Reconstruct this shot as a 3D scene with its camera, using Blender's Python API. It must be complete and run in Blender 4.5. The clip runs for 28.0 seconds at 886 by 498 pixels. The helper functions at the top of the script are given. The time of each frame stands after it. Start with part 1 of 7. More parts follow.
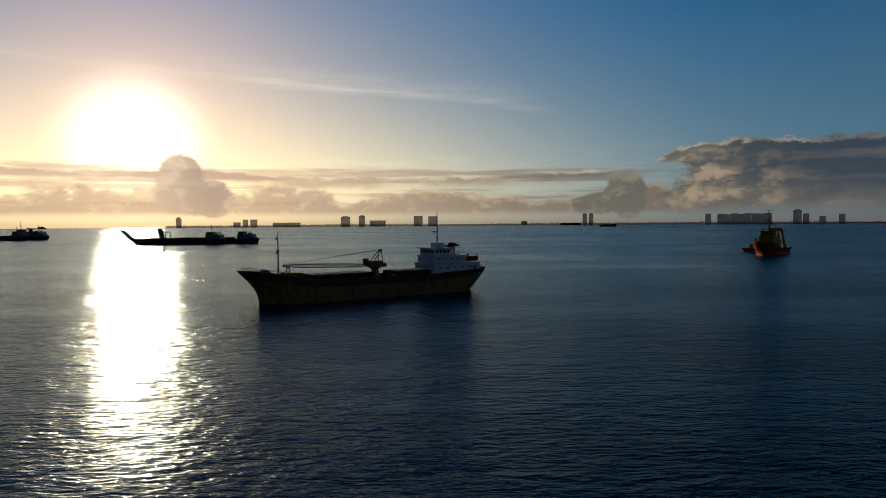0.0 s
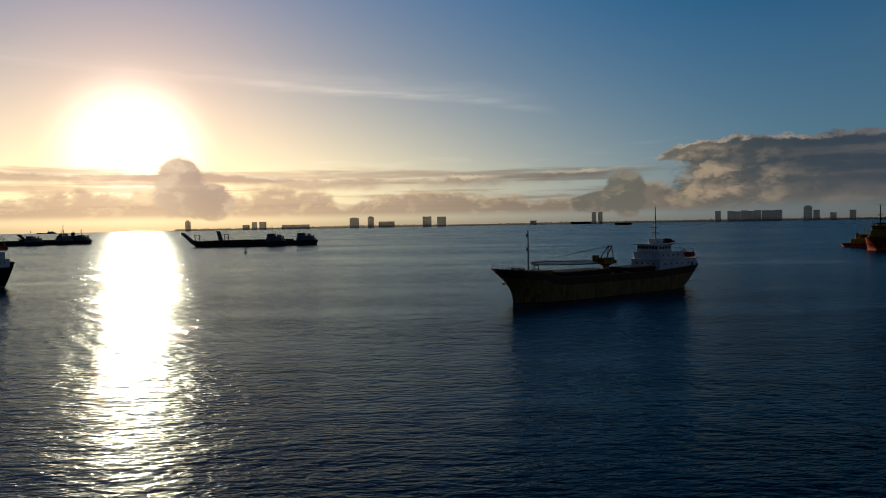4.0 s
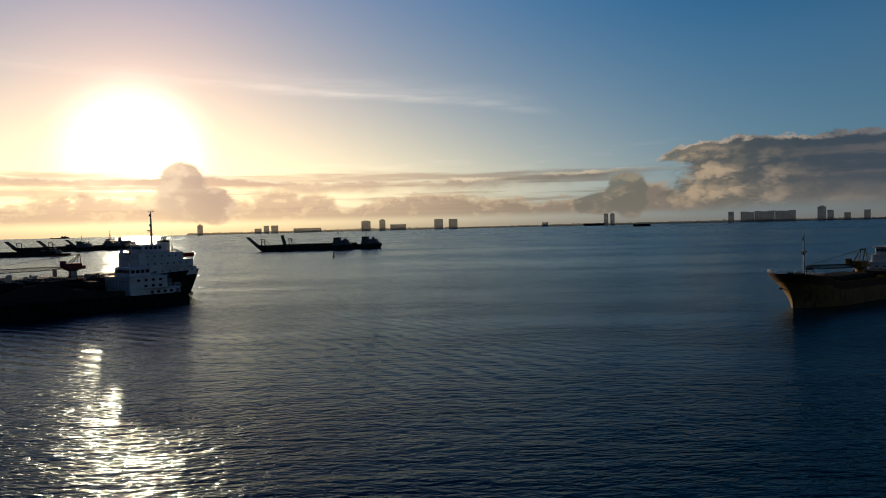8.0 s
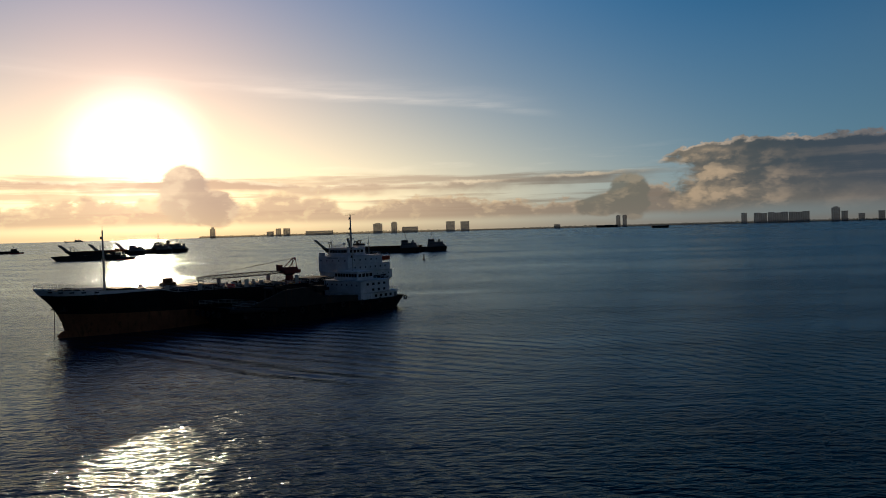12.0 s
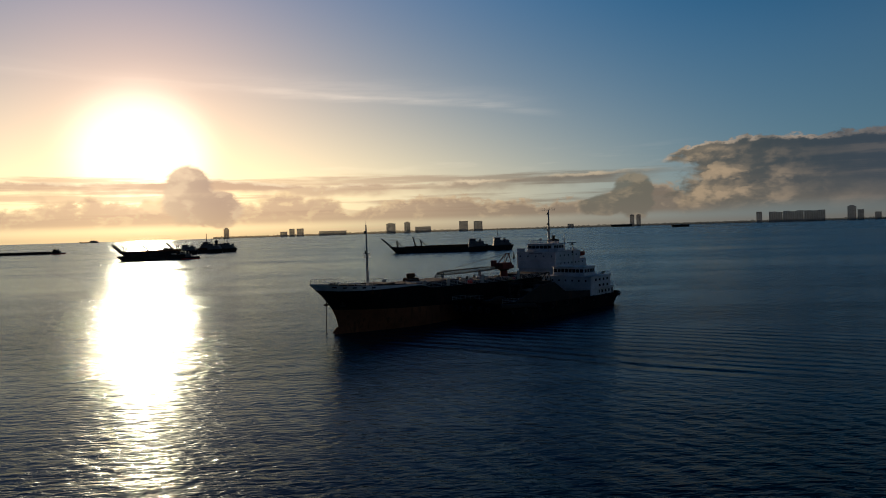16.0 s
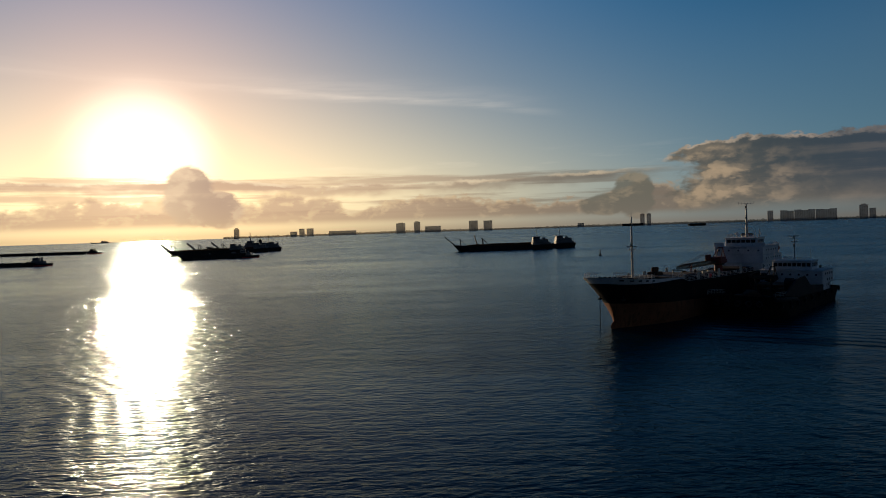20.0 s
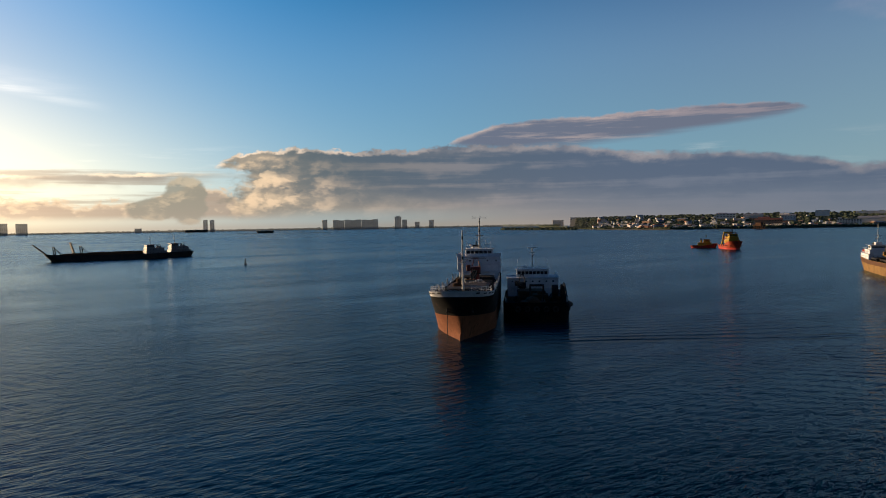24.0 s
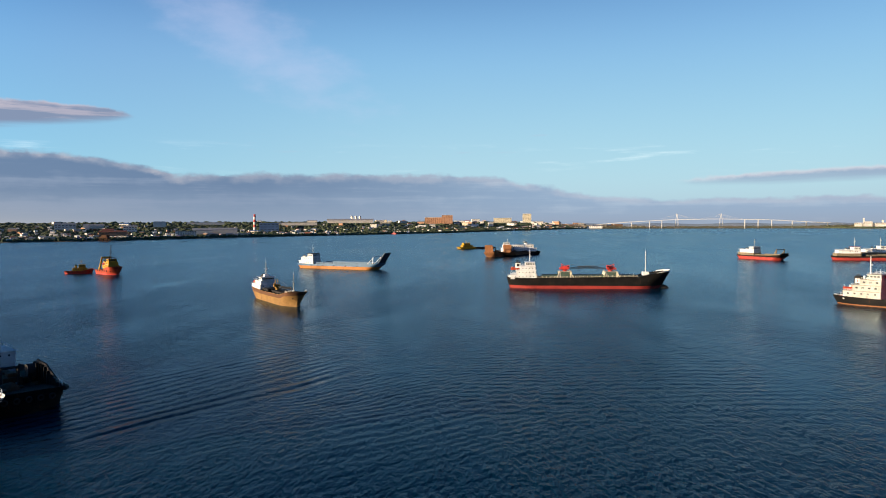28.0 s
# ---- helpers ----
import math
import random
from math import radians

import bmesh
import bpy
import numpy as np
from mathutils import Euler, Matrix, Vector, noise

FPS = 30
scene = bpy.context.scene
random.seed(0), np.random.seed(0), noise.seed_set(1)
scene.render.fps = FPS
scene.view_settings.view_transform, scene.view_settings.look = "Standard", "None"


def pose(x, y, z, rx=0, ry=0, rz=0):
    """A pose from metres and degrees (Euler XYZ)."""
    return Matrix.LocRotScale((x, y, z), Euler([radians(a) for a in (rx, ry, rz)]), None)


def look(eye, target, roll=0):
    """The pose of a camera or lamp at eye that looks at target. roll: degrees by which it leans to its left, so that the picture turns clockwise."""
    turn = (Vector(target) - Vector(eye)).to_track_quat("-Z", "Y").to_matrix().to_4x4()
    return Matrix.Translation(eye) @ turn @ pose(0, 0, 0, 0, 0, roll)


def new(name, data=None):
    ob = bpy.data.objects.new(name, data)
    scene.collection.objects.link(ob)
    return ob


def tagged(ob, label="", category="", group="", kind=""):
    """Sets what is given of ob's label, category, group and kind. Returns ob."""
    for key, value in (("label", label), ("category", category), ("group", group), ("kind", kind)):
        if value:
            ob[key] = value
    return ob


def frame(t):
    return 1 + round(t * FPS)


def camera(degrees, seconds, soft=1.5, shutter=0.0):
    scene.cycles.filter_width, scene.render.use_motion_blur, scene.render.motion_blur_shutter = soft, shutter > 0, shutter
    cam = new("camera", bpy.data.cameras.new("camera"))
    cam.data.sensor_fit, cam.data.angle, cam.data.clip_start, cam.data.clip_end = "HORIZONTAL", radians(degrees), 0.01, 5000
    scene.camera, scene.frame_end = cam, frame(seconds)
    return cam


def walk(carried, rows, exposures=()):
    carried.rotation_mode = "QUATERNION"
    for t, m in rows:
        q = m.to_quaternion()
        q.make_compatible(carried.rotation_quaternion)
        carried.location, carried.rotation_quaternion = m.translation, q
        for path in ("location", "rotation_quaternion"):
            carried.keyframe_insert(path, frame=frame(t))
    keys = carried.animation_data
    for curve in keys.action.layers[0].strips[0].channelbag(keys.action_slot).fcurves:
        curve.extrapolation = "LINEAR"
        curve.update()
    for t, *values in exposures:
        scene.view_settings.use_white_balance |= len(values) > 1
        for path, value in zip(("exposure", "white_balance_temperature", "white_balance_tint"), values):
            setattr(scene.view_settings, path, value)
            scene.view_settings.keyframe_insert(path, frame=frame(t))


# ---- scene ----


def aim(x, y, z, yaw, pitch, roll):
    """Camera pose: yaw to the left, pitch up, roll clockwise, in degrees."""
    return pose(x, y, z, 90 + pitch, 0, yaw) @ pose(0, 0, 0, 0, 0, -roll)


cam = camera(65.25, 28.0, soft=1.0)
PATH = [
    (0.0, 0.00, 0.00, 20.00, 0.000, -2.166, 0.416),
    (1.0, -14.70, 0.56, 19.90, -0.033, -2.135, 0.607),
    (2.0, -30.41, 1.26, 19.64, -0.039, -2.153, 0.777),
    (3.0, -46.63, 2.27, 19.60, -0.034, -2.158, 0.957),
    (4.0, -62.97, 3.34, 19.74, -0.002, -2.122, 1.040),
    (5.0, -79.29, 4.77, 20.11, 0.058, -2.086, 1.018),
    (6.0, -95.68, 6.21, 20.53, 0.105, -2.035, 1.141),
    (7.0, -112.29, 7.37, 21.04, 0.134, -1.971, 1.278),
    (8.0, -128.60, 7.69, 21.63, 0.169, -1.921, 1.396),
    (9.0, -145.19, 7.90, 22.21, 0.195, -1.854, 1.428),
    (10.0, -161.83, 8.22, 22.72, 0.221, -1.784, 1.462),
    (11.0, -178.36, 8.65, 23.13, 0.277, -1.739, 1.578),
    (12.0, -194.86, 9.22, 23.46, 0.341, -1.732, 1.594),
    (13.0, -211.19, 9.89, 23.69, 0.462, -1.657, 1.661),
    (14.0, -227.32, 10.58, 23.82, 0.549, -1.628, 1.656),
    (15.0, -243.27, 11.20, 23.85, 0.585, -1.604, 1.698),
    (16.0, -259.05, 11.67, 23.79, 0.653, -1.719, 1.761),
    (17.0, -274.82, 12.02, 23.75, 0.669, -1.759, 1.961),
    (18.0, -290.68, 12.33, 23.81, 0.715, -1.767, 1.961),
    (19.0, -306.45, 13.13, 23.92, 0.761, -1.753, 1.900),
    (20.0, -322.00, 14.97, 24.00, 0.703, -1.728, 1.888),
    (20.5, -329.62, 16.45, 24.00, 0.285, -1.722, 1.837),
    (21.0, -336.94, 19.17, 23.96, 0.002, -1.713, 1.776),
    (21.5, -344.07, 22.78, 23.92, -0.874, -1.711, 1.705),
    (22.0, -351.11, 26.95, 23.96, -3.074, -1.728, 1.625),
    (22.5, -358.15, 31.32, 24.11, -7.327, -1.774, 1.534),
    (23.0, -365.28, 35.56, 24.44, -14.364, -1.861, 1.434),
    (23.5, -372.44, 39.87, 25.25, -23.701, -2.008, 1.284),
    (24.0, -379.56, 44.48, 26.82, -35.096, -2.081, 0.926),
    (24.5, -386.24, 49.74, 29.06, -45.117, -2.177, 0.828),
    (25.0, -392.09, 55.42, 31.59, -53.805, -2.236, 0.756),
    (25.5, -397.88, 61.73, 34.14, -61.607, -2.238, 0.880),
    (26.0, -403.02, 67.15, 36.66, -69.044, -2.273, 0.716),
    (26.5, -406.48, 70.99, 39.03, -74.216, -2.262, 0.651),
    (27.0, -408.77, 73.34, 40.89, -79.061, -2.261, 0.447),
    (27.5, -409.12, 74.20, 42.68, -84.015, -2.204, 0.295),
    (28.0, -408.82, 74.42, 44.49, -86.880, -2.172, 0.285),
]
walk(cam, [(r[0], aim(*r[1:])) for r in PATH],
     exposures=[(0, -0.72, 6600, 11), (5.0, -0.7, 6700, 12), (8.0, -0.47, 6800, 13), (12.0, -0.48, 6900, 13), (15.0, -0.6, 7000, 13), (20.5, -0.68, 7050, 13), (22.0, -0.55, 7150, 14),
                (23.0, -0.02, 7100, 15), (24.0, 0.60, 7200, 15), (25.0, 1.34, 7100, 15), (26.0, 1.57, 6850, 12), (27.0, 1.53, 6600, 10), (28.0, 1.40, 6500, 10)])

# ---------------------------------------------------------------- node helper


class Graph:
    """Short hand for node trees."""

    def __init__(self, tree):
        self.tree = tree
        tree.nodes.clear()

    def node(self, kind, ins=(), operation=None, easing=None):
        nd = self.tree.nodes.new(kind)
        if operation:
            nd.operation = operation
        if easing:
            nd.interpolation_type = easing
        for k, v in dict(ins).items():
            self.put(nd.inputs[k], v)
        return nd

    def put(self, sock, v):
        if isinstance(v, bpy.types.NodeSocket):
            self.tree.links.new(v, sock)
        elif isinstance(v, (tuple, list)) and len(v) == 3 and sock.type == "RGBA":
            sock.default_value = (*v, 1.0)
        else:
            sock.default_value = v

    def m(self, op, a, b=0.0, c=0.0):
        return self.node("ShaderNodeMath", {0: a, 1: b, 2: c}, operation=op).outputs[0]

    def v(self, op, a, b=(0, 0, 0), out=0):
        nd = self.node("ShaderNodeVectorMath", {0: a, 1: b}, operation=op)
        return nd.outputs[out]

    def vscale(self, a, s):
        return self.node("ShaderNodeVectorMath", {0: a, "Scale": s}, operation="SCALE").outputs[0]

    def xyz(self, x, y, z=0.0):
        return self.node("ShaderNodeCombineXYZ", {0: x, 1: y, 2: z}).outputs[0]

    def step(self, x, lo, hi, a=0.0, b=1.0):
        return self.node("ShaderNodeMapRange", {0: x, 1: lo, 2: hi, 3: a, 4: b}, easing="SMOOTHSTEP").outputs[0]

    def lin(self, x, lo, hi, a=0.0, b=1.0):
        return self.node("ShaderNodeMapRange", {0: x, 1: lo, 2: hi, 3: a, 4: b}).outputs[0]

    def mix(self, f, a, b, mode="MIX"):
        nd = self.node("ShaderNodeMix")
        nd.data_type, nd.blend_type, nd.clamp_factor = "RGBA", mode, True
        self.put(nd.inputs[0], f), self.put(nd.inputs[6], a), self.put(nd.inputs[7], b)
        return nd.outputs[2]

    def noise(self, vec, scale=1.0, detail=4.0, rough=0.55, dist=0.0, out=0):
        return self.node("ShaderNodeTexNoise", {"Vector": vec, "Scale": scale, "Detail": detail, "Roughness": rough,
                                                "Distortion": dist}).outputs[out]

    def ramp(self, x, stops, mode="LINEAR"):
        nd = self.node("ShaderNodeValToRGB", {0: x})
        nd.color_ramp.interpolation = mode
        el = nd.color_ramp.elements
        while len(el) < len(stops):
            el.new(0.5)
        for e, (p, c) in zip(el, stops):
            e.position = p
            e.color = (c, c, c, 1) if not isinstance(c, tuple) else (*c, 1)
        return nd.outputs[0]


# ---------------------------------------------------------------- sky and sun

SUN_AZ, SUN_EL = 23.9, 6.1
sun_dir = Vector((-math.sin(radians(SUN_AZ)) * math.cos(radians(SUN_EL)),
                  math.cos(radians(SUN_AZ)) * math.cos(radians(SUN_EL)), math.sin(radians(SUN_EL))))

sun = new("sun", bpy.data.lights.new("sun", "SUN"))
sun.data.energy, sun.data.angle, sun.data.color = 3.7, radians(0.53), (1.0, 0.77, 0.50)
sun.matrix_world = look(sun_dir * 500, (0, 0, 0))

world = bpy.data.worlds.new("sky")
scene.world = world
world.use_nodes = True
g = Graph(world.node_tree)
way = g.node("ShaderNodeTexCoord").outputs["Generated"]
sep = g.node("ShaderNodeSeparateXYZ", {0: way})
dx, dy, dz = sep.outputs
DEG = 57.29578
el = g.m("MULTIPLY", g.m("ARCSINE", dz), DEG)
az = g.m("MULTIPLY", g.m("ARCTAN2", g.m("MULTIPLY", dx, -1.0), dy), DEG)
off = g.m("MULTIPLY", g.m("ARCCOSINE", g.v("DOT_PRODUCT", way, tuple(sun_dir), out=1)), DEG)
sky_node = g.node("ShaderNodeTexSky")
sky_node.sky_type, sky_node.sun_disc = "NISHITA", False
sky_node.sun_elevation, sky_node.sun_rotation = radians(SUN_EL), radians(-SUN_AZ)
sky_node.altitude, sky_node.air_density, sky_node.dust_density, sky_node.ozone_density = 0, 1.0, 0.25, 2.6
sky = sky_node.outputs[0]
up_way = g.xyz(dx, dy, g.m("MAXIMUM", dz, 0.004))
g.put(sky_node.inputs[0], up_way)
SKY = 0.075
grey = g.v("MULTIPLY", g.vscale(sky, SKY), (0.8, 0.97, 1.15))
rise = g.m("MAXIMUM", el, 0.0)
blue = g.v("MAXIMUM", g.v("ADD", g.v("MULTIPLY", g.vscale(g.xyz(1.0, 1.0, 1.0), g.m("EXPONENT", g.m("DIVIDE", rise, -29.3))), (0.119, 0.196, 0.064)), (-0.038, -0.036, 0.120)), (0.004, 0.012, 0.03))
clear = g.vscale(g.mix(0.93, grey, blue), g.m("MULTIPLY", g.lin(off, 22.0, 56.0, 0.86, 1.03), g.step(off, 138.0, 168.0, 1.0, 0.35)))
clear = g.v("MULTIPLY", clear, g.mix(g.m("MULTIPLY", g.step(off, 40.0, 72.0), g.step(el, 4.0, 15.0, g.step(off, 90.0, 125.0, 0.4, 0.9), 1.0)), (1.0, 1.0, 1.0), g.mix(g.step(off, 82.0, 108.0), (1.36, 1.09, 0.98), (1.22, 1.22, 1.10))))
clear = g.vscale(clear, g.step(el, 12.0, 32.0, 1.0, g.m("ADD", g.step(off, 24.0, 56.0, 1.5, 0.07), g.step(off, 100.0, 135.0, 0.0, 0.3))))

clear = g.mix(g.m("MULTIPLY", g.m("MULTIPLY", g.step(off, 75.0, 112.0), g.m("EXPONENT", g.m("DIVIDE", rise, -8.0))), 0.9), clear, (0.125, 0.165, 0.190))


def tinted(colour, amount):
    return g.v("MULTIPLY", colour, g.xyz(amount, amount, amount))


def bell(width):
    return g.m("EXPONENT", g.m("MULTIPLY", g.m("POWER", g.m("DIVIDE", off, width), 2.0), -1.0))


# glare round the sun: a white core, a warm ring, a wide pale veil and a golden belt low down
core = g.m("MULTIPLY", g.m("EXPONENT", g.m("MULTIPLY", g.m("POWER", g.m("DIVIDE", off, 4.6), 4.0), -1.0)), 0.75)
halo = g.m("EXPONENT", g.m("DIVIDE", off, -9.9))
veil = g.m("MULTIPLY", bell(49.0), g.step(el, 16.0, 40.0, 1.0, 0.6))
belt = g.m("MULTIPLY", g.m("EXPONENT", g.m("DIVIDE", g.m("MAXIMUM", el, 3.2), -6.95)), bell(29.5))
clear = g.v("ADD", clear, tinted((1.0, 0.94, 0.80), core))
clear = g.v("ADD", clear, tinted((0.90, 0.42, 0.165), halo))
clear = g.v("ADD", clear, tinted((-0.070, 0.066, 0.22), veil))
clear = g.v("ADD", clear, tinted((1.92, 1.38, 0.42), belt))
near = g.m("EXPONENT", g.m("DIVIDE", off, -16.0))

# clouds: (azimuth, elevation) in degrees


def puff(sx, sy, seed, detail=4.0, rough=0.5, da=0.0, de=0.0):
    return g.noise(g.xyz(g.m("MULTIPLY", g.m("ADD", az, da), sx), g.m("MULTIPLY", g.m("ADD", el, de), sy), seed), 1.0, detail, rough)


def along(stops, scale=10.0):
    """A height in degrees that changes with the azimuth, from -125 to 35."""
    r = g.ramp(g.m("DIVIDE", g.m("ADD", az, 125.0), 160.0), [((a + 125.0) / 160.0, v / scale) for a, v in stops])
    return g.m("MULTIPLY", r, scale)


def mul(*fs):
    out_ = fs[0]
    for f in fs[1:]:
        out_ = g.m("MULTIPLY", out_, f)
    return out_


def about(x, k):
    return g.m("MULTIPLY", g.m("SUBTRACT", x, 0.5), k)


fine = puff(0.42, 0.8, 3.0, 6.0, 0.56)
mid = puff(0.22, 0.6, 7.0, 5.0, 0.55)
crisp = puff(0.9, 1.5, 23.0, 6.0, 0.6)
# coordinates bent by turbulence, for cauliflower heads
bent_a = g.m("ADD", az, g.m("ADD", about(mid, 4.0), about(crisp, 1.6)))
bent_e = g.m("ADD", el, g.m("ADD", about(fine, 2.0), about(crisp, 0.9)))


def head_height(s, da=0.0, de=0.0):
    nd = g.node("ShaderNodeTexVoronoi")
    nd.voronoi_dimensions, nd.feature, nd.normalize = "2D", "SMOOTH_F1", True
    g.put(nd.inputs["Vector"], g.xyz(g.m("MULTIPLY", g.m("ADD", bent_a, da), 0.36 * s), g.m("MULTIPLY", g.m("ADD", bent_e, de), 0.5 * s)))
    for k, v in (("Scale", 1.0), ("Detail", 2.0), ("Roughness", 0.55), ("Smoothness", 0.35)):
        nd.inputs[k].default_value = v
    return g.m("SUBTRACT", 1.0, nd.outputs["Distance"])


lump = head_height(1.0)
curl = g.step(g.m("SUBTRACT", lump, head_height(1.0, 0.55, 0.35)), -0.10, 0.20)
relief = g.step(g.m("SUBTRACT", fine, puff(0.42, 0.8, 3.0, 6.0, 0.56, 0.7, 0.45)), -0.10, 0.15)
broad = g.step(g.m("SUBTRACT", puff(0.15, 0.36, 5.0, 4.0, 0.5), puff(0.15, 0.36, 5.0, 4.0, 0.5, 1.8, 0.9)), -0.12, 0.16)
billow = g.m("ADD", mul(curl, 0.45), g.m("ADD", mul(relief, 0.3), mul(broad, 0.35)))
sheet = puff(0.045, 0.9, 15.0, 6.0, 0.6)
long_n = puff(0.06, 0.55, 11.0, 6.0)
rough_edge = g.m("ADD", g.m("ADD", about(mid, 0.8), about(fine, 0.9)), about(crisp, 0.9))

# low broken cumulus along the horizon, under streaks of thin layer cloud
low_top = g.m("ADD", about(puff(0.17, 0.1, 1.0, 3.0), 6.0), 2.2)
low_h = g.m("ADD", g.m("SUBTRACT", low_top, el), g.m("ADD", about(lump, 2.2), about(crisp, 1.6)))
low = mul(g.step(low_h, -0.1, 0.45), g.step(el, 0.4, 1.1))
bars = puff(0.06, 1.15, 29.0, 6.0, 0.6)
bar_el = g.m("ADD", el, mul(rough_edge, 0.5))
band = mul(g.step(bars, 0.44, 0.60), g.step(el, 0.8, 1.8), g.step(bar_el, 5.0, 4.3))
deck = along([(-125, 2.0), (-26, 3.6), (-20.5, 4.2), (-14, 4.35), (-9.5, 4.05), (-2, 3.75), (4.4, 3.6), (12, 3.8), (18, 4.1), (35, 4.2)])
deck_h = g.m("ADD", g.m("SUBTRACT", deck, el), g.m("ADD", mul(rough_edge, 0.55), about(puff(0.10, 0.4, 61.0, 5.0), 1.3)))
deck_in = mul(g.step(az, -23.0, -20.0), g.step(puff(0.09, 0.2, 63.0, 4.0), 0.30, 0.52))
strip = mul(g.step(deck_h, -0.05, 0.15), g.step(deck_h, 1.25, 0.35), deck_in)
strip_rim = mul(g.step(g.m("ABSOLUTE", g.m("SUBTRACT", deck_h, 0.06)), 0.22, 0.02), g.step(puff(0.2, 0.3, 37.0, 4.0), 0.38, 0.6), deck_in)


def tower_at(a0, e0, wa, we, wob):
    """A single head of cumulus."""
    tx, ty = g.m("DIVIDE", g.m("SUBTRACT", az, a0), wa), g.m("DIVIDE", g.m("SUBTRACT", el, e0), we)
    rad = g.m("SQRT", g.m("ADD", mul(tx, tx), mul(ty, ty)))
    return g.step(g.m("SUBTRACT", rad, mul(g.m("ADD", mul(rough_edge, 0.45), about(lump, 0.7)), wob)), 1.08, 0.82)


tower = g.m("MAXIMUM", tower_at(20.7, 3.2, 1.75, 2.2, 0.8), tower_at(18.7, 2.0, 1.8, 1.3, 0.9))
post = g.m("MAXIMUM", tower_at(-14.8, 2.2, 1.5, 1.7, 0.9), tower_at(-12.6, 1.5, 1.9, 0.8, 0.9))
# the grey bank
bank_top = along([(-125, 2.0), (-104, 2.0), (-99.5, 2.2), (-96, 3.0), (-89, 4.0), (-75, 4.05), (-65.5, 4.0), (-64, 4.5), (-59, 5.4), (-51, 5.5), (-48, 6.0),
                  (-43, 6.5), (-36, 6.4), (-31, 6.2), (-27.6, 6.1), (-24.5, 6.3), (-22, 6.1), (-19.5, 5.9), (-18.2, 5.6), (-17.2, 5.0), (-15.5, 4.2), (35, 3.6)])
bank_h = g.m("ADD", g.m("SUBTRACT", bank_top, el), mul(rough_edge, g.step(az, -60.0, -30.0, 0.7, 1.25)))
bank_h = g.m("ADD", bank_h, about(puff(0.13, 0.7, 71.0, 5.0), g.step(az, -60.0, -40.0, 1.0, 0.3)))
bank = mul(g.step(bank_h, -0.05, g.step(az, -50.0, -30.0, 0.40, 0.16)), g.step(az, -48.0, -24.0, 1.0, g.step(el, 0.2, 1.6)))
notch = g.step(g.m("ADD", g.m("ADD", az, mul(rough_edge, 4.5)), g.m("ADD", mul(g.step(el, 4.2, 5.0), -2.0), mul(g.step(el, 3.6, 1.5), -1.2))), -20.2, -18.4)
bank = mul(bank, g.m("SUBTRACT", 1.0, notch))


def slab(centre, half, wob, soft):
    """A flat lens of cloud between two lines; gives its cover and the height below its upper edge."""
    c, hh = along(centre), along(half)
    up = g.m("ADD", g.m("SUBTRACT", g.m("ADD", c, hh), el), mul(rough_edge, wob))
    dn = g.m("ADD", g.m("SUBTRACT", el, g.m("SUBTRACT", c, hh)), mul(about(sheet, 1.0), wob * 2.0))
    return mul(g.step(up, -0.04, soft), g.step(dn, -0.25, soft * 2.2), g.step(hh, 0.0, 0.2)), up


lens, lens_up = slab([(-125, 2.0), (-62.8, 8.15), (-57, 8.0), (-51, 7.6), (-45, 7.3), (-39, 7.0), (-35, 6.4), (35, 5.0)],
                     [(-125, 0.0), (-63.3, 0.0), (-61.5, 0.45), (-57, 0.85), (-51, 1.05), (-46, 1.15), (-40, 1.05), (-36.8, 0.5), (-35.5, 0.0), (35, 0.0)], 0.55, 0.22)
flake, flake_up = slab([(-125, 3.5), (-116, 3.45), (-112, 3.35), (-107, 3.2), (-104, 3.2), (35, 3.2)],
                       [(-125, 0.3), (-118, 0.5), (-112, 0.42), (-107, 0.2), (-105, 0.0), (35, 0.0)], 0.45, 0.25)
# thin high cirrus
cir_c = along([(-125, 5.0), (-11, 8.6), (-9, 8.9), (-2.7, 9.95), (4, 10.55), (14, 11.2), (35, 12.0)], 20.0)
cir_d = g.m("ADD", g.m("SUBTRACT", el, cir_c), about(long_n, 0.9))
cir = mul(g.m("MAXIMUM", g.step(g.m("ABSOLUTE", cir_d), 0.55, 0.0), mul(g.step(cir_d, -0.2, 0.1), g.step(cir_d, 2.2, 0.2), 0.42)), g.step(az, -10.5, -4.0), g.step(az, 26.0, 4.0, 0.25, 1.0))
cir = mul(cir, g.step(puff(0.13, 1.5, 33.0, 6.0, 0.62), 0.28, 0.70, 0.15, 0.75))
axis = g.m("ADD", az, g.m("ADD", 74.0, mul(g.m("SUBTRACT", el, 12.5), -1.35)))
wx, wy = g.m("DIVIDE", axis, 6.2), g.m("DIVIDE", g.m("SUBTRACT", el, 14.5), 6.6)
wisp = mul(g.step(g.m("ADD", g.m("ADD", mul(wx, wx), mul(wy, wy)), g.m("ADD", about(mid, 1.6), about(fine, 1.4))), 1.25, -0.5), 0.34)
thin_s = puff(0.10, 0.9, 21.0, 6.0, 0.6)
streak = mul(g.step(g.m("ABSOLUTE", g.m("SUBTRACT", el, 5.2)), 1.5, 0.1), g.step(thin_s, 0.54, 0.72), 0.7)
tail = mul(g.step(g.m("ABSOLUTE", g.m("SUBTRACT", el, 6.4)), 1.2, 0.1), g.step(puff(0.16, 1.5, 81.0, 6.0, 0.6), 0.60, 0.74), g.step(az, -60.0, -66.0), 0.5)

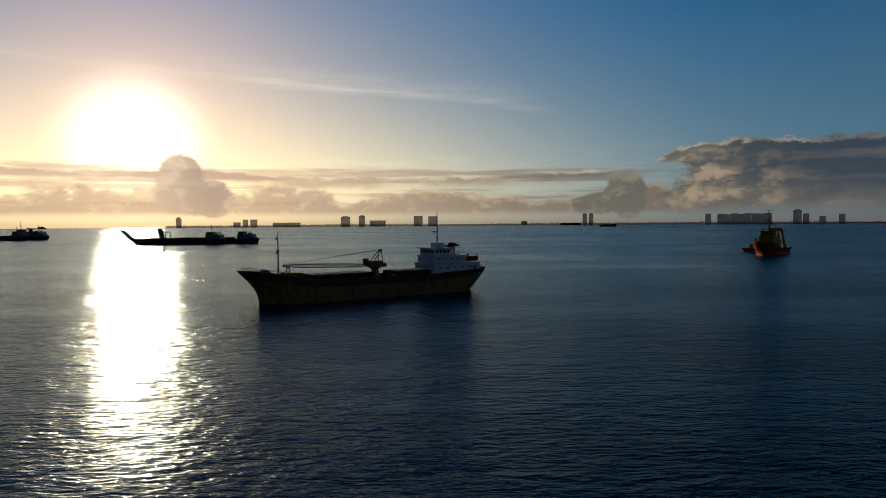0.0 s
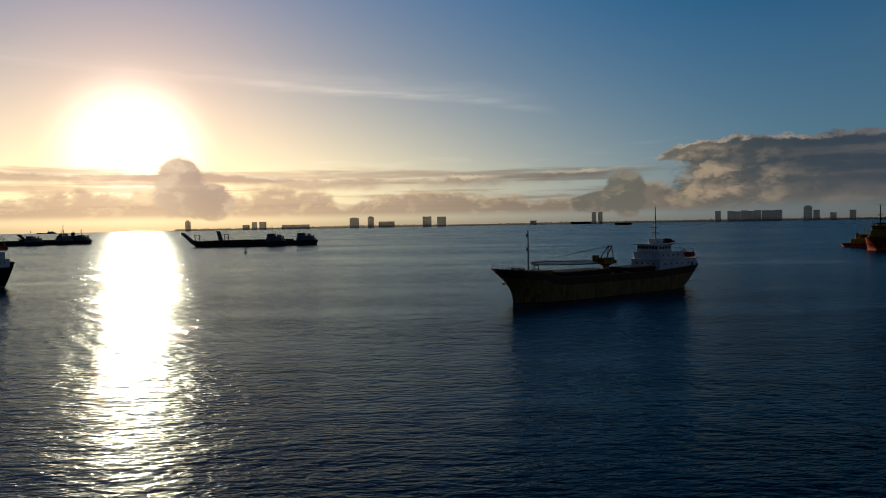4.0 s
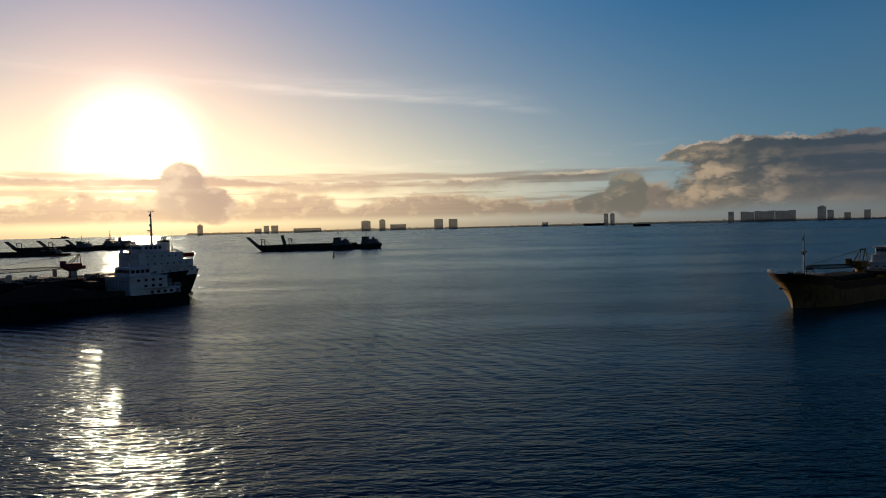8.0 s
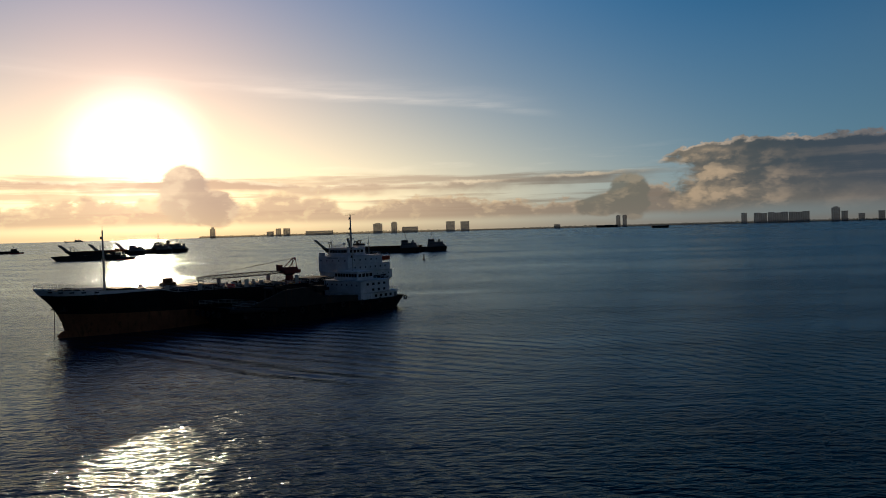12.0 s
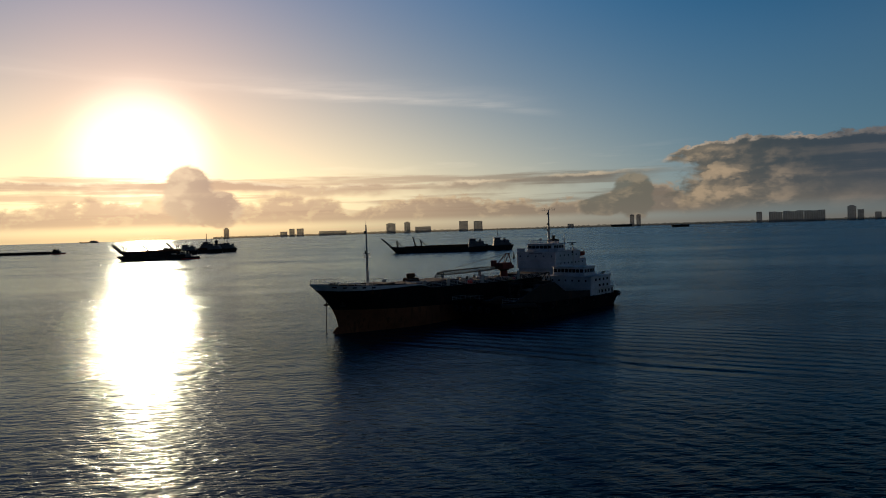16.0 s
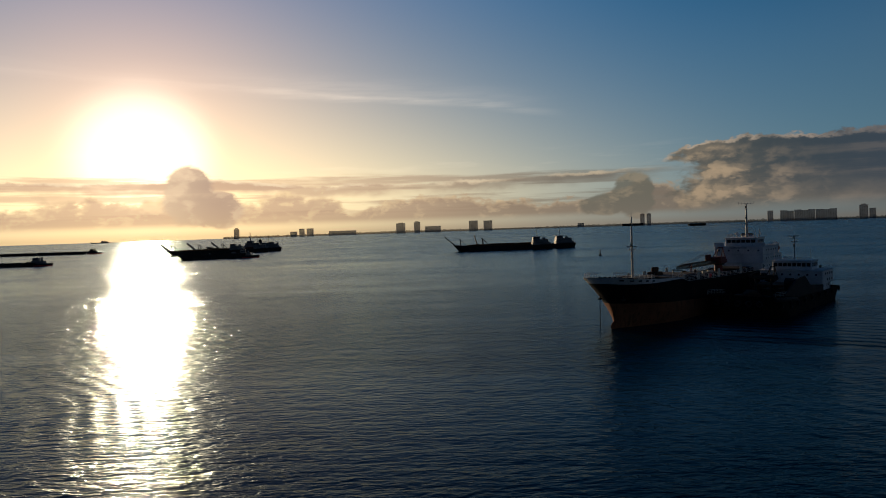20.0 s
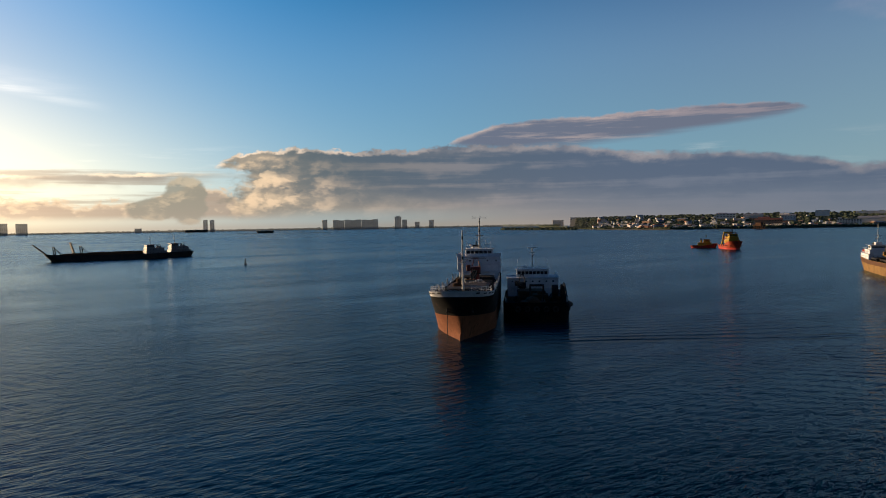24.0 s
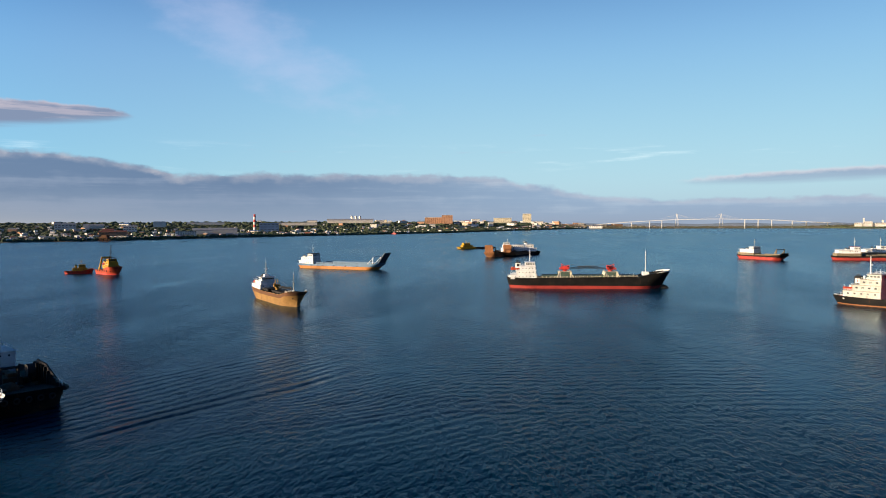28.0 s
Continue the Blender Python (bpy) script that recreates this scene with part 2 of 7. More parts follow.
# colours: lit from behind near the sun, grey-blue further off
warm = g.xyz(1.0, 0.82, 0.62)
away = g.step(off, 42.0, 78.0)
dim_low = g.mix(g.step(off, 5.0, 40.0), (0.58, 0.40, 0.29), (0.175, 0.137, 0.105))
lit_low = g.mix(g.step(off, 5.0, 40.0), (1.0, 0.78, 0.46), (0.48, 0.36, 0.235))
low_rim = g.step(g.m("ABSOLUTE", g.m("SUBTRACT", low_h, 0.25)), 0.55, 0.0)
col_low = g.mix(g.m("MINIMUM", g.m("ADD", mul(g.step(billow, 0.45, 0.95), 0.55), mul(low_rim, 0.5)), 1.0), dim_low, lit_low)
lid = mul(g.step(g.m("ADD", bank_h, about(mid, 0.8)), 1.35, 0.7), g.step(az, -60.0, -46.0))
east = g.step(g.m("ADD", az, mul(g.m("SUBTRACT", el, 3.0), -1.2)), -31.0, -22.0)
foot = g.step(g.m("ADD", el, about(mid, 2.4)), 3.2, 0.8)
shape = g.mix(away, mul(g.step(billow, 0.10, 1.05), g.m("MAXIMUM", mul(east, 1.0), mul(foot, 0.5))), mul(g.step(g.m("ADD", sheet, about(fine, 0.35)), 0.46, 0.68), 0.8))
shape = mul(shape, g.m("SUBTRACT", 1.0, mul(lid, 0.7)))
dim = g.mix(g.step(off, 38.0, 56.0), g.mix(east, (0.036, 0.055, 0.063), (0.104, 0.106, 0.094)), g.mix(away, (0.036, 0.052, 0.068), (0.034, 0.053, 0.088)))
dim = g.mix(mul(foot, 0.75), dim, g.mix(g.step(off, 40.0, 70.0), (0.120, 0.120, 0.100), g.mix(away, (0.190, 0.174, 0.162), (0.054, 0.076, 0.110))))
lit = g.mix(g.step(off, 38.0, 62.0), (0.42, 0.325, 0.215), g.mix(away, (0.24, 0.205, 0.180), (0.060, 0.078, 0.112)))
dim = g.mix(g.step(off, 92.0, 128.0), dim, (0.076, 0.108, 0.150))
lit = g.mix(g.step(off, 92.0, 128.0), lit, (0.11, 0.14, 0.175))
col_bank = g.mix(shape, dim, lit)
rim = mul(g.step(g.m("ABSOLUTE", g.m("SUBTRACT", bank_h, g.step(off, 50.0, 70.0, 0.12, 0.3))), g.step(off, 50.0, 70.0, 0.30, 0.62), 0.02), g.step(off, 40.0, 66.0, 0.85, g.step(az, -70.0, -60.0, 0.25, 0.5)), g.step(puff(0.35, 0.35, 51.0, 4.0), 0.34, 0.6, 0.15, 1.0))
col_bank = g.mix(rim, col_bank, g.mix(g.step(off, 40.0, 60.0), (0.58, 0.48, 0.37), (0.20, 0.185, 0.185)))


def lens_tint(up):
    glow = g.m("ADD", mul(g.step(up, 0.55, 0.05), g.step(thin_s, 0.34, 0.56)), mul(g.step(puff(0.10, 1.3, 45.0, 6.0, 0.6), 0.50, 0.64), 0.65))
    return g.mix(g.m("MINIMUM", mul(glow, 0.85), 1.0), (0.056, 0.068, 0.100), g.mix(g.step(az, -60.0, -38.0), (0.15, 0.130, 0.145), (0.235, 0.20, 0.19)))


out = g.mix(cir, clear, g.v("ADD", clear, g.vscale(warm, g.step(off, 12.0, 32.0, 0.32, 0.17))))
out = g.mix(streak, out, g.v("ADD", out, g.vscale(warm, 0.09)))
out = g.mix(tail, out, (0.115, 0.135, 0.17))
out = g.mix(wisp, out, (0.150, 0.158, 0.215))
out = g.mix(mul(flake, 0.85), out, g.mix(g.step(flake_up, 0.5, 0.05), (0.075, 0.098, 0.135), (0.17, 0.165, 0.18)))
out = g.mix(mul(lens, 0.93), out, lens_tint(lens_up))
out = g.mix(mul(band, g.step(az, -22.0, -12.0, 0.0, 0.65)), out, g.mix(g.step(off, 20.0, 40.0), dim_low, (0.165, 0.148, 0.122)))
out = g.mix(mul(strip, 0.75), out, g.mix(g.step(off, 20.0, 40.0), dim_low, (0.135, 0.130, 0.118)))
out = g.mix(mul(strip_rim, 0.65), out, g.mix(g.step(off, 10.0, 40.0), (1.0, 0.85, 0.60), (0.60, 0.51, 0.37)))
out = g.mix(mul(low, g.step(az, -26.0, -18.0, 0.0, 0.85)), out, col_low)
out = g.mix(mul(post, 0.9), out, g.mix(mul(g.step(billow, 0.4, 0.95), 0.5), (0.125, 0.130, 0.110), (0.33, 0.28, 0.20)))
out = g.mix(mul(tower, 0.93), out, g.mix(mul(g.step(billow, 0.35, 0.95), 0.45), g.mix(g.step(az, 18.0, 24.0), (0.47, 0.345, 0.275), (0.72, 0.56, 0.40)), (0.95, 0.75, 0.52)))
out = g.mix(mul(bank, 0.96), out, col_bank)
# a belt of haze on the horizon
haze = mul(g.m("EXPONENT", g.m("DIVIDE", rise, -1.3)), 0.78)
hz = g.m("ADD", g.step(off, 50.0, 70.0, 0.085, 0.12), mul(near, 1.1))
out = g.mix(haze, out, tinted(g.mix(g.step(off, 6.0, 50.0), (1.0, 0.72, 0.38), g.mix(g.step(off, 58.0, 96.0), (1.10, 0.98, 0.86), (0.64, 0.75, 0.95))), hz))
# unseen south-west sky dimmed and blued by hand to darken the ships' shaded sides
flat_way = g.v("NORMALIZE", g.xyz(dx, dy, 0.0))
dim_behind = g.step(g.v("DOT_PRODUCT", flat_way, (0.866, 0.5, 0.0), out=1), -0.95, -0.10)
out = g.v("MULTIPLY", out, g.mix(dim_behind, (0.22, 0.32, 0.46), (1.0, 1.0, 1.0)))
bg = g.node("ShaderNodeBackground", {0: out, 1: 1.6})
g.tree.links.new(bg.outputs[0], g.node("ShaderNodeOutputWorld").inputs[0])

# ---------------------------------------------------------------- materials


def material(name):
    mt = bpy.data.materials.new(name)
    mt.use_nodes = True
    gr = Graph(mt.node_tree)
    bsdf = gr.node("ShaderNodeBsdfPrincipled")
    gr.tree.links.new(bsdf.outputs[0], gr.node("ShaderNodeOutputMaterial").inputs[0])
    return mt, gr, bsdf


def paint(name, base, rust=0.25, rough=0.5, scale=1.0, dirt=0.35, metal=0.0, gloss=0.35):
    """Ship's paint: chalky variation, grime, rust spots and running streaks."""
    mt, gr, bsdf = material(name)
    pos = gr.node("ShaderNodeTexCoord").outputs["Object"]
    big = gr.noise(pos, 0.22 * scale, 5, 0.6)
    small = gr.noise(pos, 2.6 * scale, 4, 0.6)
    runs = gr.noise(gr.v("MULTIPLY", pos, (1.3, 1.3, 0.12)), 1.0 * scale, 4, 0.6)
    dark = tuple(c * 0.55 for c in base)
    lite = tuple(min(0.85, c * 1.25 + 0.003) for c in base)
    col = gr.mix(gr.step(big, 0.3, 0.7), dark, lite)
    col = gr.mix(0.45, col, base)
    col = gr.mix(gr.m("MULTIPLY", gr.step(small, 0.5, 0.75), dirt), col, (0.03, 0.026, 0.022))
    r = gr.m("MULTIPLY", gr.step(gr.m("ADD", gr.m("MULTIPLY", runs, 0.6), gr.m("MULTIPLY", big, 0.4)), 0.62 - 0.22 * rust, 0.72 - 0.16 * rust), min(1.0, 0.35 + rust))
    col = gr.mix(r if rust > 0 else 0.0, col, gr.mix(small, (0.045, 0.019, 0.010), (0.15, 0.060, 0.022)))
    gr.put(bsdf.inputs["Base Color"], col)
    gr.put(bsdf.inputs["Roughness"], gr.lin(small, 0.2, 0.8, rough - 0.1, rough + 0.2))
    bsdf.inputs["Metallic"].default_value = metal
    bsdf.inputs["Specular IOR Level"].default_value = gloss
    bump = gr.node("ShaderNodeBump", {"Height": gr.m("ADD", big, gr.m("MULTIPLY", small, 0.3)), "Strength": 0.25, "Distance": 0.08})
    gr.put(bsdf.inputs["Normal"], bump.outputs[0])
    return mt


def earthy(name, cols, scale, rough=0.9, bump=0.5, dist=0.3):
    """Ground, leaves, plaster: three tones mixed at two scales."""
    mt, gr, bsdf = material(name)
    pos = gr.node("ShaderNodeTexCoord").outputs["Object"]
    rnd = gr.node("ShaderNodeObjectInfo").outputs["Random"]
    pos = gr.v("ADD", pos, gr.xyz(gr.m("MULTIPLY", rnd, 40.0), 0.0, 0.0))
    a, b = gr.noise(pos, scale, 5, 0.6), gr.noise(pos, scale * 7, 4, 0.6)
    col = gr.mix(gr.step(a, 0.35, 0.65), cols[0], cols[1])
    col = gr.mix(gr.step(b, 0.5, 0.7), col, cols[2])
    gr.put(bsdf.inputs["Base Color"], col)
    bsdf.inputs["Roughness"].default_value = rough
    bm_ = gr.node("ShaderNodeBump", {"Height": b, "Strength": bump, "Distance": dist})
    gr.put(bsdf.inputs["Normal"], bm_.outputs[0])
    return mt


def sea_material():
    """Deep salt water: small wind waves, longer chop and slick streaks, as slopes of a height field."""
    mt, gr, bsdf = material("sea_water")
    pos = gr.node("ShaderNodeTexCoord").outputs["Object"]
    calm = gr.noise(gr.v("MULTIPLY", pos, (0.0035, 0.014, 1.0)), 1.0, 4, 0.6)
    gust = gr.step(gr.m("ADD", gr.m("MULTIPLY", calm, 0.7), gr.m("MULTIPLY", gr.noise(gr.v("MULTIPLY", pos, (0.018, 0.045, 1.0)), 1.0, 4, 0.6), 0.3)), 0.38, 0.60, 0.45, 1.15)

    # long slick lines, where the ripples die down
    lines = gr.step(gr.noise(gr.v("MULTIPLY", pos, (0.0022, 0.026, 1.0)), 1.0, 3, 0.55, 0.4), 0.60, 0.70)
    gust = gr.m("MULTIPLY", gust, gr.m("SUBTRACT", 1.0, gr.m("MULTIPLY", lines, 0.55)))

    def slope(scale, stretch, amp, detail, seed):
        e = 0.12 / scale
        base = gr.v("ADD", gr.v("MULTIPLY", pos, stretch), (seed, seed * 0.7, 0.0))

        def h(o):
            return gr.noise(gr.v("ADD", base, o), scale, detail, 0.6, 0.3)
        h0 = h((0.0, 0.0, 0.0))
        k = amp / (e * 1.0)
        return (gr.m("MULTIPLY", gr.m("SUBTRACT", h((e, 0.0, 0.0)), h0), k), gr.m("MULTIPLY", gr.m("SUBTRACT", h((0.0, e, 0.0)), h0), k))
    s1, s2, s3 = slope(0.85, (0.50, 1.30, 1.0), 0.42, 5.0, 3.0), slope(0.16, (0.6, 1.3, 1.0), 0.66, 3.0, 17.0), slope(2.4, (0.7, 1.2, 1.0), 0.050, 3.0, 41.0)
    sx = gr.m("MULTIPLY", gr.m("ADD", gr.m("ADD", s1[0], s2[0]), s3[0]), gust)
    sy = gr.m("MULTIPLY", gr.m("ADD", gr.m("ADD", s1[1], s2[1]), s3[1]), gust)
    # long-crested trains of small swell, in patches
    kx, ky, wl = 0.80, 0.60, 3.3
    bend = gr.noise(pos, 0.018, 2, 0.5)
    patch = gr.step(gr.noise(gr.v("ADD", pos, (31.0, 77.0, 0.0)), 0.012, 2, 0.5), 0.42, 0.62)
    east_end = gr.step(gr.node("ShaderNodeSeparateXYZ", {0: pos}).outputs[0], -150.0, -60.0, 1.0, 0.35)
    phase = gr.m("ADD", gr.m("MULTIPLY", gr.v("DOT_PRODUCT", pos, (kx, ky, 0.0), out=1), math.tau / wl), gr.m("MULTIPLY", bend, 42.0))
    swell = gr.m("MULTIPLY", gr.m("MULTIPLY", gr.m("COSINE", phase), gr.m("MULTIPLY", patch, east_end)), 0.08)
    sx = gr.m("ADD", sx, gr.m("MULTIPLY", swell, kx))
    sy = gr.m("ADD", sy, gr.m("MULTIPLY", swell, ky))

    def train(kx, ky, wl, amp, across, ends, wander):
        """A train of waves with crests square to (kx, ky), between two distances across and two along the crests."""
        d = gr.m("ADD", gr.v("DOT_PRODUCT", pos, (kx, ky, 0.0), out=1), gr.m("MULTIPLY", gr.m("SUBTRACT", bend, 0.5), wander))
        u = gr.v("DOT_PRODUCT", pos, (ky, -kx, 0.0), out=1)
        room = gr.m("MULTIPLY", gr.step(d, across[0], across[1]), gr.step(d, across[3], across[2]))
        room = gr.m("MULTIPLY", room, gr.m("MULTIPLY", gr.step(u, ends[0], ends[1]), gr.step(u, ends[3], ends[2])))
        wave = gr.m("MULTIPLY", gr.m("MULTIPLY", gr.m("COSINE", gr.m("MULTIPLY", d, math.tau / wl)), room), amp)
        return gr.m("ADD", sx, gr.m("MULTIPLY", wave, kx)), gr.m("ADD", sy, gr.m("MULTIPLY", wave, ky))

    # a passing boat's wash beside the moored pair, and the ripples that run on from it
    sx, sy = train(0.56, 0.83, 5.2, 0.22, (-28.0, -22.0, -18.0, -12.0), (-322.0, -305.0, -255.0, -225.0), 8.0)
    sx, sy = train(0.50, 0.866, 4.3, 0.13, (-6.0, 4.0, 34.0, 52.0), (-330.0, -310.0, -250.0, -205.0), 10.0)
    sx, sy = train(0.995, 0.06, 4.4, 0.08, (-262.0, -235.0, -185.0, -150.0), (-110.0, -85.0, -20.0, 10.0), 14.0)
    low_eye = gr.m("SUBTRACT", 1.0, gr.node("ShaderNodeLayerWeight", {"Blend": 0.5}).outputs["Facing"])
    nrm = gr.v("NORMALIZE", gr.xyz(gr.m("MULTIPLY", sx, -0.86), gr.m("MULTIPLY", sy, -1.15), 1.0))
    body = gr.node("ShaderNodeBsdfDiffuse", {"Color": (0.0003, 0.0195, 0.042), "Normal": nrm})
    shine = gr.node("ShaderNodeBsdfGlossy", {"Color": (0.73, 0.91, 1.0), "Roughness": gr.m("MULTIPLY", gr.step(low_eye, 0.01, 0.16, 0.25, 0.10), gr.step(gust, 0.2, 1.15, 0.45, 1.1)), "Normal": nrm})
    shine.distribution = "BECKMANN"
    tilt = gr.node("ShaderNodeLayerWeight", {"Blend": 0.5, "Normal": nrm}).outputs["Facing"]
    flat = gr.node("ShaderNodeLayerWeight", {"Blend": 0.5}).outputs["Facing"]
    # wave backs turned from the eye show less
    seen = gr.m("MINIMUM", gr.m("DIVIDE", gr.m("SUBTRACT", 1.0, tilt), gr.m("ADD", gr.m("SUBTRACT", 1.0, flat), 0.004)), 1.5)
    share = gr.m("MINIMUM", gr.m("MULTIPLY", gr.m("POWER", gr.node("ShaderNodeFresnel", {"IOR": 1.333, "Normal": nrm}).outputs[0], 1.32), gr.m("POWER", seen, 0.6)), gr.step(low_eye, 0.0, 0.20, 0.48, 1.0))
    # ripples too small to shape: a second, broader lobe
    sheen = gr.node("ShaderNodeBsdfGlossy", {"Color": (0.73, 0.91, 1.0), "Roughness": 0.34, "Normal": nrm})
    sheen.distribution = "BECKMANN"
    gloss = gr.node("ShaderNodeMixShader", {0: 0.15, 1: shine.outputs[0], 2: sheen.outputs[0]})
    blend = gr.node("ShaderNodeMixShader", {0: share, 1: body.outputs[0], 2: gloss.outputs[0]})
    for nd in list(gr.tree.nodes):
        if nd.type == "OUTPUT_MATERIAL":
            gr.tree.links.new(blend.outputs[0], nd.inputs[0])
    gr.tree.nodes.remove(bsdf)
    return mt


SEA = sea_material()
BLACK = paint("black_hull_paint", (0.010, 0.010, 0.010), 0.26, 0.8, gloss=0.08)
RED = paint("red_bottom_paint", (0.25, 0.088, 0.040), 0.45, 0.75, gloss=0.12)
BRIGHT_RED = paint("bright_red_paint", (0.50, 0.035, 0.025), 0.12, 0.5)
WHITE = paint("white_ship_paint", (0.75, 0.765, 0.77), 0.14, 0.6, dirt=0.16, gloss=0.2)
WORN_WHITE = paint("worn_white_paint", (0.43, 0.42, 0.385), 0.3, 0.65, dirt=0.3, gloss=0.15)
CREAM = paint("cream_paint", (0.62, 0.56, 0.42), 0.18, 0.5, dirt=0.2)
RUSTY = paint("rusty_hull", (0.25, 0.137, 0.038), 0.55, 0.75, dirt=0.5)
RUST = paint("bare_rust", (0.10, 0.045, 0.022), 0.7, 0.85)
RUST_LIGHT = paint("orange_rust", (0.24, 0.10, 0.04), 0.6, 0.85)
DECK = paint("deck_paint", (0.05, 0.03, 0.025), 0.5, 0.8, gloss=0.12)
GREEN_DECK = paint("green_deck_paint", (0.06, 0.10, 0.08), 0.4, 0.7)
HATCH = paint("hatch_cover_paint", (0.085, 0.056, 0.050), 0.35, 0.7)
GREY = paint("grey_steel", (0.17, 0.18, 0.19), 0.35, 0.5)
DARK = paint("dark_steel", (0.03, 0.029, 0.028), 0.35, 0.7, gloss=0.15)
MAST = paint("mast_paint", (0.55, 0.53, 0.48), 0.25, 0.5)
YELLOW = paint("yellow_paint", (0.46, 0.26, 0.022), 0.2, 0.55, gloss=0.2)
ORANGE = paint("orange_paint", (0.36, 0.046, 0.017), 0.18, 0.6, gloss=0.2)
ORANGE_BAND = paint("orange_rust_band", (0.42, 0.17, 0.04), 0.4, 0.7)
OCHRE = paint("worn_ochre_paint", (0.34, 0.19, 0.03), 0.6, 0.7)
CRANE_RED = paint("faded_crane_red", (0.17, 0.026, 0.02), 0.4, 0.6)
BOOT_RED = paint("dark_red_boot_paint", (0.30, 0.032, 0.024), 0.2, 0.6)
DARK_BLUE = paint("dark_blue_paint", (0.02, 0.045, 0.07), 0.25, 0.55)
TAN = paint("dusty_tan_paint", (0.20, 0.165, 0.115), 0.35, 0.7, gloss=0.15)
BLUE = paint("blue_paint", (0.055, 0.14, 0.25), 0.25, 0.5)
RUBBER = earthy("black_rubber", [(0.012, 0.012, 0.012), (0.02, 0.02, 0.02), (0.03, 0.028, 0.026)], 1.5, 0.85)
ROPE = earthy("wire_rope", [(0.05, 0.045, 0.04), (0.08, 0.07, 0.06), (0.03, 0.03, 0.03)], 3.0, 0.8)
LAND = earthy("shore_ground", [(0.10, 0.085, 0.06), (0.07, 0.075, 0.045), (0.16, 0.13, 0.10)], 0.01, 0.95)
SAND = earthy("wet_sand", [(0.14, 0.12, 0.09), (0.10, 0.085, 0.065), (0.2, 0.17, 0.13)], 0.02, 0.8)
LEAF = earthy("foliage", [(0.040, 0.060, 0.026), (0.062, 0.084, 0.038), (0.10, 0.105, 0.055)], 0.05, 0.9)
CONCRETE = earthy("pale_concrete", [(0.56, 0.53, 0.49), (0.64, 0.61, 0.56), (0.46, 0.43, 0.40)], 0.04, 0.85)
PLASTER = earthy("white_plaster", [(0.68, 0.66, 0.62), (0.75, 0.73, 0.70), (0.55, 0.52, 0.48)], 0.05, 0.8)
BRICKY = earthy("terracotta_render", [(0.42, 0.22, 0.13), (0.50, 0.28, 0.17), (0.33, 0.18, 0.11)], 0.05, 0.85)
TINROOF = earthy("tin_roof", [(0.35, 0.35, 0.36), (0.45, 0.44, 0.43), (0.28, 0.22, 0.19)], 0.06, 0.6)
BLUEROOF = earthy("blue_sheet_roof", [(0.06, 0.13, 0.28), (0.08, 0.16, 0.33), (0.05, 0.1, 0.2)], 0.06, 0.6)
REDROOF = earthy("red_tile_roof", [(0.33, 0.10, 0.06), (0.40, 0.14, 0.08), (0.25, 0.08, 0.05)], 0.06, 0.8)


def see_through_copy(name, base, clearness):
    """Copies a material part transparent; the sky behind stands in for haze."""
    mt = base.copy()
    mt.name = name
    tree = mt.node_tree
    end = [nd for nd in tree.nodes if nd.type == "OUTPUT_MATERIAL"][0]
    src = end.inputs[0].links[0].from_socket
    clear_part = tree.nodes.new("ShaderNodeBsdfTransparent")
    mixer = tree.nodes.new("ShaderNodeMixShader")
    mixer.inputs[0].default_value = clearness
    tree.links.new(src, mixer.inputs[1]), tree.links.new(clear_part.outputs[0], mixer.inputs[2])
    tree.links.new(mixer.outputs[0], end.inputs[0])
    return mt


# far materials made part transparent to imitate haze
FAR_LEAF = see_through_copy("hazy_foliage", LEAF, 0.58)
FAR_LAND = see_through_copy("hazy_ground", LAND, 0.45)
FAR_SPAN = see_through_copy("hazy_bridge_concrete", PLASTER, 0.55)
FAR_WALL = see_through_copy("hazy_concrete", CONCRETE, 0.40)


def glass_pane():
    mt, gr, bsdf = material("window_glass")
    pos = gr.node("ShaderNodeTexCoord").outputs["Object"]
    bsdf.inputs["Base Color"].default_value = (0.012, 0.016, 0.02, 1)
    gr.put(bsdf.inputs["Roughness"], gr.lin(gr.noise(pos, 3.0, 3), 0.3, 0.7, 0.10, 0.18))
    bsdf.inputs["Specular IOR Level"].default_value = 0.22
    return mt


GLASS = glass_pane()
FAR_PANE = see_through_copy("see_through_glass", GLASS, 0.40)

# ---------------------------------------------------------------- mesh helpers


def mesh_of(verts, faces, name="mesh", smooth=False):
    me = bpy.data.meshes.new(name)
    me.from_pydata([tuple(v) for v in verts], [], faces)
    me.validate()
    if smooth:
        me.polygons.foreach_set("use_smooth", [True] * len(me.polygons))
    return me


def part(name, data, mat, parent, label="", at=None, kind=""):
    """Links a mesh (or a bmesh) as one object under a thing or a part."""
    if isinstance(data, bmesh.types.BMesh):
        me = bpy.data.meshes.new(name)
        data.normal_update()
        data.to_mesh(me)
        data.free()
        data = me
    if not data.materials:
        data.materials.append(mat)
    ob = new(name, data)
    ob.parent = parent
    if at is not None:
        ob.matrix_basis = at
    return tagged(ob, label, kind=kind)


def thing(name, label, category, m, group="", kind=""):
    ob = new(name)
    ob.matrix_basis = m
    return tagged(ob, label, category, group, kind)


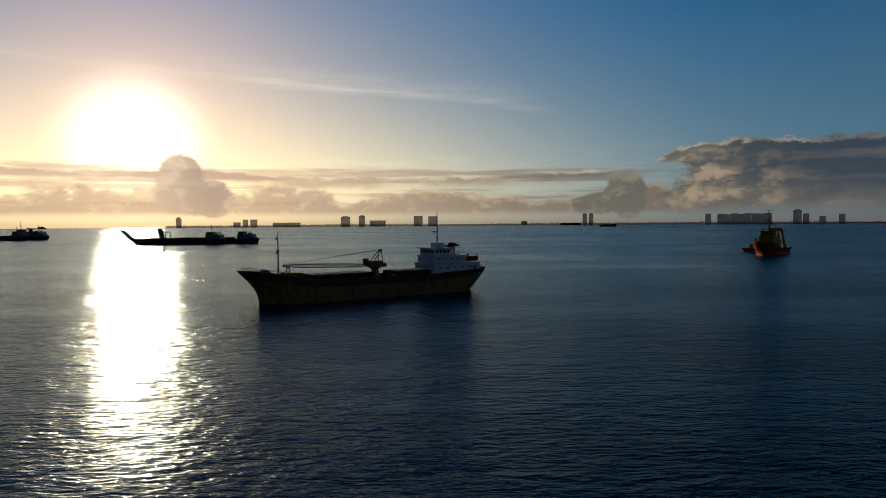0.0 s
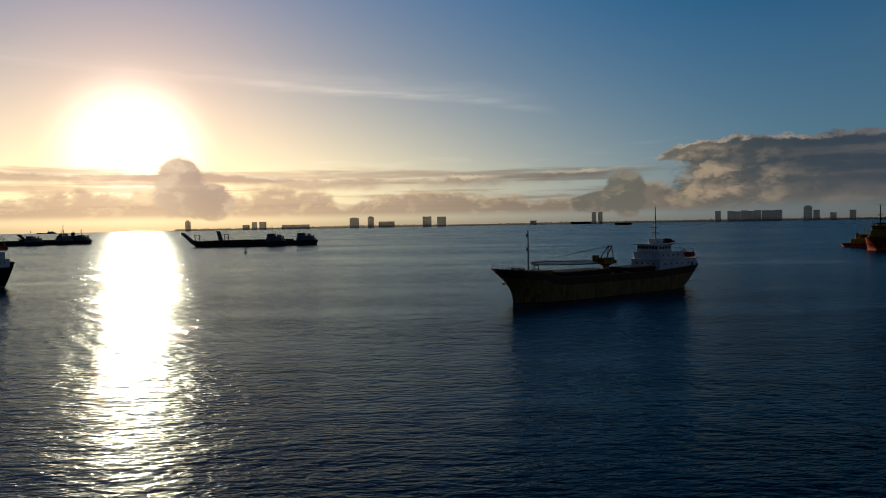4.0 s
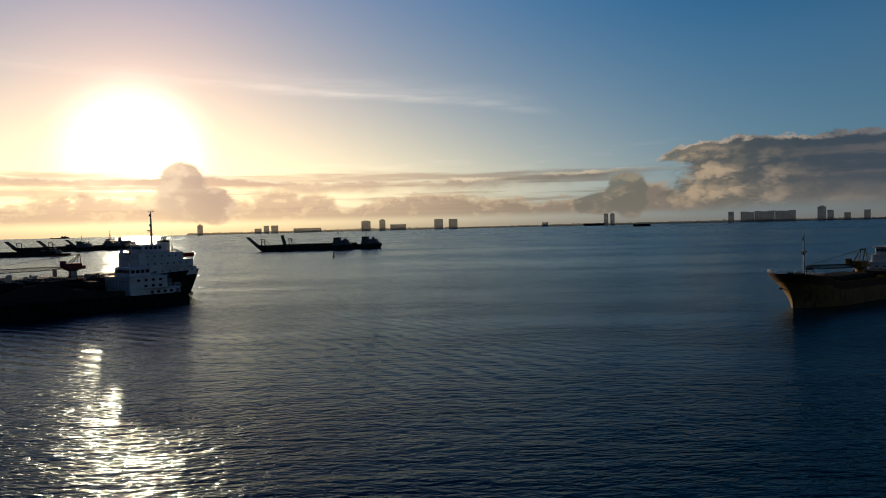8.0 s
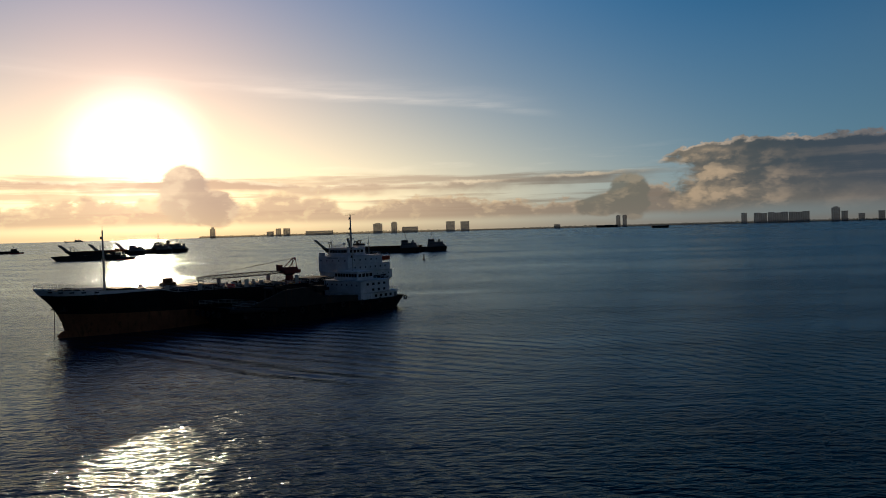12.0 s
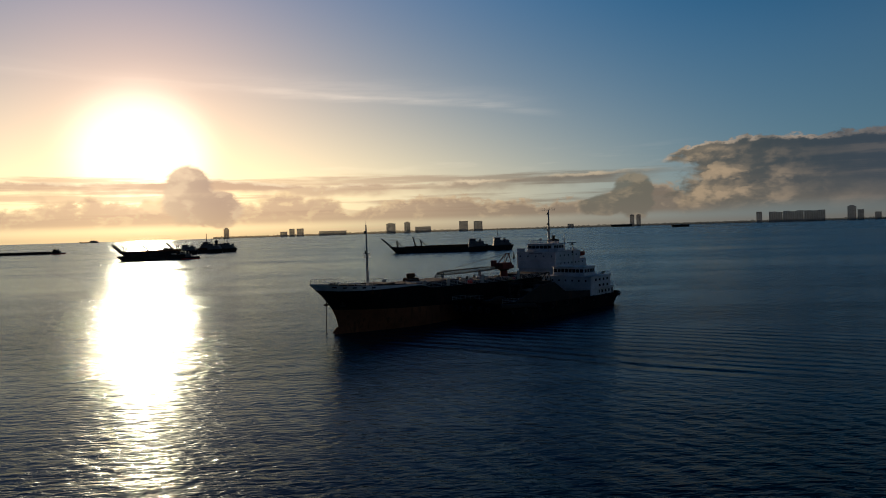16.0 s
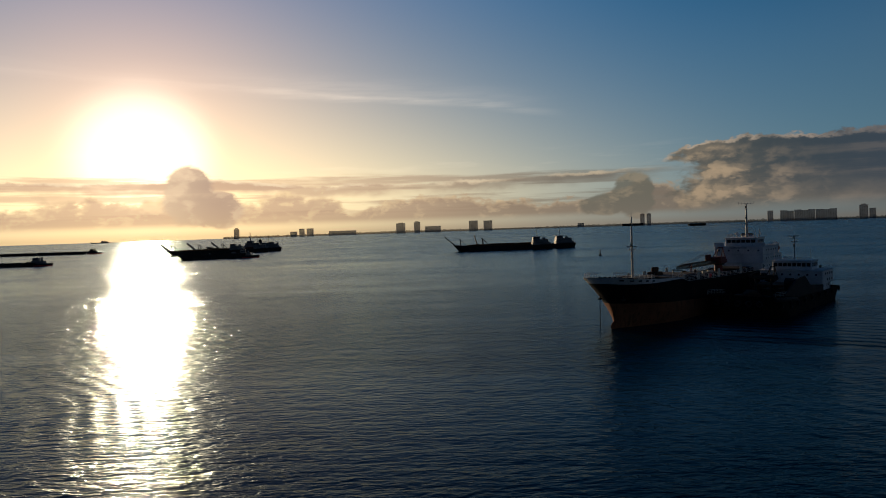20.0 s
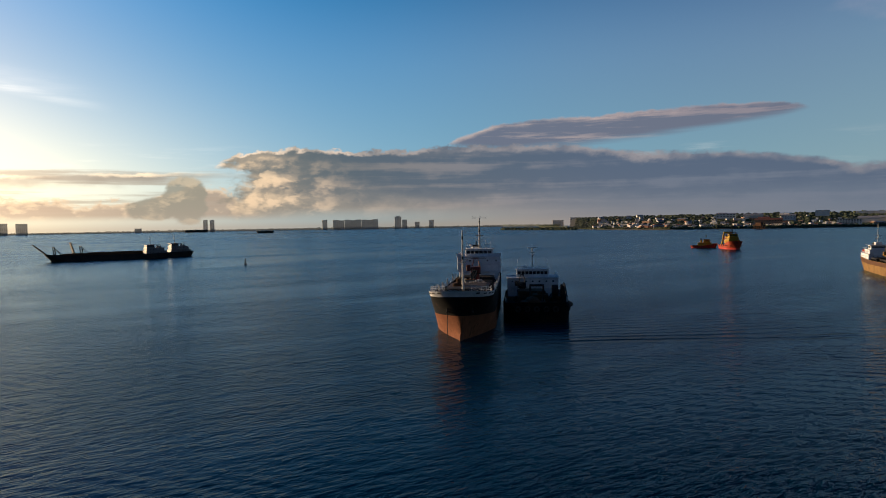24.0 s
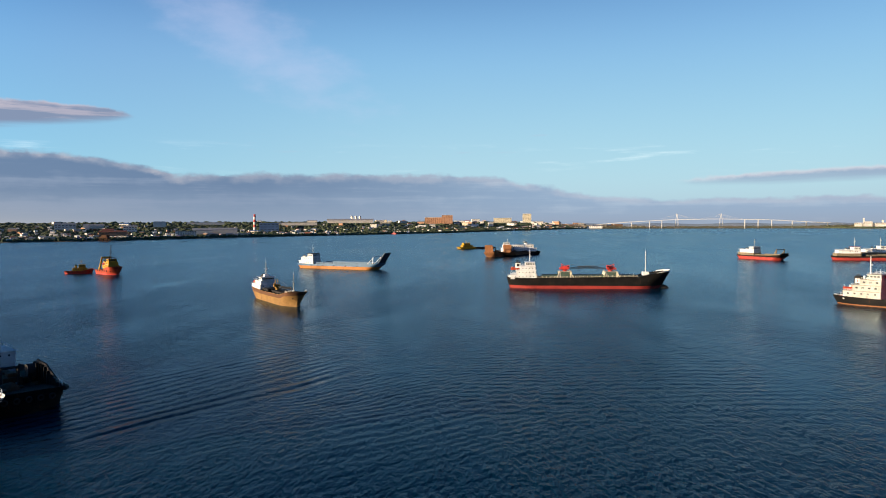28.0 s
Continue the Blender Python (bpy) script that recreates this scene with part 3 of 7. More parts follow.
def box(bm, x0, x1, y0, y1, z0, z1, bevel=0.0, taper=0.0):
    """A box; taper draws the top in at both ends of x."""
    vs = [bm.verts.new(v) for v in ((x0, y0, z0), (x1, y0, z0), (x1, y1, z0), (x0, y1, z0),
                                    (x0 + taper, y0, z1), (x1 - taper, y0, z1), (x1 - taper, y1, z1), (x0 + taper, y1, z1))]
    fs = [bm.faces.new([vs[i] for i in f]) for f in ((3, 2, 1, 0), (4, 5, 6, 7), (0, 1, 5, 4), (1, 2, 6, 5), (2, 3, 7, 6), (3, 0, 4, 7))]
    if bevel:
        edges = list({e for f in fs for e in f.edges})
        bmesh.ops.bevel(bm, geom=edges, offset=bevel, segments=1, affect="EDGES")
    return bm


def boxes(*rows, bevel=0.0):
    bm = bmesh.new()
    for r in rows:
        box(bm, *r, bevel=bevel)
    return bm


def rod(bm, a, b, r0, r1=None, seg=6):
    """A round bar from a to b."""
    a, b = Vector(a), Vector(b)
    r1 = r0 if r1 is None else r1
    d = (b - a).normalized()
    u = d.orthogonal().normalized()
    w = d.cross(u)
    rings = []
    for p, r in ((a, r0), (b, r1)):
        rings.append([bm.verts.new(p + (u * math.cos(t) + w * math.sin(t)) * r) for t in [i * math.tau / seg for i in range(seg)]])
    for i in range(seg):
        bm.faces.new((rings[0][i], rings[0][(i + 1) % seg], rings[1][(i + 1) % seg], rings[1][i]))
    bm.faces.new(rings[0][::-1]), bm.faces.new(rings[1])
    return bm


def rods(rows, r=0.05, seg=6):
    bm = bmesh.new()
    for row in rows:
        rod(bm, row[0], row[1], row[2] if len(row) > 2 else r, row[3] if len(row) > 3 else None, seg)
    return bm


def pipe(pts, r, seg=6):
    """One unbroken round bar along a line of points."""
    bm = bmesh.new()
    pts = [Vector(p) for p in pts]
    rings = []
    for i, p in enumerate(pts):
        d = (pts[min(i + 1, len(pts) - 1)] - pts[max(i - 1, 0)]).normalized()
        u = d.cross(Vector((0, 0, 1)))
        u = u.normalized() if u.length > 1e-4 else Vector((1, 0, 0))
        w = d.cross(u)
        rings.append([bm.verts.new(p + (u * math.cos(t) + w * math.sin(t)) * r) for t in [k * math.tau / seg for k in range(seg)]])
    for a, b in zip(rings, rings[1:]):
        for k in range(seg):
            bm.faces.new((a[k], a[(k + 1) % seg], b[(k + 1) % seg], b[k]))
    bm.faces.new(rings[0][::-1]), bm.faces.new(rings[-1])
    return bm


def ring(bm, c, axis, R, r, n=14, k=6):
    """A tyre or hoop round an axis."""
    c, axis = Vector(c), Vector(axis).normalized()
    u = axis.orthogonal().normalized()
    w = axis.cross(u)
    vs = []
    for i in range(n):
        t = i * math.tau / n
        d = u * math.cos(t) + w * math.sin(t)
        vs.append([bm.verts.new(c + d * (R + r * math.cos(s)) + axis * r * math.sin(s)) for s in [j * math.tau / k for j in range(k)]])
    for i in range(n):
        for j in range(k):
            bm.faces.new((vs[i][j], vs[(i + 1) % n][j], vs[(i + 1) % n][(j + 1) % k], vs[i][(j + 1) % k]))
    return bm


def dome(bm, c, rx, ry, rz, n=10, k=5, wob=0.0, low=0.0):
    """A rounded lump."""
    rows = []
    for j in range(k + 1):
        p = low + (math.pi / 2 - low) * j / k
        row = []
        for i in range(n):
            t = i * math.tau / n
            f = 1 + wob * (random.random() - 0.5)
            row.append(bm.verts.new((c[0] + rx * f * math.cos(t) * math.cos(p), c[1] + ry * f * math.sin(t) * math.cos(p), c[2] + rz * f * math.sin(p))))
        rows.append(row)
    for a, b in zip(rows, rows[1:]):
        for i in range(n):
            bm.faces.new((a[i], a[(i + 1) % n], b[(i + 1) % n], b[i]))
    bm.faces.new(rows[0][::-1])
    bmesh.ops.remove_doubles(bm, verts=rows[-1], dist=max(rx, ry) * 1e-3)
    return bm


POST = {}


def railing(parent, pts, h=1.05, gap=1.8, mat=None, name="railing"):
    """Guard rail along a line: bars, with a post at every step."""
    mat = mat or WHITE

    def bar(k):
        return pipe([Vector(p) + Vector((0, 0, h * k)) for p in pts], 0.035, 4)
    rail = part(name, bar(1.0), mat, parent)
    for k in (0.66, 0.33):
        part("rail_bar", bar(k), mat, rail)
    key = (round(h, 2), mat.name)
    if key not in POST:
        bm = rods([((0, 0, 0), (0, 0, h), 0.04)], seg=5)
        me = bpy.data.meshes.new("post")
        bm.to_mesh(me), bm.free()
        me.materials.append(mat)
        POST[key] = me
    for a, b in zip(pts, pts[1:]):
        a, b = Vector(a), Vector(b)
        n = max(1, round((b - a).length / gap))
        for i in range(n):
            part("post", POST[key], mat, rail, at=Matrix.Translation(a.lerp(b, i / n)))
    return rail


def panes(parent, face, x, y, z, w, h, n, step, mat=None, name="window"):
    """A row of n windows on a wall: face 'x' (looks along the ship) or 'y' (looks abeam); each a frame with a recessed pane."""
    key = ("pane", face, w, h)
    if key not in POST:
        me = mesh_of([], [])
        bm = bmesh.new()
        t = 0.05
        if face == "x":
            box(bm, -t, t, -w / 2, w / 2, -h / 2, h / 2, bevel=0.03)
        else:
            box(bm, -w / 2, w / 2, -t, t, -h / 2, h / 2, bevel=0.03)
        bm.to_mesh(me), bm.free()
        me.materials.append(GLASS)
        POST[key] = me
    for i in range(n):
        o = (i - (n - 1) / 2) * step
        p = (x, y + o, z) if face == "x" else (x + o, y, z)
        part(name, POST[key], GLASS, parent, at=Matrix.Translation(p))


class Hull:
    """A ship's hull along +x (bow to stern), lofted. top(x): height of the deck edge; zb: where the bottom paint ends."""

    def __init__(self, L, B, top, zb, rake=3.0, over=2.5, entry=0.22, flare=0.55, run=0.16, transom=0.6, square=0.0, sharp=2.0, stem=1.3, fore=0.0):
        self.L, self.B, self.top, self.zb = L, B, top, zb
        self.rake, self.over, self.entry, self.flare, self.run, self.transom, self.square = rake, over, entry, flare, run, transom, square
        self.H, self.sharp, self.stem, self.fore = top(0), sharp, stem, fore

    def ends(self, z):
        k = max(0.0, min(1.0, z / self.H))
        return self.fore - self.rake * k ** self.stem, self.L + self.over * min(1.0, max(0.0, z / self.top(self.L))) ** 0.8

    def half(self, x, z):
        k = max(0.0, min(1.0, z / self.H))
        a, b = self.ends(z)
        ent = self.entry * self.L * (1 - self.flare * k)
        u = max(0.0, min(1.0, (x - a) / ent))
        fw = (1 - (1 - u) ** (self.sharp + (3.0 - self.sharp) * k)) ** (0.95 - 0.35 * k)
        fw = self.square * k + (1 - self.square * k) * fw
        run = self.run * self.L * (1 - 0.55 * k)
        v = max(0.0, min(1.0, (b - x) / run))
        tr = self.transom * (0.45 + 0.55 * k)
        af = tr + (1 - tr) * (1 - (1 - v) ** 2.2)
        return self.B / 2 * fw * af

    def skin(self, z0, z1, nz=5, nx=44, inset=0.0):
        """The shell from z0 up to z1; z1 may be a function of x."""
        vs, fs = [], []
        us = [0.5 - 0.5 * math.cos(math.pi * i / nx) for i in range(nx + 1)]
        f0 = z0 if callable(z0) else (lambda x: z0)
        f1 = z1 if callable(z1) else (lambda x: z1)
        n = nx + 1
        for j in range(nz + 1):
            for u in us:
                x = u * self.L
                for _ in range(3):
                    z = f0(x) + (f1(x) - f0(x)) * j / nz
                    a, b = self.ends(z)
                    x = a + (b - a) * u
                z = f0(x) + (f1(x) - f0(x)) * j / nz
                h = max(0.0, self.half(x, z) - inset)
                vs.append((x, h, z))
                vs.append((x, -h, z))
        for j in range(nz):
            for i in range(nx):
                p, q = 2 * (j * n + i), 2 * ((j + 1) * n + i)
                fs.append((p + 2, p, q, q + 2))
                fs.append((p + 1, p + 3, q + 3, q + 1))
            p, q = 2 * (j * n + nx), 2 * ((j + 1) * n + nx)
            fs.append((p + 1, p, q, q + 1))
            p, q = 2 * (j * n), 2 * ((j + 1) * n)
            fs.append((p, p + 1, q + 1, q))
        me = mesh_of(vs, fs, smooth=True)
        me.set_sharp_from_angle(angle=radians(38))
        return me

    def deck(self, drop, x0=None, x1=None, nx=30):
        """The deck plate, lying below the edge by drop."""
        vs, fs = [], []
        for i in range(nx + 1):
            u = 0.5 - 0.5 * math.cos(math.pi * i / nx)
            a, b = self.ends(self.top(self.L * u) - drop)
            a, b = a if x0 is None else x0, b if x1 is None else x1
            x = a + (b - a) * u
            z = self.top(x) - drop
            h = max(0.0, self.half(x, z) - 0.12)
            vs += [(x, h, z), (x, 0, z + 0.08), (x, -h, z)]
        for i in range(nx):
            p = 3 * i
            fs += [(p, p + 1, p + 4, p + 3), (p + 1, p + 2, p + 5, p + 4)]
        return mesh_of(vs, fs)

    def edge(self, x0, x1, n, lift=0.0, inset=0.15, side=1):
        out = []
        for i in range(n + 1):
            x = x0 + (x1 - x0) * i / n
            z = self.top(x)
            out.append((x, side * max(0.0, self.half(x, z) - inset), z + lift))
        return out


def sheer(stops):
    xs, zs = [s[0] for s in stops], [s[1] for s in stops]
    return lambda x: float(np.interp(x, xs, zs))


def place(x, y, rz, trim=0.0, heel=0.0):
    return pose(x, y, 0, heel, trim, rz)


# ---------------------------------------------------------------- ship's fittings


def hull_parts(ship, h, top_mat, low_mat, deck_mat, drop=0.9, band=None, belt=True):
    part("bottom", h.skin(-1.6, h.zb, 4), low_mat, ship, "painted underwater body above the waterline")
    part("hull", h.skin(h.zb, h.top if band is None else (lambda x: h.top(x) - band[0]), 5), top_mat, ship)
    if band:
        part("bulwark", h.skin(lambda x: h.top(x) - band[0], h.top, 1), band[1], ship)
    part("deck", h.deck(drop), deck_mat, ship)
    if belt:
        for s in (1, -1):
            part("rubbing_strake", pipe(h.edge(h.L * 0.02, h.L * 0.99, 24, lift=0.03, inset=0.02, side=s), 0.11, 5), top_mat, ship)


def house(ship, x0, x1, w, z0, z1, mat=None, name="deckhouse", taper=0.0, lip=0.35, y=0.0, bevel=0.12):
    """A storey of a superstructure with an overhanging deck edge on top."""
    mat = mat or WHITE
    bm = bmesh.new()
    box(bm, x0, x1, y - w / 2, y + w / 2, z0, z1, bevel=bevel, taper=taper)
    ob = part(name, bm, mat, ship)
    if lip:
        part("deck_edge", boxes((x0 + taper - lip, x1 - taper + lip, y - w / 2 - lip, y + w / 2 + lip, z1 - 0.02, z1 + 0.16), bevel=0.04), mat, ob)
    return ob


def door(parent, x, y, z, face="y", mat=None):
    key = ("door", face)
    if key not in POST:
        bm = boxes((-0.42, 0.42, -0.06, 0.06, 0, 1.95) if face == "y" else (-0.06, 0.06, -0.42, 0.42, 0, 1.95), bevel=0.04)
        me = bpy.data.meshes.new("door")
        bm.to_mesh(me), bm.free()
        me.materials.append(mat or GREY)
        POST[key] = me
    part("door", POST[key], GREY, parent, at=Matrix.Translation((x, y, z)))


def mast(ship, x, y, z0, z1, r=0.28, mat=None, radar=True, cross=(0.7, 2.2), lamp=True, aerial=0.0):
    mat = mat or MAST
    ob = part("mast", rods([((x, y, z0), (x, y, z1), r, r * 0.45)], seg=10), mat, ship)
    zc = z0 + (z1 - z0) * cross[0]
    part("crosstree", rods([((x, y - cross[1], zc), (x, y + cross[1], zc), 0.09), ((x, y - cross[1], zc), (x, y, zc - 1.0), 0.05),
                            ((x, y + cross[1], zc), (x, y, zc - 1.0), 0.05)]), mat, ob)
    if radar:
        bm = boxes((x - 1.1, x - 0.2, y - 0.6, y + 0.6, zc + 1.0, zc + 1.12), bevel=0.03)
        rod(bm, (x - 0.7, y, zc + 1.1), (x - 0.7, y, zc + 1.5), 0.2, 0.15, 8)
        box(bm, x - 0.82, x - 0.58, y - 1.5, y + 1.5, zc + 1.5, zc + 1.75, bevel=0.05)
        part("radar_scanner", bm, mat, ob)
    if lamp:
        for k in (0.86, 0.55):
            zz = z0 + (z1 - z0) * k
            bm = boxes((x - 0.75, x - 0.05, y - 0.35, y + 0.35, zz, zz + 0.07))
            rod(bm, (x - 0.4, y, zz + 0.06), (x - 0.4, y, zz + 0.7), 0.22, 0.18, 8)
            part("mast_light", bm, DARK, ob)
    if aerial:
        rows = [((x, y - aerial, z1), (x, y + aerial, z1), 0.06)]
        rows += [((x, y + aerial * k, z1 - 0.3), (x, y + aerial * k, z1 + 0.7), 0.035) for k in (-1, -0.6, -0.2, 0.2, 0.6, 1)]
        part("aerial", rods(rows, seg=4), mat, ob)
    part("whip_aerial", rods([((x, y, z1), (x, y, z1 + 1.1), 0.04, 0.02)], seg=5), mat, ob)
    return ob


def funnel(ship, x, y, z0, z1, lx=3.2, w=2.6, mat=None, top=None):
    ob = part("funnel", boxes((x - lx / 2, x + lx / 2, y - w / 2, y + w / 2, z0, z1), bevel=0.35), mat or WHITE, ship)
    part("funnel_band", boxes((x - lx / 2 - 0.05, x + lx / 2 + 0.05, y - w / 2 - 0.05, y + w / 2 + 0.05, z1 - 0.9, z1 + 0.05), bevel=0.35), top or DARK, ob)
    for k in (-0.6, 0.1, 0.7):
        part("exhaust_pipe", pipe([(x + k, y, z1 - 0.1), (x + k, y, z1 + 0.8), (x + k + 0.5, y, z1 + 1.1)], 0.2, 8), DARK, ob)
    return ob


def hatch(ship, x0, x1, w, z0, z1, n=6, coam=None, cover=None):
    """Cargo hatch: coaming with stays, and a row of cover panels."""
    coam, cover = coam or DARK, cover or HATCH
    bm = boxes((x0, x1, -w / 2, w / 2, z0, z1))
    ob = part("hatch_coaming", bm, coam, ship)
    k = int((x1 - x0) / 2.2)
    for i in range(k):
        x = x0 + (i + 0.5) * (x1 - x0) / k
        for sd in (1, -1):
            part("coaming_stay", boxes((x - 0.08, x + 0.08, sd * (w / 2 + 0.18) - 0.17, sd * (w / 2 + 0.18) + 0.17, z0, z1 - 0.1)), coam, ob)
    d = (x1 - x0) / n
    for i in range(n):
        bm = bmesh.new()
        a, b = x0 + i * d + 0.06, x0 + (i + 1) * d - 0.06
        vs = [(a, -w / 2 - 0.2, z1 + 0.02), (b, -w / 2 - 0.2, z1 + 0.02), (b, -w / 2 - 0.2, z1 + 0.45), (a, -w / 2 - 0.2, z1 + 0.45)]
        box(bm, a, b, -w / 2 - 0.2, w / 2 + 0.2, z1 + 0.02, z1 + 0.5, bevel=0.08)
        box(bm, a + 0.3, b - 0.3, -w / 2 + 0.6, w / 2 - 0.6, z1 + 0.5, z1 + 0.62)
        part("hatch_cover", bm, cover, ob)
    return ob


def lattice(a, b, w, h, n, r=0.1):
    """A latticed boom from a to b."""
    a, b = Vector(a), Vector(b)
    d = (b - a).normalized()
    s = Vector((-d.y, d.x, 0)).normalized()
    u = s.cross(d) * -1
    if u.z < 0:
        u = -u
    rows = []
    cs = [(sy * w / 2, sz * h / 2) for sy, sz in ((1, 1), (-1, 1), (-1, -1), (1, -1))]

    def pt(i, c):
        t = i / n
        k = min(1.0, 0.35 + 1.6 * min(t, 1 - t) * 2)
        return a.lerp(b, t) + s * c[0] * k + u * c[1] * k
    for i in range(n):
        for j, c in enumerate(cs):
            rows.append((pt(i, c), pt(i + 1, c), r))
            rows.append((pt(i, c), pt(i + 1, cs[(j + 1) % 4]), r * 0.6))
            rows.append((pt(i, c), pt(i, cs[(j + 1) % 4]), r * 0.6))
    return rods(rows, seg=4)


def deck_crane(ship, x, y, z0, zc, tip, mat=None, boom=None, gantry=3.0, size=1.0):
    """A revolving cargo crane: pedestal, machine house, cab, A-frame, latticed jib and wires."""
    mat, boom = mat or DARK, boom or DARK
    ob = part("deck_crane", rods([((x, y, z0), (x, y, zc), 1.3 * size, 1.1 * size)], seg=14), mat, ship)
    s = size
    part("slewing_ring", rods([((x, y, zc), (x, y, zc + 0.35 * s), 1.7 * s)], seg=16), DARK, ob)
    d = Vector((tip[0] - x, tip[1] - y, 0)).normalized()
    sd = 1 if d.x > 0 else -1
    bm = boxes((x - 2.3 * s, x + 2.3 * s, y - 1.5 * s, y + 1.5 * s, zc + 0.35 * s, zc + 2.3 * s), bevel=0.15)
    box(bm, x - sd * 2.9 * s - 0.5, x - sd * 2.9 * s + 0.5, y - 1.4 * s, y + 1.4 * s, zc + 0.4 * s, zc + 1.5 * s, bevel=0.1)
    part("machine_house", bm, mat, ob)
    cab = part("operator_cab", boxes((x + sd * 1.9 * s - 0.8 * s, x + sd * 1.9 * s + 0.8 * s, y + 1.6 * s, y + 2.9 * s, zc + 1.0 * s, zc + 3.0 * s), bevel=0.1), mat, ob)
    panes(cab, "y", x + sd * 1.9 * s, y + 2.92 * s, zc + 2.3 * s, 1.0 * s, 0.8 * s, 1, 1)
    zt = zc + 2.3 * s + gantry
    ax = x - sd * 2.0 * s
    part("gantry_frame", rods([((x + sd * 0.8, y - 1.2 * s, zc + 2.3 * s), (ax, y - 0.6 * s, zt), 0.14), ((x + sd * 0.8, y + 1.2 * s, zc + 2.3 * s), (ax, y + 0.6 * s, zt), 0.14),
                               ((ax, y - 1.2 * s, zc + 2.3 * s), (ax, y - 0.6 * s, zt), 0.12), ((ax, y + 1.2 * s, zc + 2.3 * s), (ax, y + 0.6 * s, zt), 0.12),
                               ((ax, y - 0.8 * s, zt), (ax, y + 0.8 * s, zt), 0.18)]), mat, ob)
    foot = (x + sd * 2.2 * s, y, zc + 1.0 * s)
    ln = (Vector(tip) - Vector(foot)).length
    part("jib", lattice(foot, tip, 1.3 * s, 1.0 * s, max(6, int(ln / 1.6)), 0.13), boom, ob)
    rows = [((ax, y + k * s, zt), (tip[0], tip[1] + k * 0.4, tip[2] + 0.3), 0.035) for k in (-0.5, 0.5)]
    rows += [((ax, y, zt + 0.1), (tip[0] * 0.5 + ax * 0.5, y, tip[2] * 0.5 + zt * 0.5 + 0.3), 0.03)]
    rows += [((tip[0], tip[1], tip[2]), (tip[0] - sd * 0.6, tip[1], tip[2] - 1.8), 0.04)]
    part("crane_wire", rods(rows, seg=4), ROPE, ob)
    part("hook_block", boxes((tip[0] - sd * 0.6 - 0.3, tip[0] - sd * 0.6 + 0.3, tip[1] - 0.15, tip[1] + 0.15, tip[2] - 2.6, tip[2] - 1.8), bevel=0.08), DARK, ob)
    return ob


def windlass(ship, x, y, z):
    ob = part("windlass", rods([((x, y - 1.9, z + 0.8), (x, y + 1.9, z + 0.8), 0.32)], seg=10), DARK, ship)
    for k in (-1.2, 1.2):
        part("bearing_frame", boxes((x - 0.9, x + 0.9, y + k - 0.1, y + k + 0.1, z, z + 1.2), bevel=0.05), DARK, ob)
    for k in (-1.9, -0.6, 0.6, 1.9):
        part("drum", rods([((x, y + k - 0.1, z + 0.8), (x, y + k + 0.1, z + 0.8), 0.62)], seg=12), DARK, ob)


def bollards(ship, pts):
    bm = bmesh.new()
    for k in (-0.45, 0.45):
        rod(bm, (k, 0, 0), (k, 0, 0.75), 0.2, 0.2, 8)
        rod(bm, (k, 0, 0.75), (k, 0, 0.85), 0.27, 0.27, 8)
    box(bm, -0.9, 0.9, -0.35, 0.35, 0, 0.08)
    me = bpy.data.meshes.new("bollard")
    bm.to_mesh(me), bm.free()
    me.materials.append(DARK)
    for p in pts:
        part("bollard", me, DARK, ship, at=Matrix.Translation(p))


def cowl(ship, x, y, z, h=2.2, r=0.35, mat=None):
    bm = rods([((x, y, z), (x, y, z + h), r)], seg=10)
    rod(bm, (x, y, z + h), (x - 0.25, y, z + h + 0.35), r * 1.35, r * 1.7, 10)
    box(bm, x - r * 1.6, x + r * 1.6, y - r * 1.6, y + r * 1.6, z + h * 0.82, z + h * 0.86)
    part("vent_cowl", bm, mat or MAST, ship)


def lifeboat(ship, x, y, z, L=5.5, mat=None):
    bm = bmesh.new()
    n, k = 10, 5
    rows = []
    for i in range(n + 1):
        u = i / n
        w = 1.0 * (1 - abs(2 * u - 1) ** 2.4) ** 0.6 + 0.02
        rows.append([bm.verts.new((x + (u - 0.5) * L, y + w * math.cos(t), z + 0.9 + (-0.9 * math.sin(t) if j <= 4 else 0.55) * (0.75 + 0.25 * w)))
                     for j, t in enumerate([math.pi * q / 4 for q in range(5)])] + [bm.verts.new((x + (u - 0.5) * L, y - 0.3 * w, z + 1.5)), bm.verts.new((x + (u - 0.5) * L, y + 0.3 * w, z + 1.5))])
    for a, b in zip(rows, rows[1:]):
        for j in range(7):
            bm.faces.new((a[j], b[j], b[(j + 1) % 7], a[(j + 1) % 7]))
    bm.faces.new(rows[0]), bm.faces.new(rows[-1][::-1])
    ob = part("lifeboat", bm, mat or ORANGE, ship)
    part("davit", rods([((x + k * L * 0.36, y - 0.2, z - 0.6), (x + k * L * 0.36, y - 0.2, z + 2.2), 0.1) for k in (-1, 1)]
                       + [((x + k * L * 0.36, y - 0.2, z + 2.2), (x + k * L * 0.36, y + 0.6, z + 2.5), 0.09) for k in (-1, 1)]), WHITE, ob)


def tyres(ship, pts, axis, R=0.62):
    bm = bmesh.new()
    ring(bm, (0, 0, 0), axis, R * 0.72, R * 0.28, 12, 5)
    me = bpy.data.meshes.new("tyre_fender")
    bm.to_mesh(me), bm.free()
    me.materials.append(RUBBER)
    for p in pts:
        part("tyre_fender", me, RUBBER, ship, at=Matrix.Translation(p))


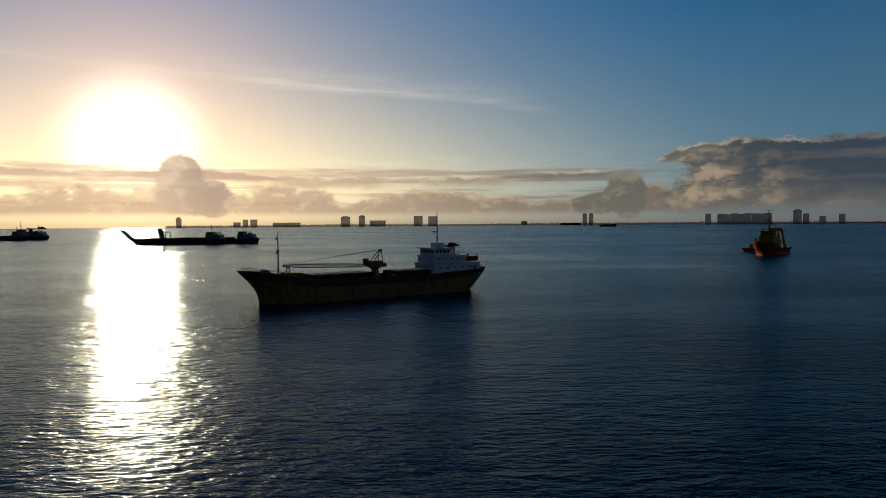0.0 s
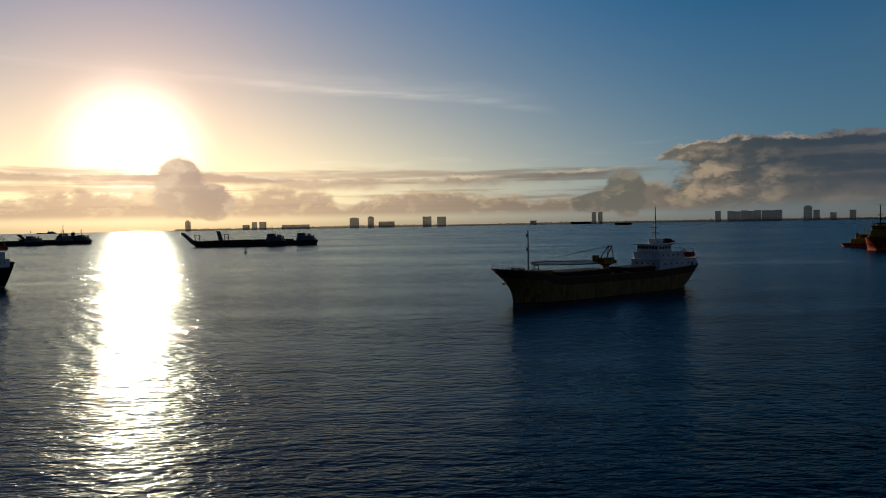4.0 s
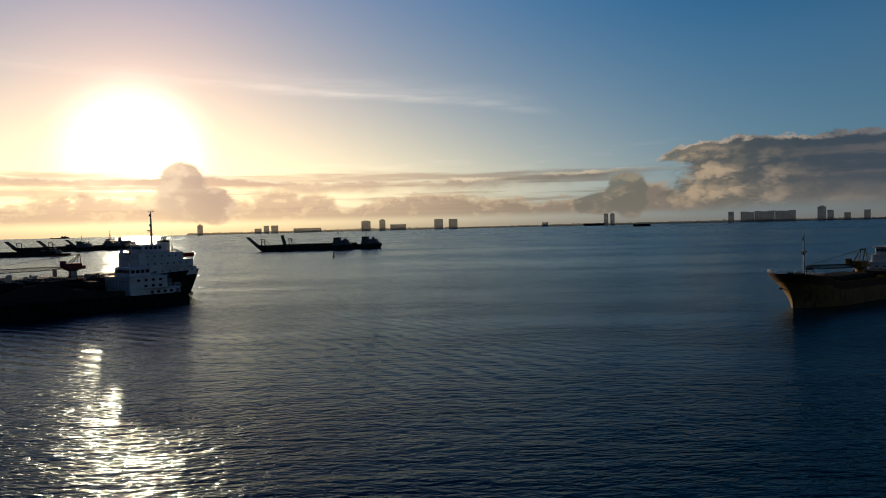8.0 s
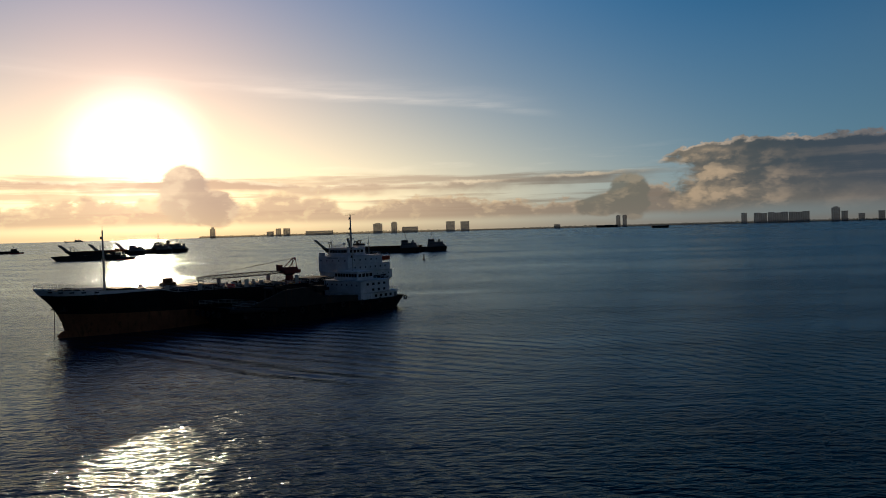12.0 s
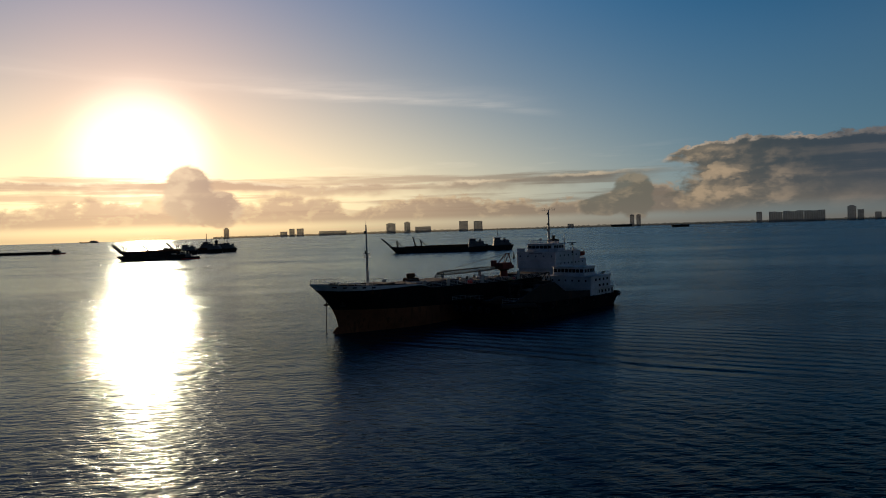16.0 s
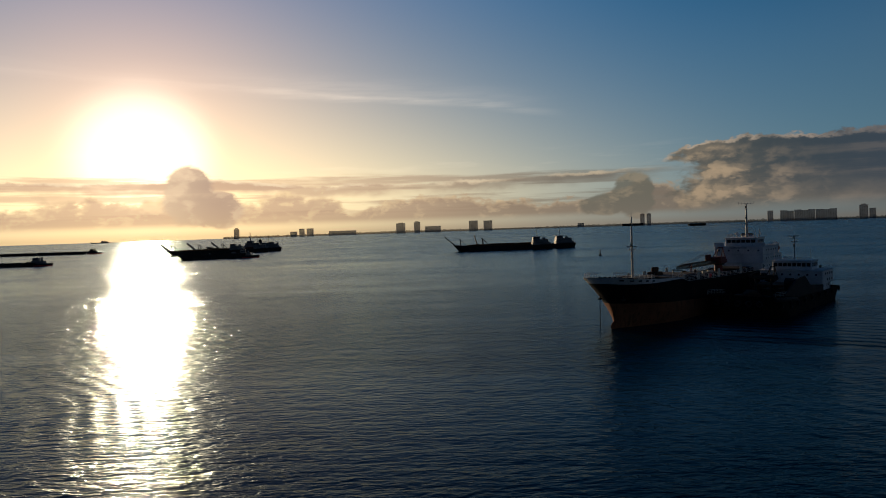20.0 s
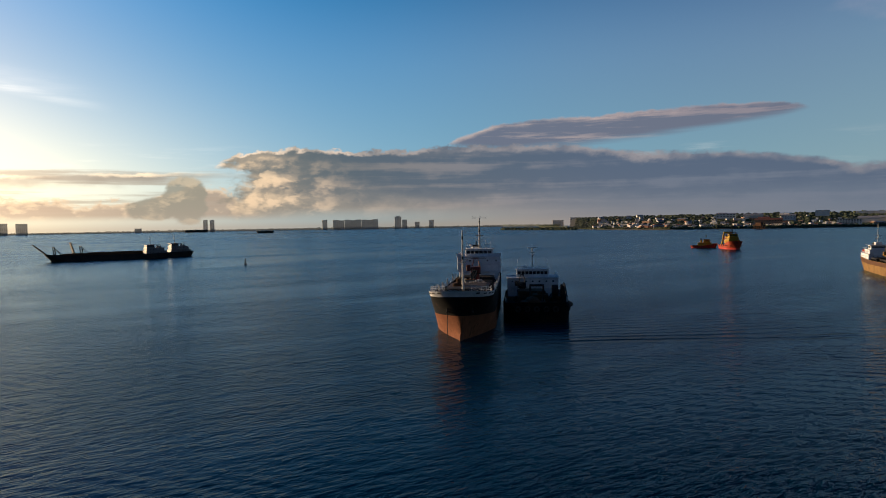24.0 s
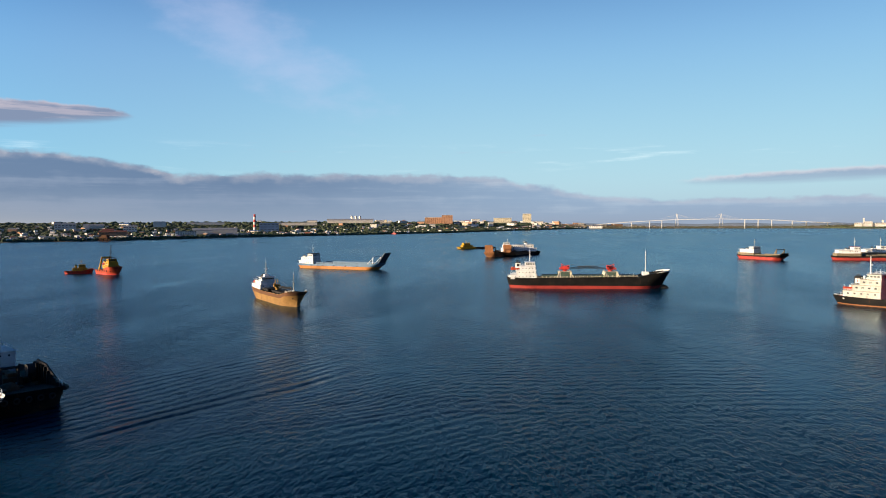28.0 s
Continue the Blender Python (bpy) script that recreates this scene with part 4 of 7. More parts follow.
def anchor(ship, x, y, z, chain_to=None):
    bm = boxes((x - 0.15, x + 0.15, y - 0.12, y + 0.12, z - 1.4, z + 0.3), (x - 0.8, x + 0.8, y - 0.2, y + 0.2, z - 1.7, z - 1.3), bevel=0.06)
    part("anchor", bm, DARK, ship)
    if chain_to:
        part("anchor_chain", rods([((x, y, z), chain_to, 0.09)], seg=5), DARK, ship)


def clutter(ship, x0, x1, w, z, n, seed, mats, big=1.0):
    """Deck gear: boxes, drums, coils and heaps."""
    rnd = random.Random(seed)
    for i in range(n):
        x, y, s = rnd.uniform(x0, x1), rnd.uniform(-w / 2, w / 2), rnd.uniform(0.4, 1.1) * big
        bm, kind = bmesh.new(), rnd.random()
        if kind < 0.45:
            box(bm, x - s, x + s, y - s * 0.7, y + s * 0.7, z, z + s * rnd.uniform(0.6, 1.4), bevel=0.06)
            nm = "deck_locker"
        elif kind < 0.75:
            rod(bm, (x, y, z), (x, y, z + s * 1.3), s * 0.45, s * 0.45, 10)
            nm = "drum"
        else:
            ring(bm, (x, y, z + 0.2 * s), (0, 0, 1), s * 0.7, s * 0.25, 12, 5)
            ring(bm, (x, y, z + 0.5 * s), (0, 0, 1), s * 0.6, s * 0.22, 12, 5)
            nm = "rope_coil"
        part(nm, bm, mats[rnd.randrange(len(mats))], ship)

# ---------------------------------------------------------------- sea

bm = bmesh.new()
R = 9000.0
vs = [bm.verts.new((R * math.cos(i * math.tau / 64) - 200, R * math.sin(i * math.tau / 64) + 100, 0)) for i in range(64)]
bm.faces.new(vs)
sea = part("water", bm, SEA, None)
tagged(sea, "dark blue sea with small wind ripples and slick streaks", "sea", kind="structure")

# ---------------------------------------------------------------- land

LC = Vector((-205.0, 12.0, 0.0))


def polar(azd, r):
    return Vector((LC.x - r * math.sin(radians(azd)), LC.y + r * math.cos(radians(azd)), 0.0))


def land_strip(name, label, front, depth, heights, mat, cat="land"):
    """Low land: from a shoreline inland, with rows of heights."""
    vs, fs = [], []
    n = len(front)
    rnd = random.Random(len(name) + n)
    for j, (d, z) in enumerate(zip(depth, heights)):
        for i, p in enumerate(front):
            out = (p - Vector((-380, 60, 0))).normalized()
            q = p + out * d
            vs.append((q.x, q.y, -0.6 if j == 0 else z * rnd.uniform(0.8, 1.2)))
    for j in range(len(depth) - 1):
        for i in range(n - 1):
            fs.append((j * n + i, j * n + i + 1, (j + 1) * n + i + 1, (j + 1) * n + i))
    ob = part(name, mesh_of(vs, fs, smooth=True), mat, None)
    return tagged(ob, label, cat, kind="structure")


def fine_line(pts, k, wob):
    out = []
    rnd = random.Random(k)
    for a, b in zip(pts, pts[1:]):
        for i in range(k):
            out.append(a.lerp(b, i / k) + Vector((rnd.uniform(-wob, wob), rnd.uniform(-wob, wob), 0)))
    return out + [pts[-1]]


far_pts = [polar(a, 4700) for a in (19.6, 17, 13, 9, 5, 1, -4, -9, -14, -19, -24, -29, -34, -38)] + [Vector(v) for v in ((2600, 3500, 0), (2450, 2900, 0), (1900, 2500, 0), (1500, 1900, 0))]
shore_pts = [Vector(v) for v in ((1500, 1900, 0), (1300, 1560, 0), (1262, 1280, 0), (1390, 1060, 0), (1775, 890, 0), (2100, 595, 0), (2545, 235, 0), (3240, -70, 0), (3900, -420, 0), (4300, -640, 0), (4400, -1000, 0), (4420, -1500, 0), (4150, -1930, 0), (3700, -2030, 0), (3300, -2500, 0))]
far_front = fine_line(far_pts, 8, 9.0)
shore_front = fine_line(shore_pts, 10, 6.0)
EYE = Vector((-409.0, 74.0, 0.0))
RISE_D, RISE_Z = (0, 10, 150, 450, 900, 1600, 2400), (-0.6, 2.5, 7, 15, 32, 46, 52)


def rise(d):
    """Height of the built-up land by its distance from the water."""
    return float(np.interp(d, RISE_D, RISE_Z))


def inland(p, d):
    """A point d metres inland of p, held inside the camera's far clip distance."""
    out = (p - EYE).normalized()
    r = min((p - EYE).length + d, 4860.0 + d * 0.02)
    q = EYE + out * r
    return Vector((q.x, q.y, rise(r - (p - EYE).length)))


land_strip("ground", "low wooded far shore, part see-through to stand for haze", far_front, (0, 12, 60, 190), (0, 3, 6, 9), FAR_LAND)
vs, fs, n = [], [], len(shore_front)
for d in RISE_D:
    for i, p in enumerate(shore_front):
        q = inland(p, d)
        vs.append((q.x, q.y, q.z + (0.05 * q.z * math.sin(i * 0.7 + d) if d > 20 else 0.0)))
for j in range(len(RISE_D) - 1):
    for i in range(n - 1):
        fs.append((j * n + i, j * n + i + 1, (j + 1) * n + i + 1, (j + 1) * n + i))
tagged(part("ground", mesh_of(vs, fs, smooth=True), LAND, None), "built-up wooded land rising from a stony shore", "land", kind="structure")

# the ridge behind the bridge, its ground part transparent in place of haze
back = fine_line([EYE + Vector((-math.sin(radians(a)), math.cos(radians(a)), 0)) * r for a, r in ((-93, 4760), (-98, 4770), (-103, 4800), (-108, 4800), (-113, 4790), (-118, 4740), (-124, 4700), (-130, 4690))], 6, 6.0)
vs, fs, n = [], [], len(back)
for d, z in ((0, -0.5), (8, 14), (35, 26), (90, 32)):
    for i, p in enumerate(back):
        q = p + (p - EYE).normalized() * d
        vs.append((q.x, q.y, z * (1 + 0.12 * math.sin(i * 0.9 + d))))
for j in range(3):
    for i in range(n - 1):
        fs.append((j * n + i, j * n + i + 1, (j + 1) * n + i + 1, (j + 1) * n + i))
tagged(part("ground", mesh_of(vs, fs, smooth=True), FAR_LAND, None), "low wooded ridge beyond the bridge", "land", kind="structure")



def clumps(name, label, spots, mat=None):
    """Far trees joined into one: uneven clumps of foliage."""
    vs, fs = [], []
    rnd = random.Random(len(spots))
    for (x, y, z, r, h) in spots:
        base = len(vs)
        rows, n = 3, 6
        tw = rnd.uniform(0, 6)
        for j in range(rows):
            k = (0.75, 1.0, 0.55)[j]
            zz = (0.0, 0.55, 0.85)[j]
            for i in range(n):
                f = k * rnd.uniform(0.65, 1.25)
                t = tw + i * math.tau / n
                vs.append((x + r * f * math.cos(t), y + r * f * math.sin(t), z + h * zz * rnd.uniform(0.85, 1.12)))
        vs.append((x + rnd.uniform(-1, 1), y + rnd.uniform(-1, 1), z + h * rnd.uniform(0.95, 1.15)))
        for j in range(rows - 1):
            for i in range(n):
                a = base + j * n
                fs.append((a + i, a + (i + 1) % n, a + n + (i + 1) % n, a + n + i))
        for i in range(n):
            fs.append((base + 2 * n + i, base + 2 * n + (i + 1) % n, base + 3 * n))
    ob = part(name, mesh_of(vs, fs), mat or LEAF, None)
    return tagged(ob, label, "trees", kind="stuff")


def wood_belt(label, line, low, high, seed, depth=40.0):
    """A far belt of trees joined into one: crowns of uneven height shoulder to shoulder."""
    rnd_ = random.Random(seed)
    vs, fs, cols = [], [], 0
    for p, q in zip(line, line[1:]):
        n = max(1, int((q - p).length / 5.0))
        for i in range(n):
            c = p.lerp(q, i / n)
            out_ = (c - EYE).normalized()
            swell_ = 0.5 + 0.5 * math.sin(cols * 0.021 + seed) * math.sin(cols * 0.0057)
            h_ = low + (high - low) * (0.45 * swell_ + 0.55 * rnd_.random() ** 1.5)
            for d, z in ((14, 0.0), (17, h_ * 0.55), (20 + rnd_.uniform(-3, 3), h_ * 0.93), (26, h_), (depth, h_ * rnd_.uniform(0.8, 1.0)), (depth + 8, 0.0)):
                o = c + out_ * (d + rnd_.uniform(-1.5, 1.5))
                vs.append((o.x, o.y, 1.5 + z))
            cols += 1
    for i in range(cols - 1):
        for j in range(5):
            fs.append((6 * i + j, 6 * i + 6 + j, 6 * i + 7 + j, 6 * i + 1 + j))
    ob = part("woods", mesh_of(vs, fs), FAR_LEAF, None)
    return tagged(ob, label, "trees", kind="stuff")


rnd = random.Random(5)
wood_belt("dark line of trees along the far shore", far_front, 6.0, 19.0, 3)
spots = []
for k in range(15000):
    i = rnd.uniform(2, len(shore_front) - 2)
    p = shore_front[int(i)].lerp(shore_front[int(i) + 1], i % 1)
    d = 14 + 1700 * rnd.random() ** 2.2
    q = inland(p, d)
    s_ = 1.0 + d / 1200
    spots.append((q.x, q.y, q.z - 1.0, rnd.uniform(3, 8.5) * s_, rnd.uniform(3.5, 8.5) * (1 + d / 2500) * min(1.0, 0.45 + i / 60)))
clumps("woods", "green trees among the houses of the near shore", spots)
spots = []
for (x0, y0, x1, y1) in ((1338, 2090, 1302, 1668), (1405, 1720, 1376, 1450)):
    for k in range(420):
        t, o = rnd.random(), rnd.uniform(-1, 1)
        w = 26 * math.sin(math.pi * min(1, max(0, t * 0.94 + 0.03))) ** 0.4
        spots.append((x0 + (x1 - x0) * t + o * w, y0 + (y1 - y0) * t, -0.3, rnd.uniform(3.5, 6.5), rnd.uniform(5, 10.5)))
islets = spots
wood_belt("part see-through trees on the ridge beyond the bridge", back, 9.0, 17.0, 8)
spots = islets
clumps("mangrove_islets", "two dark mangrove islets standing in the shallows", spots)
vs, fs = [], []
for (x0, y0, x1, y1, w) in ((1960, 2900, 1500, 3900, 16), (1400, 3300, 500, 4300, 14), (900, 2500, 500, 2850, 6), (2560, 4000, 1300, 4350, 14), (3960, -1990, 3500, -2550, 40)):
    b_ = len(vs)
    k = 14
    for i in range(k + 1):
        t = i / k
        ww = w * math.sin(math.pi * (0.04 + 0.92 * t)) ** 0.5 * (1 + 0.4 * math.sin(i * 2.3))
        dx_, dy_ = x1 - x0, y1 - y0
        ln = math.hypot(dx_, dy_)
        nx_, ny_ = -dy_ / ln, dx_ / ln
        cx, cy = x0 + dx_ * t + 12 * math.sin(i * 1.1), y0 + dy_ * t
        vs += [(cx - nx_ * ww, cy - ny_ * ww, -0.3), (cx, cy, 0.7), (cx + nx_ * ww, cy + ny_ * ww, -0.3)]
    for i in range(k):
        a_ = b_ + 3 * i
        fs += [(a_, a_ + 1, a_ + 4, a_ + 3), (a_ + 1, a_ + 2, a_ + 5, a_ + 4)]
tagged(part("sandbar", mesh_of(vs, fs), SAND, None), "thin wet sandbars drying in the shallows", "sand", kind="structure")


def block(x, y, w, d, h, turn, mat, label, roof=None, z=2.0, floors=0, cols=0, cat="building", gable=False, group=""):
    """A building: walls, roof, and windows where they can be told apart."""
    s = thing("house" if h < 14 else "apartment_building", label, cat, pose(x, y, z, 0, 0, turn), group)
    part("wall", boxes((-w / 2, w / 2, -d / 2, d / 2, -4, h)), mat, s)
    if gable:
        vs = [(-w / 2 - 1, -d / 2 - 1, h + 0.02), (w / 2 + 1, -d / 2 - 1, h + 0.02), (w / 2 + 1, d / 2 + 1, h + 0.02), (-w / 2 - 1, d / 2 + 1, h + 0.02), (-w / 2 - 1, 0, h + d * 0.18), (w / 2 + 1, 0, h + d * 0.18)]
        part("roof", mesh_of(vs, [(0, 1, 5, 4), (2, 3, 4, 5), (1, 2, 5), (3, 0, 4), (3, 2, 1, 0)]), roof or TINROOF, s)
    else:
        part("roof", boxes((-w / 2 - 0.6, w / 2 + 0.6, -d / 2 - 0.6, d / 2 + 0.6, h, h + 0.9)), roof or mat, s)
    if floors:
        key = ("bw", round(w / max(cols, 1), 1), z > 3.0)
        cw = w / cols
        for i in range(floors):
            zz = (i + 0.55) * h / floors
            for j in range(cols):
                if key not in POST:
                    bm = boxes((-cw * 0.3, cw * 0.3, -0.15, 0.15, -0.9, 0.9))
                    me = bpy.data.meshes.new("window")
                    bm.to_mesh(me), bm.free()
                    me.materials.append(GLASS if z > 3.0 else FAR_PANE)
                    POST[key] = me
                part("window", POST[key], GLASS, s, at=Matrix.Translation((-w / 2 + (j + 0.5) * cw, -d / 2 - 0.05, zz)))
    return s


def far_block(azd, wdeg, eltop, label, depth=0.6, r=4720, mat=None, floors=0, cols=0, notch=0.0):
    """A far building by its bearing, its width and the elevation of its top seen from 22 m above the sea."""
    p = polar(azd, r)
    w = r * radians(wdeg)
    h = 22 + r * math.tan(radians(eltop)) - 3
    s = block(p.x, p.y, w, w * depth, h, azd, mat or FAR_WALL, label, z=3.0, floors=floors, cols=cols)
    if notch:
        part("penthouse", boxes((-w * 0.28, w * 0.28, -w * 0.2, w * 0.2, h + 0.9, h + 0.9 + notch)), mat or FAR_WALL, s)
    return s


far_block(18.6, 0.42, 0.46, "lone tower block on the far point", floors=9, cols=4, notch=8)
for a, w, e in ((14.2, 0.55, 0.12), (13.55, 0.42, 0.34), (12.9, 0.55, 0.34)):
    far_block(a, w, e, "far apartment block, part see-through to stand for haze", floors=5, cols=3)
far_block(10.3, 2.2, 0.07, "long low hangar on the far shore", depth=0.2)
far_block(5.55, 0.75, 0.52, "tall block on the far shore", floors=8, cols=5, notch=4)
far_block(4.2, 0.5, 0.58, "slender tower block on the far shore", floors=9, cols=3, notch=5)
far_block(2.9, 1.3, 0.2, "long low block on the far shore", depth=0.3, floors=4, cols=8)
far_block(-0.45, 0.72, 0.55, "one of two twin apartment slabs", floors=9, cols=6)
far_block(-1.65, 0.72, 0.52, "one of two twin apartment slabs", floors=9, cols=6)
far_block(-9.2, 0.5, 0.06, "low building on the far shore", floors=3, cols=3)
far_block(-14.05, 0.34, 0.62, "one of a pair of slim towers", floors=9, cols=2, notch=3)
far_block(-14.55, 0.34, 0.62, "one of a pair of slim towers", floors=9, cols=2, notch=3)
for i, (a, e) in enumerate(((-23.35, 0.52), (-24.25, 0.5), (-24.7, 0.46), (-25.2, 0.52), (-25.65, 0.47), (-26.1, 0.52), (-26.6, 0.5), (-27.05, 0.48), (-27.5, 0.52))):
    far_block(a, 0.4 if i < 1 else 0.47, e, "grey tower of a tight cluster of high-rises", depth=0.9, floors=9, cols=3, r=4700)
far_block(-29.4, 0.55, 0.7, "dark high-rise with a stepped top", floors=10, cols=4, notch=6)
far_block(-29.95, 0.4, 0.45, "high-rise beside a taller one", floors=7, cols=3)
far_block(-31.0, 0.4, 0.25, "mid-rise on the far shore", floors=4, cols=3)
far_block(-32.2, 0.4, 0.4, "mid-rise on the far shore", floors=5, cols=3)
far_block(-42.6, 0.9, 0.2, "pale apartment blocks well inland", r=4300, floors=4, cols=5)
far_block(-44.0, 0.8, 0.42, "pale stepped high block inland", r=4300, floors=6, cols=4)

rnd = random.Random(12)
# the built-up shore: sheds, houses and works among the trees
tot = len(shore_front)
for i in range(160):
    k = rnd.uniform(8, tot - 32)
    p = shore_front[int(k)].lerp(shore_front[int(k) + 1], k % 1)
    d = 22 + 1500 * rnd.random() ** 1.9
    q = inland(p, d)
    out = (p - EYE).normalized()
    s_ = 1 + d / 1500
    w, dp, h = rnd.uniform(9, 28) * s_, rnd.uniform(8, 14) * s_, rnd.uniform(4.5, 9) * s_
    turn = math.degrees(math.atan2(out.y, out.x)) - 90 + rnd.uniform(-35, 35)
    mt = rnd.choice((PLASTER, PLASTER, CONCRETE, BRICKY, CONCRETE))
    rf = rnd.choice((TINROOF, TINROOF, REDROOF, TINROOF, TINROOF, BLUEROOF))
    nm = {PLASTER.name: "white", CONCRETE.name: "grey", BRICKY.name: "terracotta"}[mt.name]
    fl = 2 if h > 6.5 and d < 160 else 0
    block(q.x, q.y, w, dp, h, turn, mt, "small %s building with a pitched roof among trees" % nm, rf, z=q.z, gable=rnd.random() < 0.7, floors=fl, cols=max(2, int(w / 5)) if fl else 0)

for x, y, w, dp, z, h, mt, rf, fl, cl, gb, lab in (
        (2228, 891, 72, 30, 16, 30, BLUEROOF, BLUEROOF, 3, 5, False, "dark blue works building near the striped chimney"),
        (2651, 1311, 159, 40, 44, 7, PLASTER, PLASTER, 0, 0, False, "long white flat-roofed warehouse"),
        (1933, 1419, 64, 26, 34, 7, CONCRETE, TINROOF, 0, 0, True, "long white factory block"),
        (2212, 1317, 46, 30, 37, 17, PLASTER, PLASTER, 0, 0, False, "white hall on the slope"),
        (1479, 1104, 70, 18, 9, 15, BRICKY, REDROOF, 2, 10, True, "terracotta house by the water"),
        (1500, 1130, 30, 18, 9, 20, BRICKY, REDROOF, 3, 4, True, "tall terracotta house by the water"),
        (1700, 991, 62, 16, 11, 11, PLASTER, TINROOF, 3, 9, False, "white three-storey row with dark windows"),
        (1850, 930, 90, 30, 12, 14, CONCRETE, TINROOF, 0, 0, True, "grey pitched storage shed"),
        (1790, 975, 60, 30, 12, 13, CONCRETE, TINROOF, 0, 0, True, "grey pitched storage shed"),
        (3689, -55, 104, 30, 48, 22, CREAM, CONCRETE, 3, 8, False, "pale hotel block on the rise"),
        (3682, -197, 50, 30, 48, 46, CREAM, CONCRETE, 6, 5, False, "pale hotel tower on the rise"),
        (3482, 338, 100, 40, 44, 30, BRICKY, CONCRETE, 6, 9, False, "unfinished terracotta block on the hill"),
        (3440, 260, 60, 40, 44, 42, BRICKY, CONCRETE, 7, 6, False, "tall unfinished terracotta block on the hill"),
        (3030, 726, 229, 40, 50, 9, CONCRETE, TINROOF, 0, 0, True, "long works hall on the ridge"),
        (2685, 893, 157, 40, 40, 8, CONCRETE, TINROOF, 0, 0, False, "long white shed behind trees"),
        (1810, 1226, 41, 20, 24, 13, PLASTER, TINROOF, 2, 5, True, "white house on the slope"),
        (1802, 1442, 64, 20, 33, 12, PLASTER, TINROOF, 2, 6, True, "white house on the slope"),
        (3835, -617, 90, 30, 10, 10, PLASTER, CONCRETE, 2, 7, False, "white block near the bridge"),
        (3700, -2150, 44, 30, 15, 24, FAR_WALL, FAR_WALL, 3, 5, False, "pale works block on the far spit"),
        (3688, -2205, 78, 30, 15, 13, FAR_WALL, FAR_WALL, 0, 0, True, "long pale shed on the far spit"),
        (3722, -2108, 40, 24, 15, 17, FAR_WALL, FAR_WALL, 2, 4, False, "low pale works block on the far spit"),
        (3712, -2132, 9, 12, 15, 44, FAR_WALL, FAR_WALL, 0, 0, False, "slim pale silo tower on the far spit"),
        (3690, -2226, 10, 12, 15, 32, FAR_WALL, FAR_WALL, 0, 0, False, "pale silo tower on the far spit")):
    turn = math.degrees(math.atan2(y - EYE.y, x - EYE.x)) - 90
    block(x, y, w, dp, h, turn, mt, lab, rf, z=z, gable=gb, floors=fl, cols=cl)

# pale blocks of the town on the rise
for i in range(64):
    k = rnd.uniform(52, tot - 40)
    p = shore_front[int(k)].lerp(shore_front[int(k) + 1], k % 1)
    d = rnd.uniform(500, 1700)
    q = inland(p, d)
    out = (p - EYE).normalized()
    w, dp, h = rnd.uniform(18, 55), rnd.uniform(14, 24), rnd.choice((14.5, 15, 16, 17, 19, 22, 27))
    mt = rnd.choice((PLASTER, CREAM, CONCRETE, CONCRETE, BRICKY))
    nm = {PLASTER.name: "white", CREAM.name: "cream", CONCRETE.name: "grey", BRICKY.name: "terracotta"}[mt.name]
    block(q.x, q.y, w, dp, h, math.degrees(math.atan2(out.y, out.x)) - 90 + rnd.uniform(-20, 20), mt, "mid-rise %s block of the town on the rise" % nm, rnd.choice((TINROOF, CONCRETE, PLASTER)), z=q.z,
          floors=3 if i % 3 == 0 else 0, cols=4 if i % 3 == 0 else 0, gable=i % 4 == 1)

# small pale houses crowded along the water; the smallest, past counting, are one mass
town_v, town_f, town_m = [], [], []
for i in range(420):
    k = rnd.uniform(6, tot - 36) if i % 3 else rnd.uniform(8, 44)
    p = shore_front[int(k)].lerp(shore_front[int(k) + 1], k % 1)
    d = 22 + (420 if i < 100 else 900) * rnd.random() ** 1.7
    q = inland(p, d)
    out = (p - EYE).normalized()
    w, dp, h = rnd.uniform(6, 14), rnd.uniform(6, 10), rnd.uniform(4.5, 9.5)
    mt = rnd.choice((0, 0, 0, 1, 2))
    rf = rnd.choice((3, 3, 4, 0))
    turn = math.degrees(math.atan2(out.y, out.x)) - 90 + rnd.uniform(-40, 40)
    gab = rnd.random() < 0.6
    if i < 100:
        block(q.x, q.y, w, dp, h, turn, (PLASTER, CONCRETE, BRICKY)[mt], "little %s house in a crowded row by the shore" % ("white", "grey", "terracotta")[mt],
              (PLASTER, CONCRETE, BRICKY, TINROOF, REDROOF)[rf], z=q.z, gable=gab)
        continue
    m = pose(q.x, q.y, q.z, 0, 0, turn)
    w, dp, n = w * 0.9, dp * 0.9, len(town_v)
    rise_ = dp * 0.2 if gab else 0.4
    pts_ = [(sx * w / 2, sy * dp / 2, z) for z in (-4, h) for sx, sy in ((-1, -1), (1, -1), (1, 1), (-1, 1))]
    pts_ += [(-w / 2 - 0.5, -dp / 2 - 0.5, h), (w / 2 + 0.5, -dp / 2 - 0.5, h), (w / 2 + 0.5, dp / 2 + 0.5, h), (-w / 2 - 0.5, dp / 2 + 0.5, h), (-w / 2 - 0.5, 0, h + rise_), (w / 2 + 0.5, 0, h + rise_)]
    town_v += [m @ Vector(v) for v in pts_]
    for f in ((0, 1, 5, 4), (1, 2, 6, 5), (2, 3, 7, 6), (3, 0, 4, 7)):
        town_f.append(tuple(n + j for j in f)), town_m.append(mt)
    for f in ((8, 9, 13, 12), (10, 11, 12, 13), (9, 10, 13), (11, 8, 12), (11, 10, 9, 8)):
        town_f.append(tuple(n + j for j in f)), town_m.append(rf)
me = bpy.data.meshes.new("houses")
me.from_pydata([tuple(v) for v in town_v], [], town_f)
for mt in (PLASTER, CONCRETE, BRICKY, TINROOF, REDROOF):
    me.materials.append(mt)
me.polygons.foreach_set("material_index", town_m)
